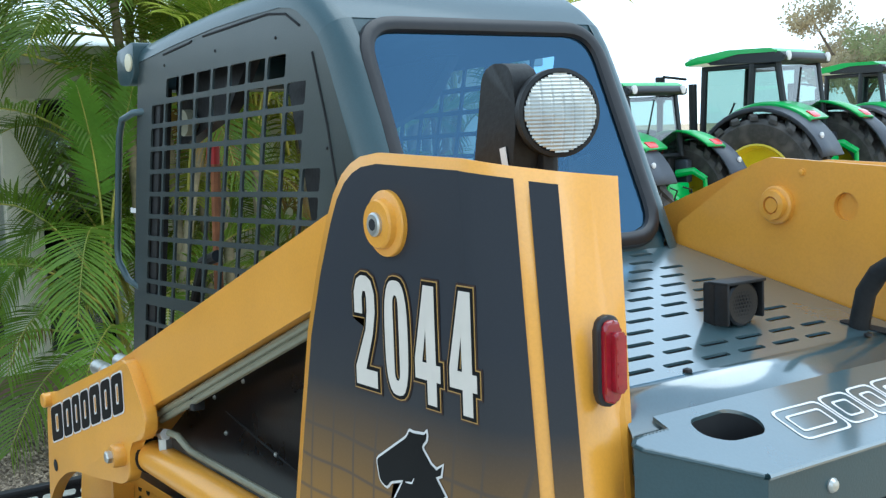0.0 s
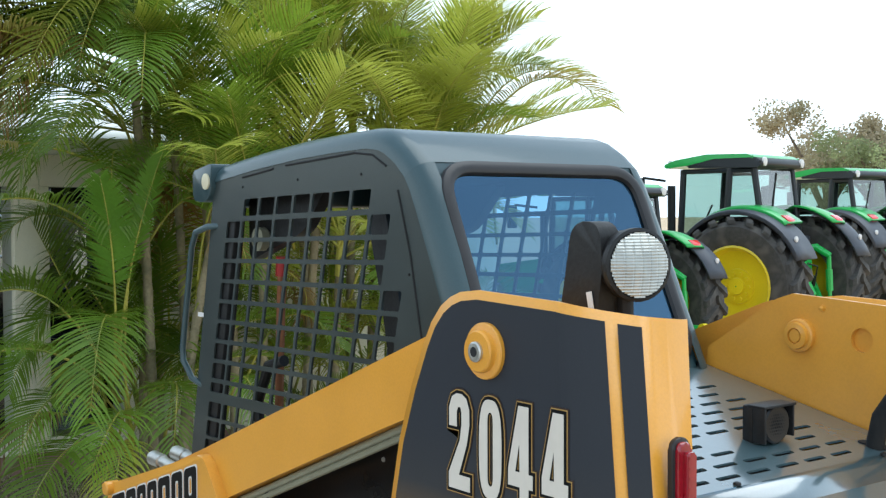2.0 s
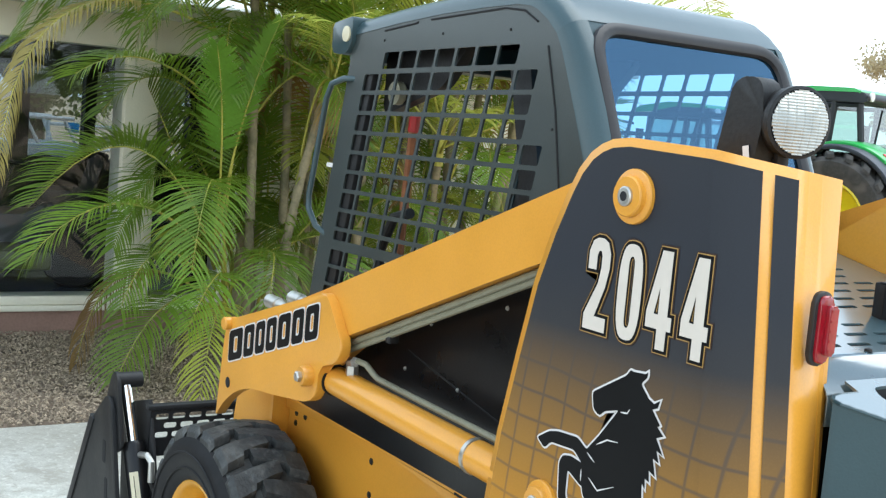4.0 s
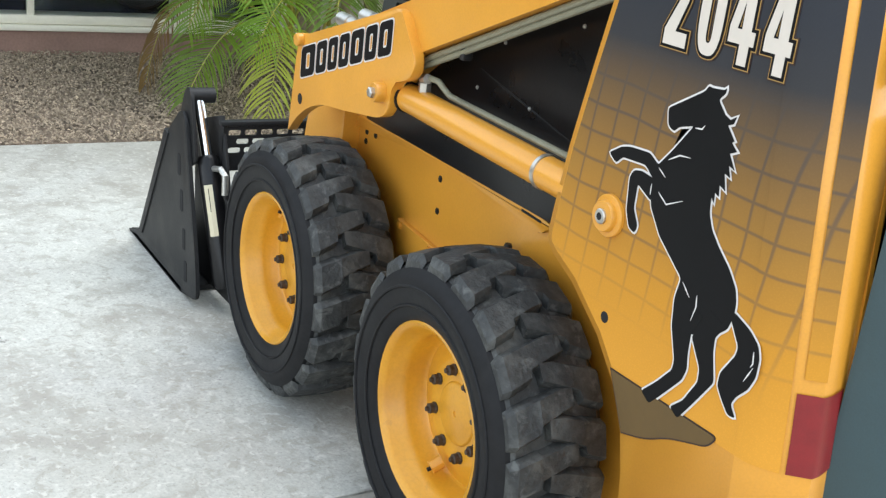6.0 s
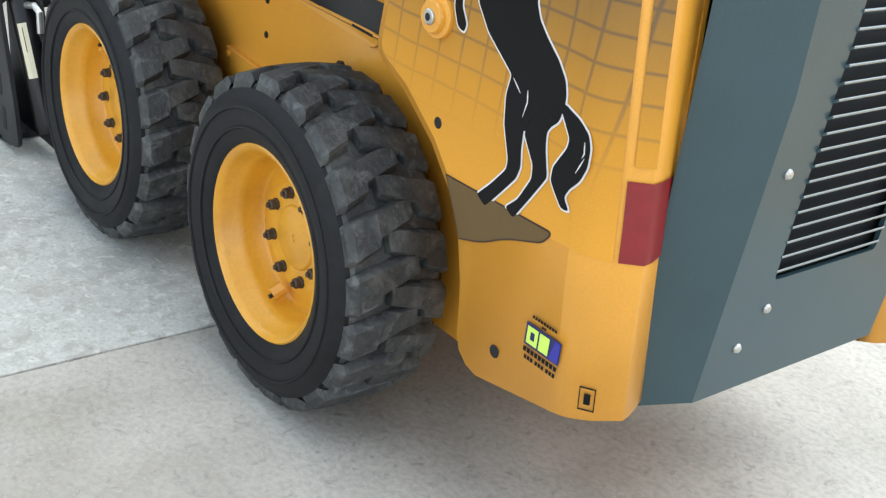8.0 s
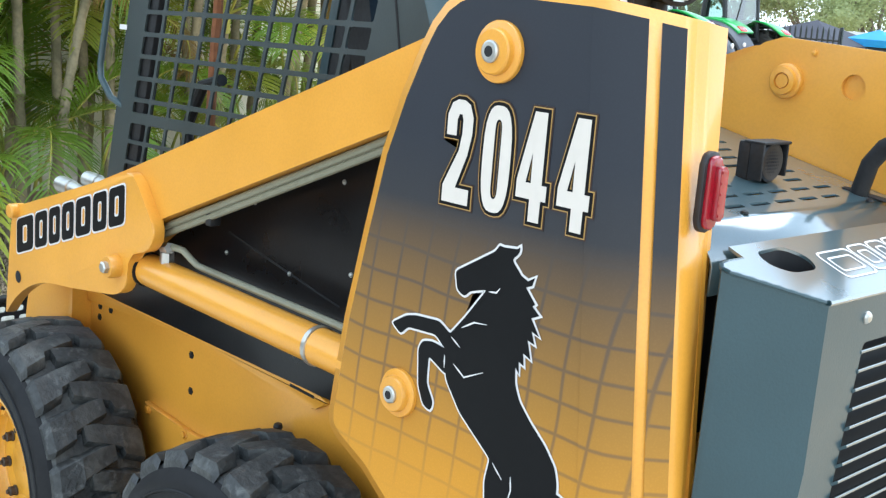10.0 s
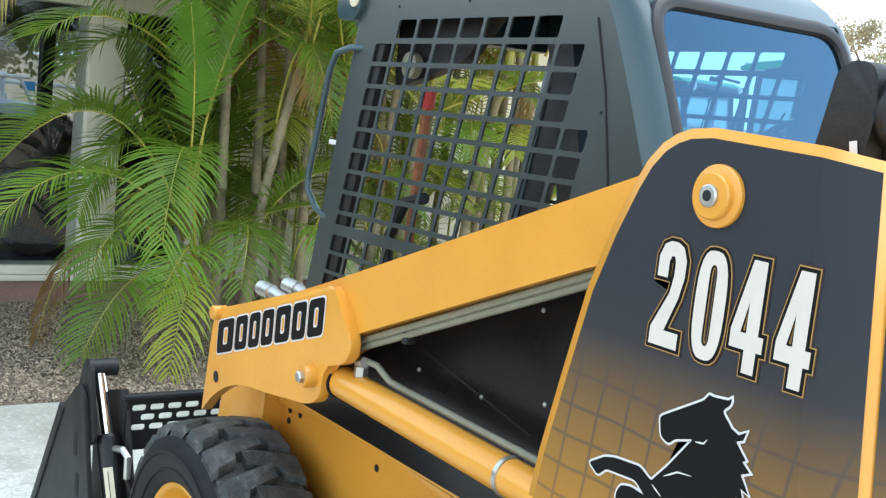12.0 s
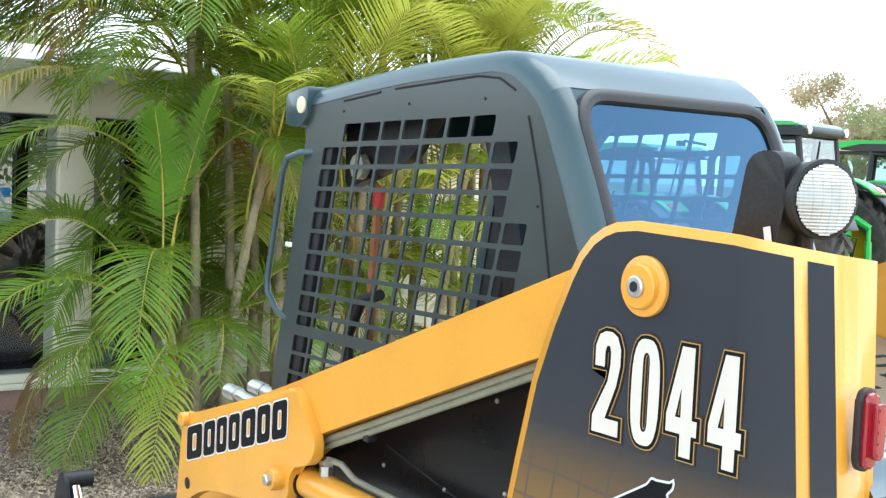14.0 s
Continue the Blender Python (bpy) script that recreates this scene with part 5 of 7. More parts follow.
# slots are near-black sheets on the side plate, not cut through
for x, z in ((-1.80, 0.42), (-1.76, 0.30), (-1.72, 0.17), (-1.69, 0.06)):
    bm = sheet([rounded([(x, z), (x + 0.030, z), (x + 0.022, z + 0.075), (x - 0.008, z + 0.075)], 0.010)], 0.001, Matrix.Translation((0, BY0 - 0.0012, 0)))
    part("side_slot", bm, hole_shade, bucket, smooth=0)
bm = bmesh.new()
prism(bm, [(-2.26, 0.05), (-2.215, 0.055), (-1.915, 0.535), (-1.955, 0.545)], BY0 - 0.006, BY0 + 0.02, 0.003)
o = part("side_cutter", bm, black_flat, bucket)
mirrored(o, "side_cutter")
bm = bmesh.new()
prism(bm, [(-2.42, 0.004), (-2.30, 0.020), (-1.72, 0.022), (-1.72, 0.004)], BY0, BY1, 0.002)
part("floor_blade", bm, black_flat, bucket)
bm = bmesh.new()
prof = [(-1.72, 0.0), (-1.56, 0.04), (-1.52, 0.12), (-1.53, 0.30), (-1.62, 0.50)]
for p, q in zip(prof, prof[1:]):
    vs = [bm.verts.new(v) for v in ((p[0], 0.03, p[1]), (q[0], 0.03, q[1]), (q[0], 2 * MID - 0.03, q[1]), (p[0], 2 * MID - 0.03, p[1]))]
    bm.faces.new(vs)
bmesh.ops.remove_doubles(bm, verts=bm.verts, dist=1e-4)
o = part("back_shell", bm, black_flat, bucket)
o.modifiers.new("thickness", "SOLIDIFY").thickness = 0.010
# punched spill guard along the top
holes = []
for r in range(3):
    for c in range(18):
        y0 = -0.012 + 0.058 * c + (0.029 if r % 2 else 0)
        if y0 + 0.046 < 2 * MID + 0.02:
            holes.append(rounded([(y0, 0.532 + 0.031 * r), (y0 + 0.046, 0.532 + 0.031 * r), (y0 + 0.046, 0.552 + 0.031 * r), (y0, 0.552 + 0.031 * r)], 0.0095, 3))
bm = sheet([[(-0.03, 0.47), (2 * MID + 0.03, 0.47), (2 * MID + 0.03, 0.632), (-0.03, 0.632)]] + holes, 0.008)
for v in bm.verts:
    u, d, w = v.co
    v.co = (-1.655 + d, u, w)
part("spill_guard", bm, black_flat, bucket, "punched black steel guard")
bm = bmesh.new()
box(bm, -1.675, -1.640, -0.04, 2 * MID + 0.04, 0.628, 0.645, 0.004)
part("guard_rail", bm, black_flat, bucket)
# inner cheek behind the clam cylinder
bm = bmesh.new()
prism(bm, [(-1.95, 0.58), (-1.67, 0.66), (-1.45, 0.10), (-1.47, 0.03), (-1.90, 0.02)], -0.030, -0.018, 0.003)
o = part("inner_cheek", bm, black_flat, bucket)
mirrored(o, "inner_cheek")
# clam cylinder on the side
for sy in (0, 1):
    f = (lambda y: y) if sy == 0 else (lambda y: 2 * MID - y)
    bm = bmesh.new()
    sweep(bm, [(-1.757, f(-0.085), 0.695), (-1.690, f(-0.064), 0.49)], 0.0195, 16)
    part("clam_rod", bm, chrome, bucket, "chrome rod")
    bm = bmesh.new()
    sweep(bm, [(-1.697, f(-0.066), 0.512), (-1.692, f(-0.065), 0.50), (-1.535, f(-0.044), 0.11), (-1.525, f(-0.042), 0.085)], [0.032, 0.039, 0.039, 0.03], 20)
    part("clam_cylinder", bm, black_paint, bucket, "black hydraulic cylinder")
    bm = bmesh.new()
    sweep(bm, [(-1.762, f(-0.112), 0.708), (-1.762, f(-0.03), 0.708)], 0.027, 16)
    part("clam_eye", bm, black_flat, bucket)
    bm = bmesh.new()
    prism(bm, rounded([(-1.87, 0.56), (-1.80, 0.722), (-1.76, 0.742), (-1.732, 0.715), (-1.66, 0.50), (-1.74, 0.46)], 0.02), f(-0.114) - 0.006, f(-0.114) + 0.006, 0.003)
    part("clam_bracket", bm, black_flat, bucket)
axis0, axis1 = Vector((-1.535, -0.044, 0.11)), Vector((-1.692, -0.065, 0.50))
out = Vector((0.80, -0.58, 0.15)).normalized()
across = (axis1 - axis0).normalized().cross(out)
for nm, f0, f1, w, lift, m in (("sticker", 0.38, 0.80, 0.015, 0.0412, cream_print), ("sticker_bar", 0.58, 0.77, 0.007, 0.0416, black_print)):
    bm = bmesh.new()
    quad = [axis0.lerp(axis1, f) + out * (lift - 0.004 * abs(k)) + across * w * k for f, k in ((f0, -1), (f0, 0), (f0, 1), (f1, 1), (f1, 0), (f1, -1))]
    vs = [bm.verts.new(q) for q in quad]
    bm.faces.new((vs[0], vs[1], vs[4], vs[5]))
    bm.faces.new((vs[1], vs[2], vs[3], vs[4]))
    part(nm, bm, m, bucket, smooth=0)
bm = bmesh.new()
sweep(bm, [(-1.655, -0.06, 0.478), (-1.60, -0.05, 0.490), (-1.57, -0.045, 0.475), (-1.565, -0.045, 0.41)], 0.011, 10)
part("hose_elbow", bm, steel, bucket)
bm = bmesh.new()
sweep(bm, [(-1.57, -0.04, 0.41), (-1.55, 0.0, 0.30), (-1.40, 0.10, 0.35)], 0.012, 10)
part("hose", bm, black_flat, bucket)
bm = bmesh.new()
prism(bm, rounded([(-1.56, 0.10), (-1.36, 0.10), (-1.32, 0.50), (-1.44, 0.62), (-1.58, 0.55)], 0.03), 0.10, 2 * MID - 0.10, 0.006)
part("coupler", bm, black_flat, bucket)

# ---- ground and building ----
def sheet_ground(name, x0, x1, y0, y1, z, m, label, nx=1, ny=1, wob=0.0):
    b = bmesh.new()
    vs = [[b.verts.new((x0 + (x1 - x0) * i / nx, y0 + (y1 - y0) * j / ny, z + (random.uniform(-wob, wob) if wob else 0))) for j in range(ny + 1)] for i in range(nx + 1)]
    for i in range(nx):
        for j in range(ny):
            b.faces.new((vs[i][j], vs[i + 1][j], vs[i + 1][j + 1], vs[i][j + 1]))
    o = part(name, b, m, None, smooth=60)
    return tagged(o, label, name.split("_")[0], kind="structure")


sheet_ground("ground", -400, 400, -400, 400, -0.03, gravel_ground, "pale sandy gravel yard reaching the horizon")
for x0, x1 in ((-3.72, -0.312), (-0.306, 3.2), (3.206, 8.0)):
    for y0, y1 in ((-8.0, -3.006), (-3.0, 1.8)):
        bm = bmesh.new()
        box(bm, x0, x1, y0, y1, -0.12, 0.0, 0.006)
        tagged(part("pavement", bm, concrete if x0 < -1 else old_concrete), "pale stained concrete slab with tooled joints", "pavement", kind="structure")
sheet_ground("garden_bed", -6.0, -3.72, -8, 6.4, -0.02, mulch, "brown bark mulch garden bed", 60, 300, 0.012)

# ---- showroom building behind the garden bed ----
def leafy(name, color, other, through_color, rough=0.40, scale=2.0):
    """A thin leaf: glossy on top, and lit through from behind."""
    m = mat(name, color, rough, scale=scale, vary=0.25, dirt=other)
    t = m.node_tree
    b, out = t.nodes["Principled BSDF"], t.nodes["Material Output"]
    b.inputs["Specular IOR Level"].default_value = 0.32
    info = t.nodes.new("ShaderNodeObjectInfo")
    hue = t.nodes.new("ShaderNodeHueSaturation")
    rng = t.nodes.new("ShaderNodeMapRange")
    rng.inputs["To Min"].default_value, rng.inputs["To Max"].default_value = 0.5, 1.4
    link(t, info.outputs["Random"], rng.inputs["Value"])
    link(t, rng.outputs[0], hue.inputs["Value"])
    src = b.inputs["Base Color"].links[0].from_socket
    link(t, src, hue.inputs["Color"])
    link(t, hue.outputs[0], b.inputs["Base Color"])
    tr = t.nodes.new("ShaderNodeBsdfTranslucent")
    tr.inputs[0].default_value = (*through_color, 1)
    ms = t.nodes.new("ShaderNodeMixShader")
    ms.inputs[0].default_value = 0.36
    link(t, b.outputs[0], ms.inputs[1])
    link(t, tr.outputs[0], ms.inputs[2])
    link(t, ms.outputs[0], out.inputs[0])
    return m


frond_green = leafy("frond_green", (0.115, 0.20, 0.022), (0.055, 0.105, 0.012), (0.38, 0.50, 0.05))
frond_yellow = leafy("frond_yellowing", (0.36, 0.32, 0.08), (0.24, 0.20, 0.05), (0.66, 0.52, 0.14))
frond_bright = leafy("frond_bright", (0.33, 0.37, 0.05), (0.18, 0.25, 0.03), (0.66, 0.68, 0.11))
frond_dry = leafy("frond_dry", (0.32, 0.2, 0.07), (0.16, 0.085, 0.04), (0.4, 0.25, 0.06), 0.6)
frond_young = leafy("frond_young", (0.11, 0.22, 0.028), (0.075, 0.16, 0.02), (0.28, 0.46, 0.05))
crown_leaf = leafy("crown_leaf", (0.31, 0.36, 0.17), (0.20, 0.24, 0.12), (0.56, 0.62, 0.29), 0.55, 0.4)
crown_leaf_red = leafy("crown_leaf_reddish", (0.32, 0.26, 0.17), (0.18, 0.20, 0.11), (0.54, 0.47, 0.28), 0.55, 0.4)

WX = -6.0
bm = bmesh.new()
box(bm, WX - 0.25, WX, -10, 5.4, -0.12, 0.145)
tagged(part("plinth", bm, plinth), "low red-brown rendered plinth under the windows", "plinth", kind="structure")
bm = bmesh.new()
box(bm, WX - 0.25, WX + 0.03, -10, 5.4, 0.145, 0.185, 0.006)
box(bm, WX - 0.20, WX + 0.008, -10, 5.4, 0.189, 0.245, 0.004)
tagged(part("window_sill", bm, cream_frame), "cream aluminium sill rail", "sill", kind="structure")
bm = bmesh.new()
box(bm, WX - 0.25, WX, -10, 5.4, 1.98, 2.30)
tagged(part("wall_upper", bm, cream_wall), "cream rendered wall above the windows", "wall", kind="structure")
bm = bmesh.new()
prism(bm, [(WX - 8.4, 3.2), (WX - 8.4, 3.16), (WX + 0.40, 2.26), (WX + 0.40, 2.30)], -10.5, 5.5)
box(bm, WX + 0.36, WX + 0.44, -10.5, 5.5, 2.18, 2.30, 0.012)
tagged(part("eave", bm, roof_metal), "pale painted eave with metal gutter", "eave", kind="structure")
for y0, y1 in ((1.17, 1.405), (1.95, 5.4), (-3.2, -2.97)):
    bm = bmesh.new()
    box(bm, WX - 0.25, WX + 0.045, y0, y1, 0.245, 1.98, 0.006)
    tagged(part("pillar", bm, cream_wall), "cream rendered pillar between shop windows", "pillar", kind="structure")
for y in (0.17, -1.5):
    bm = bmesh.new()
    box(bm, WX - 0.06, WX + 0.002, y - 0.022, y + 0.022, 0.245, 1.98, 0.004)
    tagged(part("window_mullion", bm, cream_frame), "cream aluminium window mullion", "mullion", kind="structure")
for k, (y0, y1) in enumerate(((-2.97, -1.522), (-1.478, 0.148), (0.192, 1.17), (1.405, 1.95))):
    bm = bmesh.new()
    bm.faces.new([bm.verts.new(v) for v in ((WX - 0.03, y0, 0.245), (WX - 0.03, y1, 0.245), (WX - 0.03, y1, 1.98), (WX - 0.03, y0, 1.98))])
    o = tagged(part(f"window_{k + 1}", bm, shop_glass, smooth=0), "large clear shop window pane", "window", kind="structure")
    o.visible_shadow = False
bm = bmesh.new()
box(bm, WX - 8, WX - 0.05, -10, 5.4, 0.15, 0.20)
tagged(part("showroom_floor", bm, floor_tile), "polished blue-grey showroom floor", "floor", kind="structure")
# walls and ceiling carry the room's shade in their near-black colour
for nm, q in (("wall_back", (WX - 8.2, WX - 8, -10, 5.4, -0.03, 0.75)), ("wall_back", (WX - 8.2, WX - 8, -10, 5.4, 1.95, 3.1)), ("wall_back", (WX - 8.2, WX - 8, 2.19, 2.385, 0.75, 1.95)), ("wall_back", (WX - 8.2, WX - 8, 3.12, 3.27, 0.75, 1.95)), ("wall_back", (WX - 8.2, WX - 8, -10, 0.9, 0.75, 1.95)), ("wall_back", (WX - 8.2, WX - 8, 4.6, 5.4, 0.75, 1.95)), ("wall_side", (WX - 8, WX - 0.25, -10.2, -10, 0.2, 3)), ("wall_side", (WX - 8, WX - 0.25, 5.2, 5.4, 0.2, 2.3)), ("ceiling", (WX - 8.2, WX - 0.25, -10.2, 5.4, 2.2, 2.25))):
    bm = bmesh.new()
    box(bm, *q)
    tagged(part(nm, bm, room_shade), "showroom wall coloured near-black as if dim" if nm != "ceiling" else "showroom ceiling coloured near-black as if dim", nm.split("_")[0], kind="structure")
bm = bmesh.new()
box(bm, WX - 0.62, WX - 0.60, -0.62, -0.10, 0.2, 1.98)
tagged(part("dark_column", bm, room_shade), "dark steel column inside the showroom", "column", kind="structure")


deck_paint = mat("olive_deck_paint", (0.10, 0.11, 0.02), 0.4, scale=5, vary=0.15)
pale_paint = mat("pale_vehicle_paint", (0.55, 0.62, 0.66), 0.3, scale=3, vary=0.06, coat=0.3)


def utility_truck(x, y):
    """A pale flat-tray truck beyond the showroom, heading to -y."""
    t = thing("utility_truck", "pale grey utility truck with white ladder rack behind the showroom", "truck", at=(x, y, -0.03))
    b = bmesh.new()
    box(b, -0.85, 0.85, -0.4, 1.65, 0.42, 0.82, 0.02)
    part("tray", b, pale_paint, t)
    b = bmesh.new()
    prism(b, rounded([(-0.8, 0.4), (0.8, 0.4), (0.8, 0.85), (0.68, 1.4), (-0.68, 1.4), (-0.8, 0.85)], 0.06), -1.9, -0.45, 0.05)
    part("cab", b, pale_paint, t)
    for y0, y1 in ((-1.75, -1.2), (-1.1, -0.6)):
        b = bmesh.new()
        box(b, 0.70, 0.81, y0, y1, 0.88, 1.28, 0.01)
        part("window", b, black_paint, t)
    for yy in (-1.4, 1.0):
        for s in (-1, 1):
            b = bmesh.new()
            lathe(b, [(0.06, -0.1), (0.33, -0.1), (0.35, 0), (0.33, 0.1), (0.06, 0.1)], (s * 0.75, yy, 0.35), "x", 24)
            part("wheel", b, sidewall, t)
    for yy in (-0.35, 0.3, 0.95, 1.55):
        b = bmesh.new()
        sweep(b, [(0.8, yy, 0.8), (0.72, yy - 0.2, 1.22), (-0.72, yy - 0.2, 1.22), (-0.8, yy, 0.8)], 0.03, 8)
        part("rack_hoop", b, tent_white, t)
    for xx in (0.72, -0.72):
        b = bmesh.new()
        sweep(b, [(xx, -1.6, 1.47), (xx, -0.5, 1.24), (xx, 1.5, 1.24)], 0.03, 8)
        part("rack_rail", b, tent_white, t)


for y0, y1 in ((0.9, 2.19), (2.385, 3.12), (3.27, 4.6)):
    bm = bmesh.new()
    bm.faces.new([bm.verts.new(v) for v in ((WX - 8.1, y0, 0.75), (WX - 8.1, y1, 0.75), (WX - 8.1, y1, 1.95), (WX - 8.1, y0, 1.95))])
    o = tagged(part("window_back", bm, back_glass, smooth=0), "tinted rear window pane of the showroom", "window", kind="structure")
utility_truck(-17.6, 2.25)
rail = thing("white_rail_fence", "white tubular rail fence behind the showroom", "fence", at=(-17.9, 3.3, -0.03))
for y in (0.3, 1.0, 1.7):
    b = bmesh.new()
    sweep(b, [(0, y, 0), (0, y, 1.17)], 0.035, 8)
    part("post", b, tent_white, rail)
for z in (0.72, 1.12):
    b = bmesh.new()
    sweep(b, [(0, 0.28, z), (0, 1.72, z)], 0.03, 8)
    part("rail", b, tent_white, rail)
b = bmesh.new()
box(b, 0.03, 0.05, 0.62, 0.80, 1.0, 1.16, 0.003)
part("blue_sign", b, tent_blue, rail, "plain blue panel")


def ride_on_mower(x, y, rz):
    t = thing("ride_on_mower", "dark green ride-on mower with yellow wheels on the showroom floor", "mower", "mowers in the showroom", at=(x, y, 0.2))
    t.matrix_basis = pose(x, y, 0.2, 0, 0, rz)
    b = bmesh.new()
    prism(b, rounded([(-0.85, 0.3), (0.75, 0.28), (0.8, 0.55), (0.25, 0.6), (0.1, 0.5), (-0.2, 0.5), (-0.3, 0.78), (-0.8, 0.72)], 0.06), -0.28, 0.28, 0.03)
    part("body", b, tractor_dark, t)
    b = bmesh.new()
    box(b, -0.3, 0.35, -0.55, 0.55, 0.12, 0.26, 0.03)
    part("mower_deck", b, deck_paint, t, "dull olive cutting deck")
    b = bmesh.new()
    prism(b, rounded([(0.15, 0.6), (0.55, 0.6), (0.68, 0.98), (0.56, 1.0), (0.48, 0.70), (0.15, 0.70)], 0.04), -0.24, 0.24, 0.03)
    part("seat", b, black_flat, t)
    for xx, r, w in ((-0.62, 0.20, 0.14), (0.5, 0.27, 0.22)):
        for s in (-1, 1):
            b = bmesh.new()
            lathe(b, [(r * 0.55, -w / 2), (r * 0.92, -w / 2), (r, -w / 4), (r, w / 4), (r * 0.92, w / 2), (r * 0.55, w / 2)], (xx, s * 0.42, r), "y", 24)
            part("tyre", b, sidewall, t)
            b = bmesh.new()
            lathe(b, [(r * 0.55, -w / 2 + 0.01), (r * 0.45, -w / 2 + 0.03), (0.02, -w / 2 + 0.02)] if s < 0 else [(r * 0.55, w / 2 - 0.01), (r * 0.45, w / 2 - 0.03), (0.02, w / 2 - 0.02)], (xx, s * 0.42, r), "y", 24)
            part("rim", b, tractor_yellow, t, "yellow rim")
    b = bmesh.new()
    sweep(b, [(-0.1, 0, 0.6), (-0.02, 0, 0.85)], 0.02, 8)
    lathe(b, [(0.16, 0), (0.175, 0.012), (0.16, 0.024), (0.148, 0.012)], (-0.02, 0, 0.86), "z", 20, close=True)
    part("steering_wheel", b, black_flat, t)


ride_on_mower(-7.25, 0.75, 70)
ride_on_mower(-8.0, -0.95, 110)
ride_on_mower(-7.7, 3.3, 80)


# ---- palms ----
def arc(p0, p1, p2, n=24):
    """A bow through space from p0 over towards p1 to p2."""
    p0, p1, p2 = Vector(p0), Vector(p1), Vector(p2)
    return [p0 * (1 - f) ** 2 + p1 * 2 * f * (1 - f) + p2 * f * f for f in (i / n for i in range(n + 1))]


def frond_mesh(spine, step, leaf_len, leaf_w, hang, material, seed, start=0.2, lift=0.42):
    """One feather leaf: a stalk along the spine and two even rows of long narrow leaflets, held in a shallow V and nodding at their tips."""
    rnd = random.Random(seed)
    b = bmesh.new()
    steps = len(spine) - 1
    length = sum((q - p).length for p, q in zip(spine, spine[1:]))
    sweep(b, spine[::2], [0.0105 * (1 - 0.85 * i / (steps // 2)) for i in range(steps // 2 + 1)], 5)
    n_stalk = len(b.faces)
    pairs = max(12, int(length * (1 - start) / step))
    for i in range(pairs + 1):
        f = start + (1 - start) * i / pairs
        k = f * steps
        j = min(int(k), steps - 1)
        base = spine[j].lerp(spine[j + 1], k - j)
        d = (spine[j + 1] - spine[j]).normalized()
        side = d.cross(Vector((0, 0, 1)))
        side = side.normalized() if side.length > 0.05 else Vector((0, 1, 0))
        up = side.cross(d).normalized()
        g = (f - start) / (1 - start)
        shape = (0.55 + 1.6 * g * (1 - g) + 0.12 * (1 - g)) * (1 if g < 0.9 else 0.85)
        for s in (-1, 1):
            if rnd.random() < 0.025:
                continue
            ll = leaf_len * shape * rnd.uniform(0.9, 1.08)
            ahead = 0.45 + 0.55 * g + 2.2 * max(0, g - 0.85) + rnd.uniform(-0.08, 0.08)
            v = (side * s + d * ahead + up * (lift + rnd.uniform(-0.10, 0.10))).normalized()
            droop = hang * rnd.uniform(0.75, 1.3) * (1.6 if rnd.random() < 0.08 else 1)
            w = leaf_w * rnd.uniform(0.85, 1.12)
            flat = v.cross(up.lerp(side * -s, 0.35)).normalized()
            cur, last = base.copy(), None
            for q in range(6):
                ww = w * (0.5, 0.95, 1.0, 0.82, 0.5, 0.03)[q]
                pair = (b.verts.new(cur - flat * ww / 2), b.verts.new(cur + flat * ww / 2))
                if last:
                    b.faces.new((last[0], last[1], pair[1], pair[0]))
                last = pair
                v = (v + Vector((0, 0, -1)) * droop * (0.03 + 0.13 * q)).normalized()
                cur = cur + v * ll / 5
    for i, face in enumerate(b.faces):
        face.material_index = 0 if i < n_stalk else 1
    me = bpy.data.meshes.new("frond")
    b.to_mesh(me)
    b.free()
    me.materials.append(rachis_mat)
    me.materials.append(material)
    me.shade_smooth()
    return me


def plain_frond(length, fall, material, seed, leaf_len=0.36, hang=0.5):
    """A frond from the origin along +x, whose tip falls by the angle given."""
    a = fall / 2
    return frond_mesh(arc((0, 0, 0), (length * 0.55, 0.02, 0), (length * (0.55 + 0.45 * math.cos(fall)), 0.05, -0.5 * length * math.sin(a))), 0.021, leaf_len * 1.15, 0.0125, hang * 1.25, material, seed)


FRONDS = [
    plain_frond(1.40, 1.0, frond_green, 1),
    plain_frond(1.20, 1.4, frond_green, 2, 0.33, 0.7),
    plain_frond(1.50, 0.7, frond_green, 3, 0.38, 0.35),
    plain_frond(1.35, 1.1, frond_bright, 4, 0.37),
    plain_frond(1.50, 0.75, frond_bright, 5, 0.38, 0.35),
    plain_frond(1.00, 1.6, frond_dry, 6, 0.30, 1.4),
]


def put_frond(palm, which, at, yaw, rise, scale, roll=0.0):
    o = new("frond", FRONDS[which])
    o.parent = palm
    o.matrix_basis = Matrix.Translation(at) @ pose(0, 0, 0, 0, 0, yaw) @ pose(0, 0, 0, 0, -rise, 0) @ pose(0, 0, 0, roll, 0, 0) @ Matrix.Diagonal((scale, scale, scale, 1))
    if which == 5:
        o["label"] = "dry brown hanging frond"
    return o


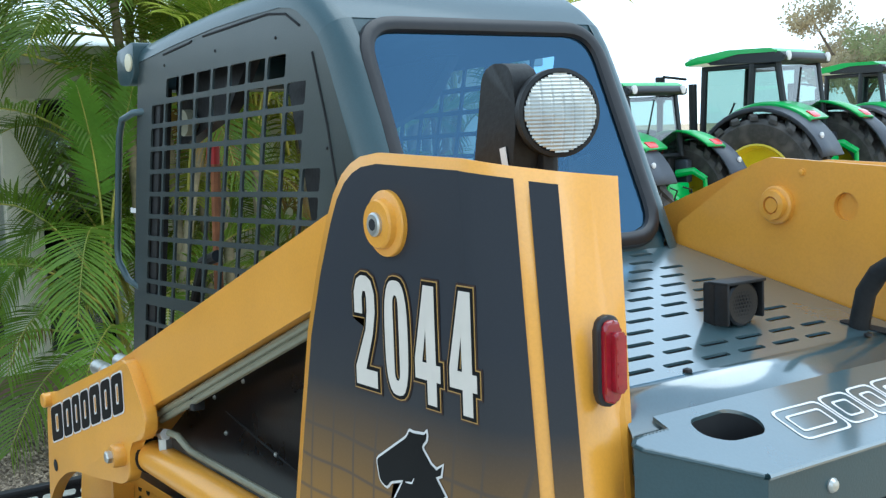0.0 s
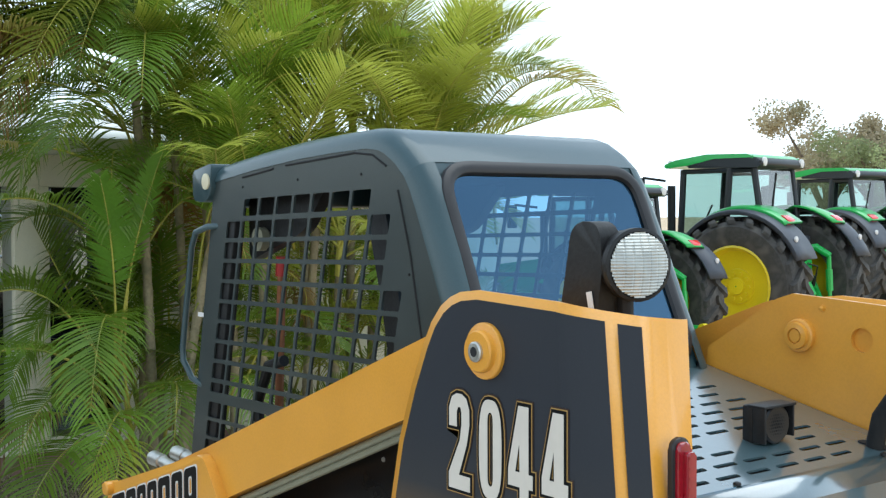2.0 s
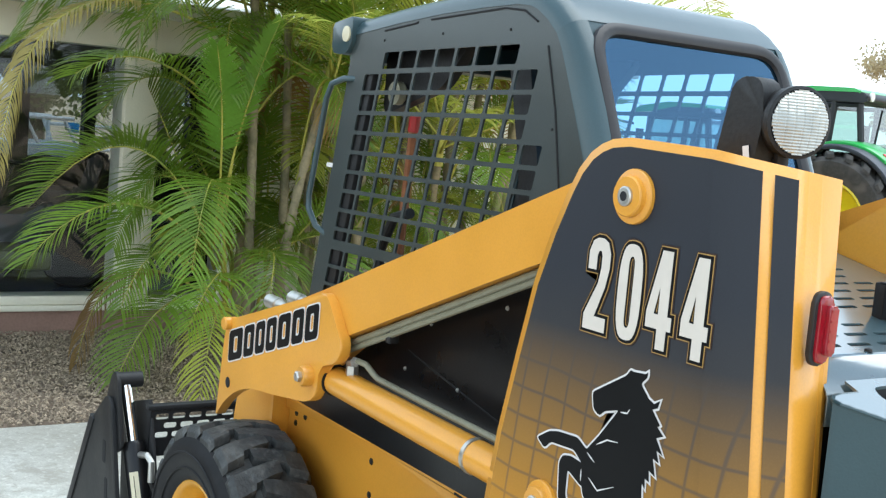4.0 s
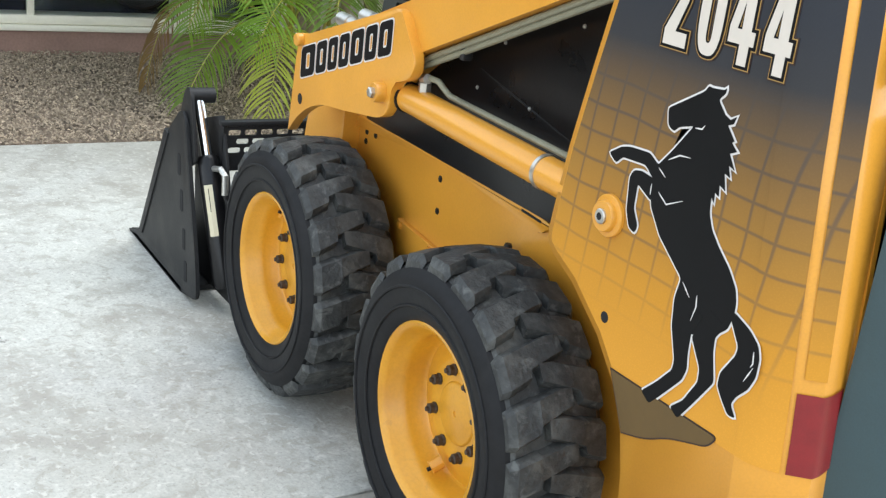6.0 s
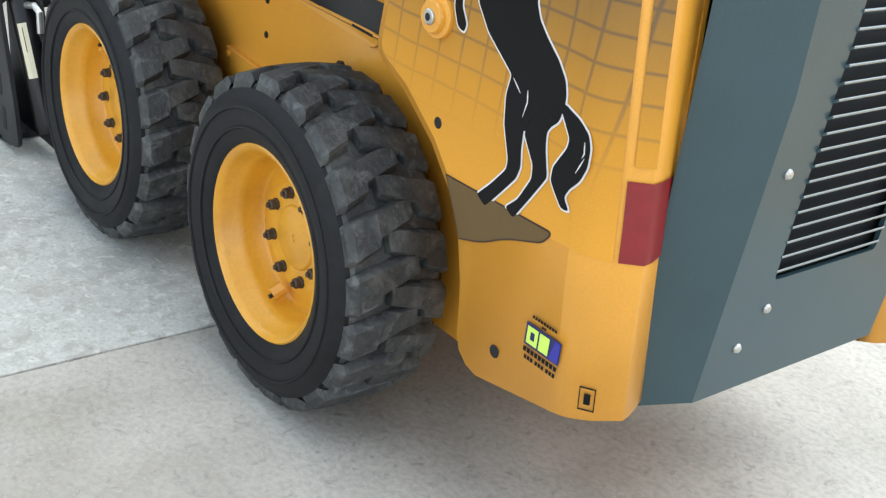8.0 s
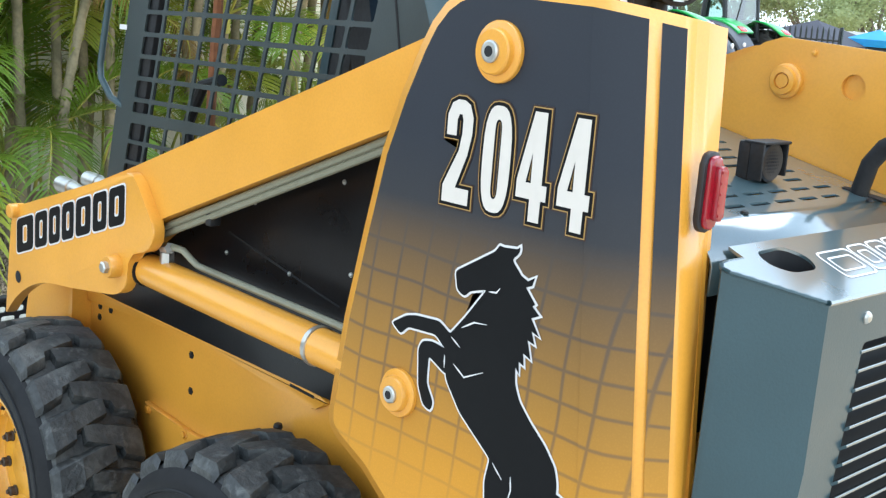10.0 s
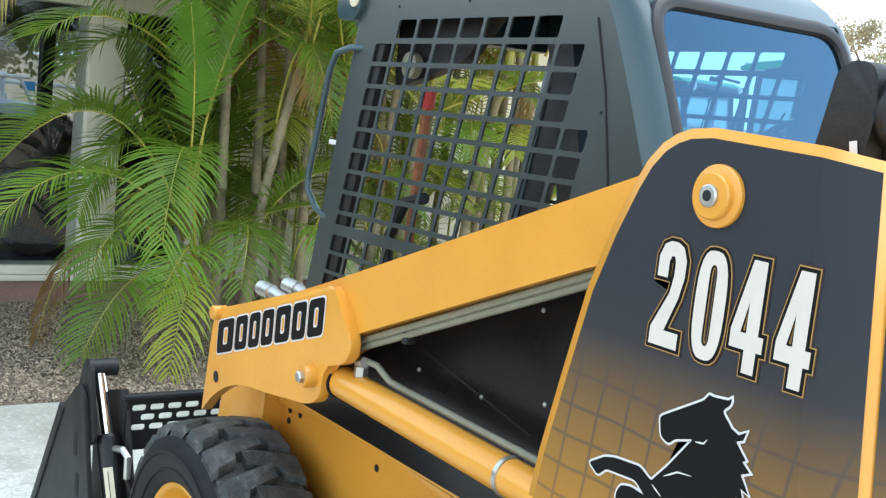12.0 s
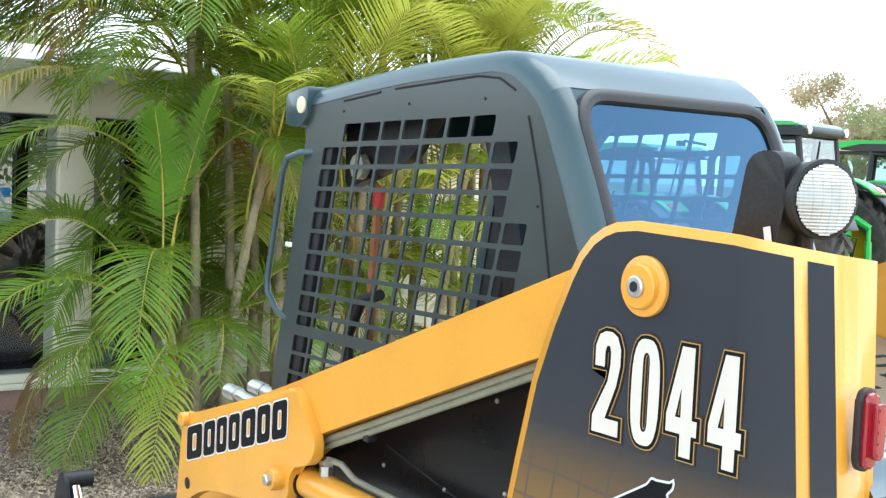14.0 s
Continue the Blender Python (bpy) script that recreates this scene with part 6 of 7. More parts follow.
def palm_clump(x, y, canes, low, seed, bright=0.3):
    """A clumping cane palm: several ringed canes, each with its crown, and fronds from the foot."""
    rnd = random.Random(seed)
    t = thing("cane_palm", "green clumping cane palm with thin ringed stems in mulch", "palm", "palms along the building", at=(x, y, 0))
    t.location = (x, y, -0.03)
    for dx, dy, h, lx, ly in canes:
        b = bmesh.new()
        pts, rs = [], []
        n = int(h / 0.055)
        for i in range(n + 1):
            f = i / n
            pts.append((dx + lx * f * f, dy + ly * f * f, h * f))
            rs.append((0.036 - 0.010 * f) * (1.10 if i % 3 == 0 else 0.97))
        sweep(b, pts, rs, 8)
        part("cane", b, cane, t, smooth=60)
        top = Vector(pts[-1])
        b = bmesh.new()
        sweep(b, [top, top + Vector((lx, ly, h)).normalized() * 0.35], [0.034, 0.016], 8)
        part("crown_shaft", b, rachis_mat, t, "yellow-green crown shaft")
        tip = top + Vector((lx, ly, h)).normalized() * 0.28
        m = rnd.randint(7, 9)
        for k in range(m):
            yaw = 360 * k / m + rnd.uniform(-25, 25)
            rise = rnd.choice((76, 64, 52, 40, 26, 58)) + rnd.uniform(-8, 8)
            which = rnd.choice((3, 4, 4)) if rnd.random() < bright else rnd.choice((0, 1, 2, 2))
            put_frond(t, which, tip - Vector((0, 0, rnd.uniform(0, 0.2))), yaw, rise, rnd.uniform(0.8, 1.08), rnd.uniform(-25, 25))
        if rnd.random() < 0.3:
            put_frond(t, 5, tip - Vector((0, 0, 0.25)), rnd.uniform(0, 360), -20, 0.7)
    for k in range(low):
        yaw = rnd.uniform(-100, 100) if rnd.random() < 0.75 else rnd.uniform(0, 360)
        put_frond(t, rnd.choice((0, 1, 2, 0, 3)), (rnd.uniform(-0.2, 0.2), rnd.uniform(-0.3, 0.3), rnd.uniform(0.15, 0.75)), yaw, rnd.uniform(30, 78), rnd.uniform(0.6, 0.9), rnd.uniform(-20, 20))
    return t


frond_hanging = leafy("frond_browning", (0.30, 0.25, 0.08), (0.16, 0.14, 0.045), (0.5, 0.4, 0.12))


def own_frond(palm, p0, p1, p2, m, seed, leaf_len=0.34, hang=0.45, start=0.22, lift=0.42, leaf_w=0.0125, step=0.021):
    """A frond that bows its own way, from its foot over its crest to its tip."""
    o = new("frond", frond_mesh([p - palm.location for p in arc(p0, p1, p2)], step, leaf_len * 1.08, leaf_w, hang, m, seed, start, lift))
    o.parent = palm
    if m is frond_dry:
        o["label"] = "dry brown hanging frond"
    return o


p1 = palm_clump(-4.85, 1.62, [(0.10, 0.02, 2.6, 0.0, -0.10), (0.33, 0.10, 1.75, 0.05, 0.22), (-0.05, 0.32, 2.3, 0.0, -0.08), (-0.25, 0.1, 2.9, -0.1, 0.1), (0.22, 0.52, 1.9, 0.0, -0.04)], 2, 11, 0.25)
own_frond(p1, (-4.72, 1.50, 0.35), (-4.45, 1.25, 1.86), (-3.98, 0.97, 0.74), frond_green, 21, 0.36, 0.5, 0.45, 0.25)
own_frond(p1, (-4.85, 1.46, 0.65), (-4.80, 0.95, 1.85), (-4.65, 0.28, 1.02), frond_green, 22, 0.34, 0.35, 0.3, 0.75)
own_frond(p1, (-4.72, 1.42, 0.65), (-4.45, 0.72, 1.40), (-4.30, 0.17, 0.74), frond_green, 23, 0.33, 0.5, 0.3, 0.35)
own_frond(p1, (-4.60, 1.36, 0.45), (-4.40, 0.92, 1.10), (-4.20, 0.66, 0.50), frond_green, 24, 0.30, 0.6, 0.35, 0.3)
own_frond(p1, (-4.60, 1.46, 0.32), (-4.25, 0.95, 0.80), (-4.00, 0.60, 0.16), frond_green, 25, 0.32, 0.6, 0.35, 0.3)
own_frond(p1, (-4.60, 1.40, 0.30), (-4.30, 1.44, 1.15), (-4.10, 1.76, 0.58), frond_green, 26, 0.32, 0.6, 0.4, 0.25)
own_frond(p1, (-4.60, 1.42, 0.30), (-4.20, 1.30, 1.00), (-4.00, 0.98, 0.42), frond_green, 27, 0.32, 0.6, 0.4, 0.25)
own_frond(p1, (-4.50, 1.42, 0.28), (-4.10, 1.20, 0.85), (-3.92, 1.04, 0.06), frond_bright, 28, 0.26, 0.7, 0.45, 0.25)
own_frond(p1, (-4.72, 1.46, 0.50), (-4.72, 1.40, 1.50), (-4.50, 1.58, 2.10), frond_green, 29, 0.40, 0.12, 0.4, 0.55)
own_frond(p1, (-4.70, 1.72, 0.45), (-4.50, 1.90, 1.15), (-4.30, 2.20, 1.14), frond_green, 30, 0.32, 0.4, 0.3, 0.5)
own_frond(p1, (-4.62, 1.86, 1.10), (-4.40, 1.86, 2.45), (-4.10, 1.98, 1.42), frond_green, 31, 0.38, 0.5, 0.4, 0.3)
own_frond(p1, (-4.90, 1.48, 0.40), (-4.80, 0.72, 0.95), (-4.72, 0.58, 0.08), frond_dry, 32, 0.24, 1.4, 0.3, 0.1, 0.012)
own_frond(p1, (-4.70, 1.50, 2.00), (-4.45, 0.10, 2.62), (-4.28, 0.00, 1.22), frond_hanging, 33, 0.22, 1.1, 0.3, 0.2, 0.014)
own_frond(p1, (-4.92, 1.48, 0.60), (-4.97, 1.25, 1.25), (-4.92, 0.98, 1.72), frond_green, 34, 0.34, 0.15, 0.4, 0.5)
own_frond(p1, (-4.50, 1.60, 0.42), (-4.20, 1.60, 1.15), (-3.90, 1.40, 0.52), frond_green, 35, 0.30, 0.6, 0.4, 0.25)
own_frond(p1, (-4.45, 1.98, 0.50), (-4.20, 1.96, 1.10), (-4.00, 2.00, 0.56), frond_green, 36, 0.28, 0.6, 0.4, 0.25)
own_frond(p1, (-4.75, 1.50, 1.50), (-4.60, 0.90, 2.10), (-4.40, 0.40, 1.75), frond_green, 37, 0.36, 0.45, 0.25, 0.3)
own_frond(p1, (-4.75, 1.52, 1.70), (-4.60, 1.10, 2.60), (-4.40, 0.75, 2.05), frond_green, 38, 0.36, 0.45, 0.25, 0.3)
for k, (p, q, r) in enumerate((((-4.80, 1.5, 2.3), (-4.6, 0.9, 2.85), (-4.5, 0.25, 2.15)), ((-4.80, 1.5, 2.4), (-4.5, 0.7, 3.1), (-4.3, 0.10, 2.55)), ((-4.85, 1.6, 2.1), (-4.4, 1.2, 2.8), (-4.1, 0.85, 2.15)),
                                ((-5.0, 1.6, 2.6), (-5.1, 1.0, 3.1), (-5.2, 0.35, 2.35)), ((-4.9, 1.6, 1.9), (-4.6, 1.3, 2.5), (-4.35, 1.25, 1.75)), ((-5.1, 1.7, 2.5), (-5.2, 1.3, 2.9), (-5.3, 0.75, 2.1)),
                                ((-4.8, 1.6, 2.5), (-4.4, 1.5, 3.2), (-4.05, 1.30, 2.45)), ((-5.2, 1.8, 2.3), (-5.3, 1.0, 2.5), (-5.3, 0.2, 1.85)), ((-4.85, 1.6, 1.5), (-4.7, 1.9, 2.2), (-4.4, 2.2, 1.75)),
                                ((-4.9, 1.5, 2.7), (-4.8, 0.4, 3.0), (-4.7, -0.35, 2.45)), ((-4.9, 1.9, 2.0), (-4.6, 1.8, 2.75), (-4.2, 1.75, 2.05)), ((-5.1, 1.6, 1.4), (-5.0, 1.1, 2.1), (-4.9, 0.7, 1.55)),
                                ((-5.3, 2.0, 1.6), (-5.1, 2.1, 2.4), (-4.7, 2.3, 1.7)), ((-5.1, 1.5, 1.0), (-5.1, 1.0, 1.6), (-5.2, 0.6, 1.2)), ((-5.2, 2.1, 0.9), (-5.0, 2.2, 1.7), (-4.6, 2.3, 1.1)))):
    own_frond(p1, p, q, r, frond_yellow if k in (1, 9) else frond_green, 60 + k, 0.36, 0.5, 0.2, 0.35)
for k in range(14):
    a = k * 2.399
    tip = (-4.75 + 0.5 * math.cos(a), 0.75 + 0.85 * math.sin(a), 2.55 + 0.07 * (k % 7))
    own_frond(p1, (-4.95, 1.65, 2.85), (0.5 * (tip[0] - 4.95), 0.5 * (tip[1] + 1.65), 3.45 + 0.05 * (k % 4)), tip, frond_bright if k % 5 == 0 else frond_green, 120 + k, 0.38, 0.5, 0.15, 0.35)
for k in range(9):
    y, z = 1.05 + 0.13 * k, 0.25 + 0.22 * (k % 4)
    own_frond(p1, (-5.15, 1.75, 0.2 + 0.1 * (k % 3)), (-5.1 + 0.05 * (k % 3), y, z + 1.15), (-4.85 - 0.08 * (k % 4), y - 0.25, z + 0.5), frond_green, 140 + k, 0.34, 0.5, 0.3, 0.35)
for k in range(12):
    tip = (-4.75 - 0.05 * (k % 3), -0.45 + 0.13 * k, 1.95 + 0.11 * (k % 5))
    own_frond(p1, (-4.98, 1.62, 2.75), (-4.90, 0.55 + 0.06 * k, 3.30 + 0.06 * (k % 4)), tip, frond_yellow if k % 6 == 2 else frond_green, 170 + k, 0.36, 0.6, 0.2, 0.3)
own_frond(p1, (-4.66, 1.36, 0.80), (-4.50, 1.34, 1.50), (-4.20, 1.12, 1.98), frond_young, 200, 0.17, 0.10, 0.45, 0.15, 0.020, 0.017)
own_frond(p1, (-4.66, 1.38, 0.80), (-4.48, 1.36, 1.55), (-4.18, 1.48, 2.15), frond_young, 201, 0.14, 0.10, 0.5, 0.15, 0.020, 0.017)
for k in range(26):
    y, z = 1.50 + 0.11 * k, 0.30 + 0.30 * (k % 6)
    own_frond(p1, (-5.45, y + 0.15 * (-1) ** k, 0.15 + 0.25 * (k % 4)), (-5.42 + 0.06 * (k % 3), y, z + 1.0), (-5.25 - 0.06 * (k % 4), y - 0.15 + 0.22 * (k % 3), z + 0.35), frond_dry if k % 9 == 4 else frond_bright if k % 3 == 0 else frond_green, 210 + k, 0.36, 0.6, 0.25, 0.35)
for k in range(7):
    own_frond(p1, (-4.90, 1.55, 2.75), (-4.75, 0.95 - 0.12 * k, 3.05), (-4.62 - 0.05 * (k % 3), 0.72 - 0.16 * k, 2.28 + 0.09 * (k % 4)), frond_dry, 250 + k, 0.34, 0.9, 0.2, 0.2)
p2 = palm_clump(-5.0, 2.5, [(0, 0, 2.2, 0.05, 0.1), (0.2, 0.25, 2.6, 0.1, 0.15), (-0.1, -0.3, 1.9, 0.15, -0.1), (0.25, -0.10, 1.5, 0.2, -0.1)], 5, 12, 0.55)
own_frond(p2, (-4.40, 1.92, 1.50), (-4.30, 1.98, 2.70), (-4.10, 2.36, 2.64), frond_green, 39, 0.36, 0.3, 0.25, 0.45)
own_frond(p2, (-4.40, 2.47, 1.95), (-4.30, 2.60, 3.05), (-4.10, 3.08, 2.62), frond_bright, 40, 0.36, 0.4, 0.25, 0.45)
own_frond(p2, (-4.50, 2.30, 1.85), (-4.40, 2.20, 2.95), (-4.20, 1.75, 2.90), frond_bright, 41, 0.36, 0.3, 0.25, 0.45)
p3 = palm_clump(-4.95, 3.2, [(0, 0, 2.3, 0.05, 0.0), (0.25, 0.2, 1.9, 0.2, 0.1), (-0.15, -0.25, 2.7, 0.0, -0.1), (0.1, -0.2, 1.4, 0.25, -0.1)], 5, 13, 0.8)
own_frond(p3, (-4.50, 3.14, 1.95), (-4.40, 3.45, 3.10), (-4.20, 4.00, 2.74), frond_bright, 42, 0.36, 0.45, 0.25, 0.45)
p4 = palm_clump(-5.0, 3.85, [(0, 0, 2.2, 0.1, 0.0), (0.2, -0.25, 1.8, 0.2, -0.1), (-0.2, 0.2, 2.5, -0.05, 0.0), (0.28, -0.05, 2.0, 0.0, -0.03)], 5, 14, 0.85)
own_frond(p4, (-4.60, 3.90, 2.05), (-4.50, 4.50, 3.20), (-4.30, 5.15, 2.60), frond_yellow, 43, 0.34, 0.6, 0.25, 0.4)
own_frond(p4, (-4.70, 3.98, 2.00), (-4.60, 4.20, 3.05), (-4.50, 5.00, 2.84), frond_bright, 44, 0.36, 0.45, 0.25, 0.45)
palm_clump(-5.2, 4.3, [(0, 0, 1.9, 0.0, 0.0), (0.15, -0.2, 2.2, 0.0, 0.0)], 4, 15, 0.85)
palm_clump(-5.5, 2.0, [(0, 0, 3.1, 0.0, 0.0), (0.05, 0.4, 2.6, 0.0, 0.2)], 2, 17, 0.25)
palm_clump(-5.5, 3.4, [(0, 0, 2.9, 0.0, 0.0), (0.05, 0.3, 2.3, 0.0, 0.1)], 3, 18, 0.6)

for k in range(16):
    f = k / 15
    x, y, z = -4.75 - 0.3 * (k % 3), 2.2 + 2.2 * f, 0.5 + 0.35 * (k % 4)
    own_frond(p3, (x, y, z), (x + 0.15, y + 0.25 * (-1) ** k, z + 1.0), (x + 0.55, y + 0.45 * (-1) ** k, z + 0.45), frond_bright if k % 3 else frond_green, 90 + k, 0.34, 0.5, 0.25, 0.35)

# bark chips on the bed
rnd = random.Random(4)
verts, faces = [], []
for _ in range(44000):
    x, y = rnd.uniform(-5.98, -3.74), rnd.uniform(-2.2, 3.2)
    a, l, w, tilt = rnd.uniform(0, 6.28), rnd.uniform(0.004, 0.012), rnd.uniform(0.002, 0.006), rnd.uniform(-0.5, 0.5)
    z = rnd.uniform(-0.008, 0.016)
    c, s = math.cos(a), math.sin(a)
    n = len(verts)
    for u, v, h in ((-l, -w, -tilt * l), (l, -w, tilt * l), (l, w, tilt * l), (-l, w, -tilt * l), (0, 0, 0.008)):
        verts.append((x + c * u - s * v, y + s * u + c * v, z + h))
    faces += [(n, n + 1, n + 4), (n + 1, n + 2, n + 4), (n + 2, n + 3, n + 4), (n + 3, n, n + 4)]
me = bpy.data.meshes.new("bark_chips")
me.from_pydata(verts, [], faces)
t = mulch_chip.node_tree
geo = t.nodes.new("ShaderNodeNewGeometry")
hue = t.nodes.new("ShaderNodeHueSaturation")
rg = t.nodes.new("ShaderNodeMapRange")
rg.inputs["To Min"].default_value, rg.inputs["To Max"].default_value = 0.55, 1.1
link(t, geo.outputs["Random Per Island"], rg.inputs["Value"])
link(t, rg.outputs[0], hue.inputs["Value"])
bs = t.nodes["Principled BSDF"]
link(t, bs.inputs["Base Color"].links[0].from_socket, hue.inputs["Color"])
link(t, hue.outputs[0], bs.inputs["Base Color"])
me.materials.append(mulch_chip)
tagged(new("bark_chips", me), "loose brown and grey bark chips on the bed", "mulch", kind="stuff")


# ---- tractors in the yard ----
def big_tyre(r, w, lugs, rim_r):
    """Tyre and tread of a tractor wheel, axle along y, centred."""
    b = bmesh.new()
    lathe(b, [(rim_r, -w * 0.40), (rim_r * 1.1, -w * 0.47), (r * 0.86, -w * 0.50), (r * 0.93, -w * 0.42), (r * 0.94, 0), (r * 0.93, w * 0.42), (r * 0.86, w * 0.50), (rim_r * 1.1, w * 0.47), (rim_r, w * 0.40)], (0, 0, 0), "y", 40, caps=False)
    return b


def big_tread(r, w, lugs):
    b = bmesh.new()
    for side in (-1, 1):
        for k in range(lugs):
            a0 = 2 * math.pi * (k + (0.5 if side > 0 else 0)) / lugs
            rings = []
            for y, lag, rr in ((0.50, 0.0, 0.955), (0.44, 0.04, 1.0), (0.0, 0.30 * 16 / lugs, 1.0)):
                h = 0.055 * 20 / lugs
                rings.append([b.verts.new((q * r * math.cos(a0 + lag + e), side * y * w, q * r * math.sin(a0 + lag + e))) for q, e in ((0.90, h * 1.3), (rr, h), (rr, -h), (0.90, -h * 1.3))])
            for p, q in zip(rings, rings[1:]):
                for i in range(3):
                    b.faces.new((p[i], p[i + 1], q[i + 1], q[i]))
            b.faces.new(rings[0])
            b.faces.new(rings[-1])
    return b


def big_rim(rim_r, w, sgn):
    b = bmesh.new()
    s = sgn * w
    lathe(b, [(rim_r * 1.02, s * 0.42), (rim_r * 0.97, s * 0.44), (rim_r * 0.93, s * 0.38), (rim_r * 0.88, s * 0.20), (rim_r * 0.60, s * 0.12), (rim_r * 0.44, s * 0.13), (rim_r * 0.43, s * 0.19), (rim_r * 0.22, s * 0.19), (rim_r * 0.20, s * 0.27), (0.01, s * 0.27)], (0, 0, 0), "y", 36, caps=False)
    for k in range(10):
        a = 2 * math.pi * k / 10
        lathe(b, [(rim_r * 0.05, s * 0.18), (rim_r * 0.05, s * 0.25), (0.001, s * 0.25)], (rim_r * 0.32 * math.cos(a), 0, rim_r * 0.32 * math.sin(a)), "y", 6)
    return b


bright_red = mat("bright_red_lens", (0.75, 0.03, 0.02), 0.15, scale=20, vary=0.1, coat=0.6)


def tractor(label, m, k=1.0, group="tractors in the yard"):
    """A cab tractor that heads to -x, its rear axle over the origin."""
    t = thing("tractor", label, "tractor", group)
    R, WID = 0.95, 0.52
    for sy in (-1, 1):
        for x, r, w, rr, lugs in ((0, R, WID, 0.55, 20), (-2.55, 0.66, 0.42, 0.36, 18)):
            wheel_o = sub("wheel", t)
            ty = part("tyre", big_tyre(r, w, lugs, rr), tractor_tyre, wheel_o, "black lugged tractor tyre")
            tagged(part("tread", big_tread(r, w, lugs), tractor_tyre, wheel_o), kind="stuff")
            part("rim", big_rim(rr, w, sy), tractor_yellow, wheel_o, "bright yellow rim", smooth=45)
            wheel_o.location = (x, sy * 0.88, r)
    b = bmesh.new()
    prism(b, rounded([(-3.3, 0.75), (-1.0, 0.75), (-1.0, 1.62), (-1.6, 1.60), (-3.1, 1.42), (-3.35, 1.25)], 0.12), -0.38, 0.38, 0.06)
    part("bonnet", b, tractor_green, t)
    b = bmesh.new()
    box(b, -2.9, 0.35, -0.3, 0.3, 0.45, 0.85, 0.04)
    lathe(b, [(0.16, -0.9), (0.16, 0.9)], (0, 0, R), "y", 16)
    part("gearbox", b, tractor_green, t)
    cabin = sub("cab", t)
    cabin.scale = (0.92, 0.90, 1.03)
    posts = (((-1.28, -0.62, 1.25), (-1.20, -0.64, 2.50)), ((-0.42, -0.70, 1.55), (-0.36, -0.68, 2.50)), ((0.14, -0.58, 1.62), (0.00, -0.60, 2.50)))
    for p, q in posts:
        for s in (1, -1):
            b = bmesh.new()
            sweep(b, [(p[0], s * p[1], p[2]), (q[0], s * q[1], q[2])], 0.052, 8)
            part("post", b, fence_black, cabin)
    b = bmesh.new()
    prism(b, rounded([(-1.10, 2.52), (0.12, 2.50), (0.20, 2.55), (0.14, 2.63), (-0.30, 2.67), (-0.80, 2.65), (-1.12, 2.58)], 0.04), -0.72, 0.72, 0.045)
    part("roof_lining", b, fence_black, cabin)
    b = bmesh.new()
    prism(b, rounded([(-1.50, 2.52), (-1.10, 2.55), (-0.60, 2.635), (0.08, 2.635), (-0.05, 2.69), (-0.75, 2.70), (-1.30, 2.635), (-1.52, 2.57)], 0.03), -0.735, 0.735, 0.03)
    part("roof", b, tractor_green, cabin, "green roof panel")
    panes = (((-1.26, -0.66, 1.30), (-0.44, -0.70, 1.55), (-0.38, -0.69, 2.48), (-1.20, -0.66, 2.48)), ((-0.40, -0.69, 1.60), (0.12, -0.60, 1.65), (0.0, -0.62, 2.48), (-0.36, -0.68, 2.48)))
    for pn in panes:
        for s in (1, -1):
            b = bmesh.new()
            b.faces.new([b.verts.new((x, s * y, z)) for x, y, z in pn])
            o = part("side_window", b, tractor_glass, cabin, smooth=0)
            o.visible_shadow = False
    for pn in (((0.15, -0.56, 1.66), (0.15, 0.56, 1.66), (0.02, 0.58, 2.48), (0.02, -0.58, 2.48)), ((-1.28, -0.6, 1.35), (-1.28, 0.6, 1.35), (-1.21, 0.62, 2.48), (-1.21, -0.62, 2.48))):
        b = bmesh.new()
        b.faces.new([b.verts.new(v) for v in pn])
        o = part("window", b, tractor_glass, cabin, smooth=0)
        o.visible_shadow = False
    b = bmesh.new()
    box(b, -1.25, 0.10, -0.6, 0.6, 1.15, 1.25, 0.02)
    box(b, -0.55, -0.10, -0.28, 0.28, 1.25, 1.55, 0.06)
    box(b, -0.20, -0.08, -0.26, 0.26, 1.50, 2.02, 0.05)
    box(b, -1.15, -0.95, -0.2, 0.2, 1.25, 1.72, 0.05)
    part("seat_and_console", b, black_flat, cabin)
    b = bmesh.new()
    sweep(b, [(-1.02, 0, 1.45), (-0.86, 0, 1.78)], 0.03, 8)
    lathe(b, [(0.17, 0), (0.19, 0.015), (0.17, 0.03), (0.15, 0.015)], (-0.86, 0, 1.78), "z", 18, close=True)
    part("steering_wheel", b, black_flat, cabin)
    for y in (-0.55, 0.32):
        b = bmesh.new()
        box(b, -0.30, 0.08, y, y + 0.23, 1.25, 1.72, 0.04)
        part("side_console", b, black_flat, cabin)
    for s in (1, -1):
        for bar in (((-1.24, 0.67, 1.62), (-0.95, 0.69, 1.56), (-0.48, 0.71, 1.74)), ((-0.90, 0.69, 1.40), (-0.80, 0.69, 1.75), (-0.66, 0.69, 2.0))):
            b = bmesh.new()
            sweep(b, [(x, s * y, z) for x, y, z in bar], 0.015, 6)
            part("door_rail", b, black_flat, cabin)
    b = bmesh.new()
    sweep(b, [(0.03, 0.05, 2.44), (0.11, -0.22, 1.95)], 0.012, 6)
    part("wiper", b, black_flat, cabin)
    for s in (1, -1):
        for bar in (((-1.26, 0.66, 1.30), (-0.42, 0.71, 1.55), (0.13, 0.60, 1.64)), ((-1.20, 0.66, 2.47), (-0.36, 0.69, 2.47), (0.0, 0.61, 2.47))):
            b = bmesh.new()
            sweep(b, [(x, s * y, z) for x, y, z in bar], 0.035, 6)
            part("window_frame", b, fence_black, cabin)
    b = bmesh.new()
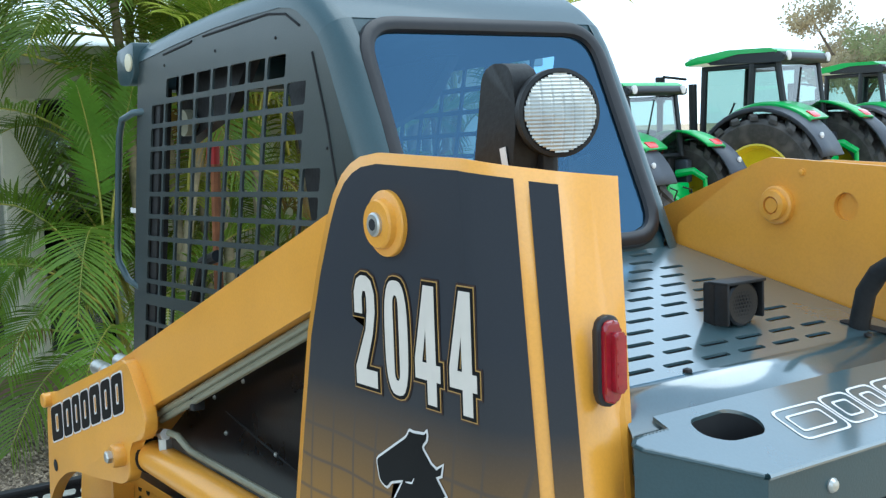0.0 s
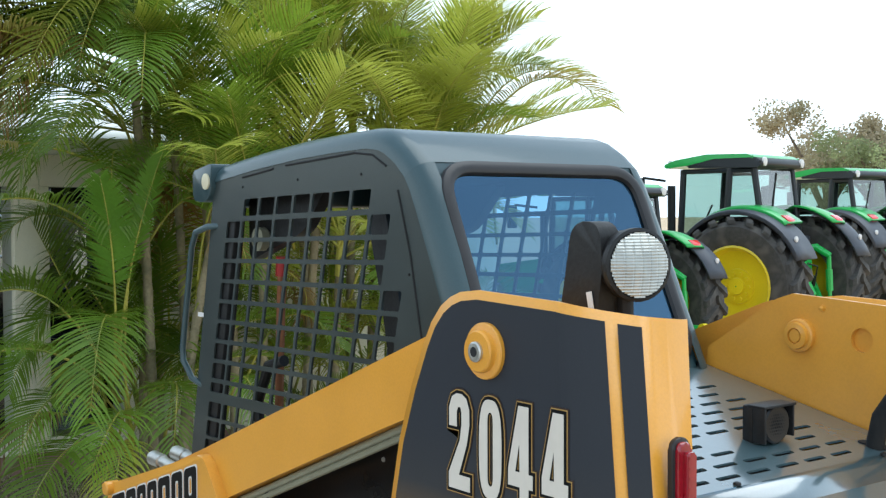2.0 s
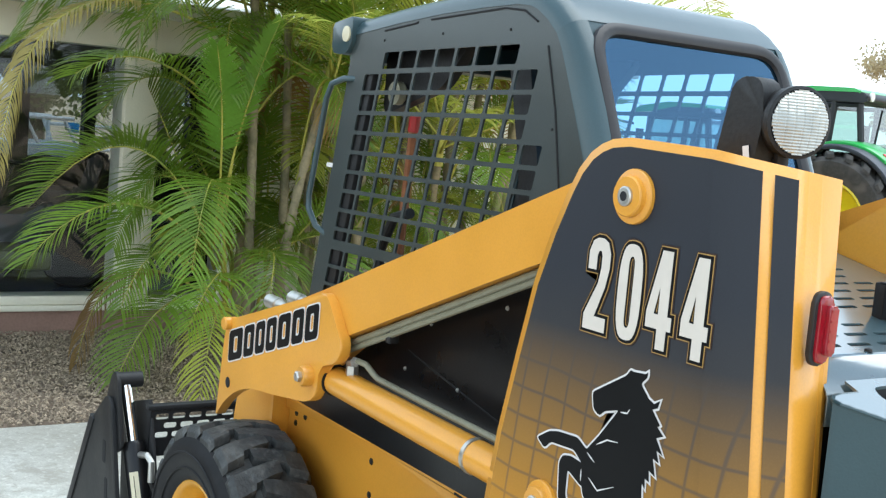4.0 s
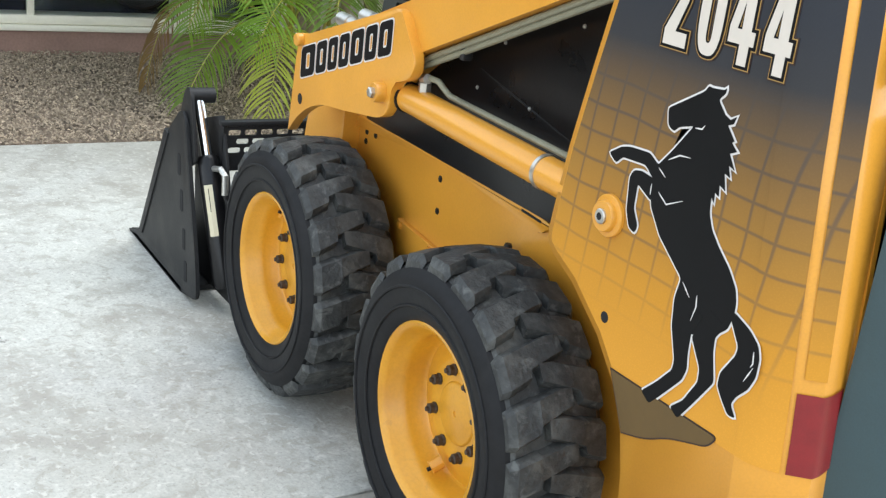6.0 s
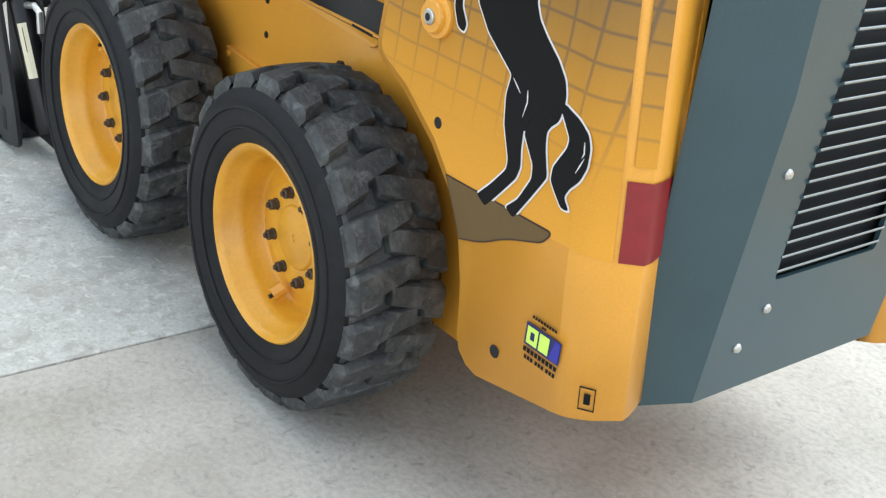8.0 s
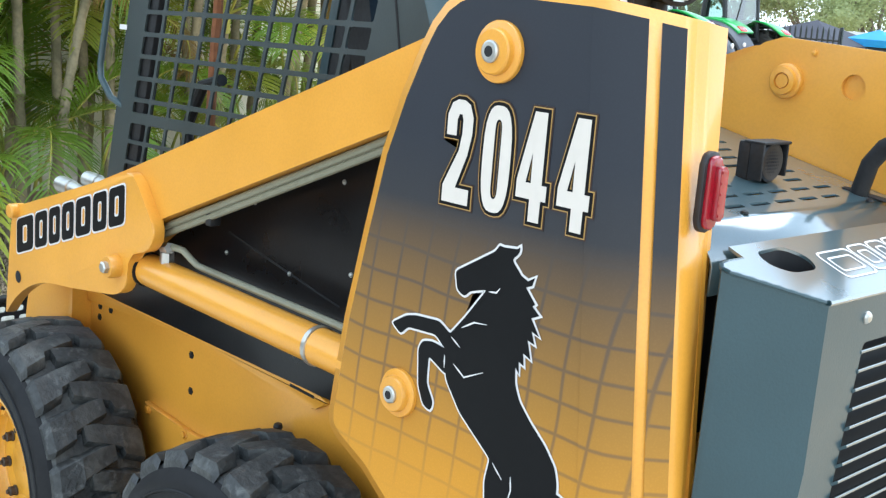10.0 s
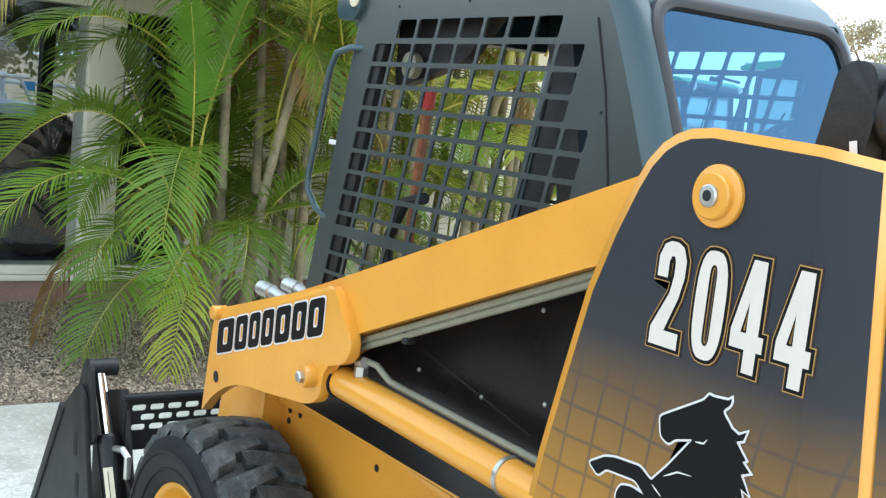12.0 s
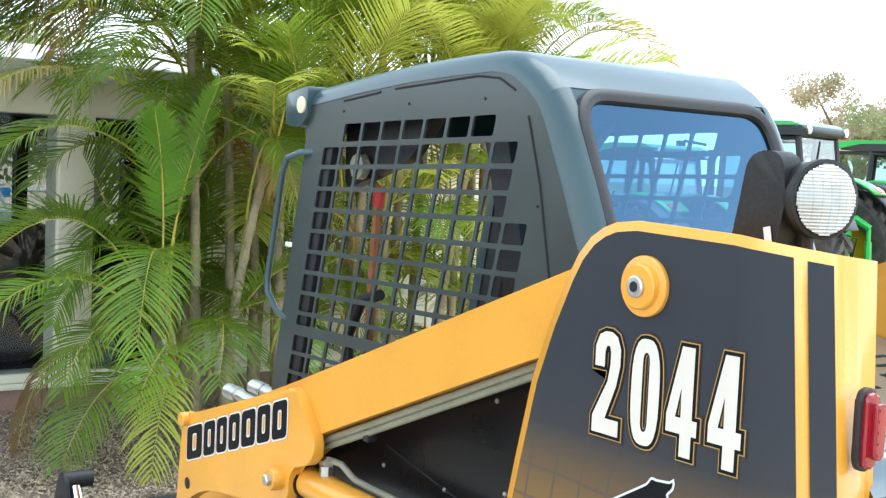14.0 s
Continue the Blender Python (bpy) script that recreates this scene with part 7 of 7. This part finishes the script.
    sweep(b, [(0.14, -0.58, 1.64), (0.14, 0.58, 1.64)], 0.035, 6)
    part("window_frame", b, fence_black, cabin)
    for s in (1, -1):
        # fender: a broad arc of plate with a green crown
        for nm, m_, a0, a1, y0, y1, rr in (("fender", tractor_dark, 22, 158, 0.62, 1.10, R + 0.10), ("fender_top", tractor_green, 52, 122, 0.46, 0.90, R + 0.155)):
            b = bmesh.new()
            ring = [[b.verts.new((q * math.cos(radians(a)), s * y, R + q * math.sin(radians(a)))) for q, y in ((rr - 0.07, y1), (rr - 0.02, y1 - 0.01), (rr, y1 - 0.06), (rr + 0.01, y0))] for a in np.linspace(a0, a1, 18)]
            for p, q in zip(ring, ring[1:]):
                for i in range(3):
                    b.faces.new((p[i], p[i + 1], q[i + 1], q[i]))
            o = part(nm, b, m_, t, smooth=50)
            o.modifiers.new("thickness", "SOLIDIFY").thickness = 0.03
        b = bmesh.new()
        prism(b, rounded([(0.50, 1.86), (0.64, 1.78), (0.68, 1.84), (0.55, 1.93)], 0.03), s * 0.72 - 0.10, s * 0.72 + 0.10, 0.03)
        part("tail_light", b, bright_red, t, "bright red tail lamp")
        b = bmesh.new()
        lathe(b, [(0.04, 0.0), (0.04, 0.02), (0.01, 0.03)], (0.84, s * 0.96, 1.60), "x", 12)
        part("marker_lamp", b, white_print, t)
        for z, x in ((2.58, 0.17), (2.58, -1.45)):
            b = bmesh.new()
            lathe(b, [(0.062, 0.0), (0.062, 0.03), (0.02, 0.04)] if x > 0 else [(0.062, 0.0), (0.062, -0.03), (0.02, -0.04)], (x - 0.01, s * 0.60, z), "x", 14)
            part("roof_lamp", b, white_print, cabin, "round work lamp")
        b = bmesh.new()
        lathe(b, [(0.05, 0), (0.05, s * 0.03), (0.01, s * 0.04)], (-0.40, s * 0.76, 1.60), "y", 12)
        part("side_lamp", b, white_print, cabin)
        b = bmesh.new()
        sweep(b, [(0.25, s * 0.34, 1.22), (0.42, s * 0.40, 0.95), (0.55, s * 0.42, 0.66)], 0.045, 8)
        part("lift_rod", b, tractor_green, t)
        b = bmesh.new()
        sweep(b, [(0.15, s * 0.30, 0.55), (0.70, s * 0.44, 0.60), (1.02, s * 0.46, 0.62)], 0.05, 8)
        part("lower_link", b, tractor_green, t)
    for s in (1, -1):
        b = bmesh.new()
        sweep(b, [(0.22, s * 0.30, 1.42), (0.48, s * 0.36, 1.46), (0.66, s * 0.42, 1.34)], [0.06, 0.055, 0.045], 8)
        part("lift_arm", b, tractor_green, t)
        b = bmesh.new()
        sweep(b, [(0.64, s * 0.42, 1.34), (0.66, s * 0.43, 0.64)], [0.035, 0.028], 8)
        sweep(b, [(0.645, s * 0.42, 1.15), (0.655, s * 0.43, 0.85)], 0.05, 8)
        part("hanger_rod", b, tractor_green, t)
        b = bmesh.new()
        sweep(b, [(0.30, s * 0.20, 1.20), (0.52, s * 0.24, 1.05), (0.40, s * 0.27, 0.75)], 0.016, 6)
        sweep(b, [(0.30, s * 0.12, 1.28), (0.60, s * 0.16, 1.20), (0.52, s * 0.22, 0.92)], 0.014, 6)
        part("hose", b, black_flat, t)
        b = bmesh.new()
        lathe(b, [(0.07, s * 0.40), (0.07, s * 0.50), (0.03, s * 0.50)], (0.98, 0, 0.62), "y", 14)
        part("link_ball", b, tractor_yellow, t)
        b = bmesh.new()
        box(b, 0.06, 0.30, s * 0.50 - 0.07, s * 0.50 + 0.07, 1.28, 1.62, 0.03)
        part("rear_console", b, tractor_dark, t)
    b = bmesh.new()
    sweep(b, [(0.32, 0, 1.18), (0.50, 0, 1.02), (0.62, 0, 0.80)], 0.05, 8)
    box(b, 0.30, 0.46, -0.30, 0.30, 0.95, 1.30, 0.03)
    part("top_link", b, tractor_green, t)
    b = bmesh.new()
    sweep(b, [(-1.35, -0.68, 2.42), (-1.50, -1.02, 2.46)], 0.02, 6)
    box(b, -1.56, -1.50, -1.14, -0.96, 2.10, 2.46, 0.02)
    part("mirror", b, black_flat, t)
    b = bmesh.new()
    sweep(b, [(-1.32, -0.55, 1.3), (-1.32, -0.56, 2.35)], 0.06, 10)
    part("exhaust_pipe", b, black_flat, t)
    t.matrix_basis = m @ Matrix.Diagonal((k, k, k, 1))
    return t


tractor("green cab tractor with yellow wheels and grey fenders", pose(-7.62, 11.55, -0.05, 0, 0, 9), 0.94)
tractor("green cab tractor parked behind another, yellow wheels", pose(-9.62, 16.85, -0.05, 0, 0, -2), 0.94)
tractor("small green compact tractor with cab and red lamps", pose(-7.50, 8.75, -0.03, 0, 0, 4), 0.78, "tractors in the yard")


# ---- telehandler, fence, tent, pole ----
def telehandler(m):
    t = thing("telehandler", "bright green telehandler with white wheels on the yard", "telehandler")
    for sx in (-1.35, 1.35):
        for sy in (-1, 1):
            wh = sub("wheel", t)
            part("tyre", big_tyre(0.52, 0.38, 18, 0.30), tractor_tyre, wh)
            tagged(part("tread", big_tread(0.52, 0.38, 18), tractor_tyre, wh), kind="stuff")
            part("rim", big_rim(0.30, 0.38, sy), tent_white, wh, "white rim", smooth=45)
            wh.location = (sx, sy * 0.85, 0.52)
    b = bmesh.new()
    prism(b, rounded([(-2.0, 0.55), (2.1, 0.55), (2.15, 1.2), (1.0, 1.35), (0.4, 1.1), (-0.6, 1.05), (-1.9, 0.9)], 0.1), -0.75, 0.75, 0.05)
    part("body", b, lime_paint, t)
    b = bmesh.new()
    prism(b, rounded([(-0.95, 0.9), (0.55, 0.9), (0.65, 1.3), (0.50, 2.15), (-0.45, 2.20), (-0.70, 1.9)], 0.1), -0.85, -0.05, 0.04)
    part("cab", b, lime_paint, t)
    for pn in (((-0.70, 1.15), (-0.12, 1.15), (-0.12, 2.05), (-0.48, 2.05)), ((-0.04, 1.15), (0.48, 1.15), (0.42, 2.05), (-0.04, 2.05))):
        b = sheet([rounded(pn, 0.06)], 0.01, Matrix.Translation((0, -0.866, 0)))
        part("window", b, dark_glass, t)
    b = bmesh.new()
    prism(b, rounded([(-3.4, 0.55), (-3.2, 0.75), (1.9, 1.35), (1.9, 1.62), (-3.3, 0.95)], 0.03), 0.1, 0.5, 0.03)
    part("boom", b, lime_paint, t)
    b = bmesh.new()
    prism(b, [(-3.6, 0.15), (-3.3, 0.15), (-3.3, 1.0), (-3.45, 1.0)], -0.5, 0.9, 0.02)
    part("fork_carriage", b, lime_paint, t)
    t.matrix_basis = m
    return t


dark_glass = mat("dark_cab_glass", (0.05, 0.08, 0.075), 0.08, scale=3, vary=0.3, coat=0.5)
telehandler(pose(-9.9, 25.8, -0.03, 0, 0, 5))

fence = thing("steel_fence", "black steel palisade fence with spiked pickets", "fence")
fa, fb = Vector((-14.2, 21.9, 0)), Vector((-10.95, 23.2, 0))
n = 30
pm = bmesh.new()
prism(pm, [(-0.018, 0.05), (0.018, 0.05), (0.018, 1.86), (0.0, 1.95), (-0.018, 1.86)], -0.012, 0.012)
first = part("picket", pm, fence_black, fence, smooth=0)
first.location = fa
for k in range(1, n):
    o = new("picket", first.data)
    o.parent = fence
    o.location = fa.lerp(fb, k / (n - 1))
for z in (0.25, 1.0, 1.65):
    bm = bmesh.new()
    sweep(bm, [fa + Vector((0, 0.03, z)), fb + Vector((0, 0.03, z))], 0.025, 6)
    part("rail", bm, fence_black, fence)
for k in (0, 0.5, 1):
    bm = bmesh.new()
    p = fa.lerp(fb, k) + Vector((0, 0.08, 0))
    box(bm, p.x - 0.032, p.x + 0.032, p.y - 0.032, p.y + 0.032, 0, 1.95, 0.008)
    part("post", bm, fence_black, fence)

tent = thing("shade_tent", "dark and blue peaked shade tent behind the fence", "tent", at=(0, 0, 0))
for (x, y, w, h0, h1, m) in ((-13.6, 27.0, 1.5, 1.55, 2.15, tent_dark), (-12.1, 27.5, 0.6, 1.75, 2.02, tent_blue)):
    bm = bmesh.new()
    ring = [bm.verts.new((x + w * u, y + w * v, h0)) for u, v in ((-1, -1), (1, -1), (1, 1), (-1, 1))]
    low = [bm.verts.new((x + w * u, y + w * v, h0 - 0.18)) for u, v in ((-1, -1), (1, -1), (1, 1), (-1, 1))]
    top = bm.verts.new((x, y, h1))
    for i in range(4):
        bm.faces.new((ring[i], ring[(i + 1) % 4], top))
        bm.faces.new((low[i], low[(i + 1) % 4], ring[(i + 1) % 4], ring[i]))
    part("canopy", bm, m, tent, smooth=0)
    for u, v in ((-1, -1), (1, -1), (1, 1), (-1, 1)):
        bm = bmesh.new()
        sweep(bm, [(x + w * u * 0.98, y + w * v * 0.98, -0.06), (x + w * u * 0.98, y + w * v * 0.98, h0)], 0.025, 6)
        part("pole", bm, fence_black, tent)
bm = bmesh.new()
box(bm, -17.5, -9.0, 30.0, 33.0, -0.06, 1.35, 0.05)
prism(bm, [(-17.8, 1.35), (-8.7, 1.35), (-9.6, 1.95), (-17.0, 1.95)], 29.8, 33.2)
o = part("wall_shed", bm, tent_white)
tagged(o, "low pale shed behind the tent", "shed", kind="structure")
bm = bmesh.new()
sweep(bm, [(-13.05, 31.0, -0.06), (-13.05, 31.0, 4.0)], [0.09, 0.06], 8)
part("light_pole", bm, tent_white)
tagged(bpy.data.objects["light_pole"], "pale slender light pole in the yard", "pole")


# ---- trees beyond the yard ----
def tree(x, y, h, w, seed, m, label, dense=2600):
    rnd = random.Random(seed)
    t = thing("tree", label, "tree", "trees beyond the yard", at=(x, y, -0.06))
    b = bmesh.new()
    sweep(b, [(0, 0, 0), (0.1, 0, h * 0.25), (0.0, 0.1, h * 0.5)], [w * 0.05, w * 0.04, w * 0.02], 8)
    ends = []
    for k in range(9):
        a = rnd.uniform(0, 6.28)
        e = Vector((math.cos(a) * w * rnd.uniform(0.2, 0.42), math.sin(a) * w * rnd.uniform(0.2, 0.42), h * rnd.uniform(0.55, 0.92)))
        s = Vector((0.05, 0.03, h * rnd.uniform(0.25, 0.48)))
        sweep(b, [s, s.lerp(e, 0.5) + Vector((0, 0, 0.06 * h)), e], [w * 0.018, w * 0.012, w * 0.004], 6)
        ends.append(e)
    part("trunk", b, bark, t)
    verts, faces = [], []
    hubs = [(e + Vector((rnd.gauss(0, 0.10) * w, rnd.gauss(0, 0.10) * w, rnd.gauss(0, 0.06) * h)), rnd.uniform(0.07, 0.16) * w) for e in ends for _ in range(6)]
    for c, r in hubs:
        for _ in range(int(2.2 * dense) // len(hubs)):
            d = Vector((rnd.gauss(0, 1), rnd.gauss(0, 1), rnd.gauss(0, 0.75)))
            d = d.normalized() * r * rnd.random() ** 0.35
            p = c + d
            s = rnd.uniform(0.006, 0.014) * w
            u = Vector((rnd.gauss(0, 1), rnd.gauss(0, 1), rnd.gauss(0, 1))).normalized()
            v = u.orthogonal().normalized() * s * 0.7
            u = u * s
            n = len(verts)
            verts += [tuple(p - u), tuple(p + v), tuple(p + u), tuple(p - v)]
            faces.append((n, n + 1, n + 2, n + 3))
    me = bpy.data.meshes.new("crown")
    me.from_pydata(verts, [], faces)
    me.materials.append(m)
    o = new("crown", me)
    o.parent = t


tree(-27.5, 41.5, 6.35, 6.6, 1, crown_leaf_red, "tall open tree with grey-green and reddish leaves", 7000)
tree(-24.6, 40.5, 4.9, 5.6, 2, crown_leaf, "broad grey-green tree beyond the yard", 4600)
tree(-21.6, 41.0, 4.2, 5.6, 3, crown_leaf, "low bushy green tree beyond the yard", 5000)
tree(-19.2, 42.0, 4.3, 4.6, 4, crown_leaf, "thin green tree beyond the fence", 2400)
tree(-16.0, 44.0, 3.6, 4.5, 5, crown_leaf, "thin green tree beyond the fence", 1800)
tree(-12.6, 45.0, 4.9, 6.0, 8, crown_leaf, "airy grey-green tree beyond the yard", 2600)
for k, (x, y, h) in enumerate(((-23.0, 4.5, 4.6), (-24.0, 9.0, 4.2), (-23.0, 0.0, 4.4), (-22.0, 6.8, 3.4), (-22.5, 2.3, 3.6))):
    tree(x, y, h, 6.5, 20 + k, crown_leaf, "dark green tree in the yard behind the showroom", 4200)
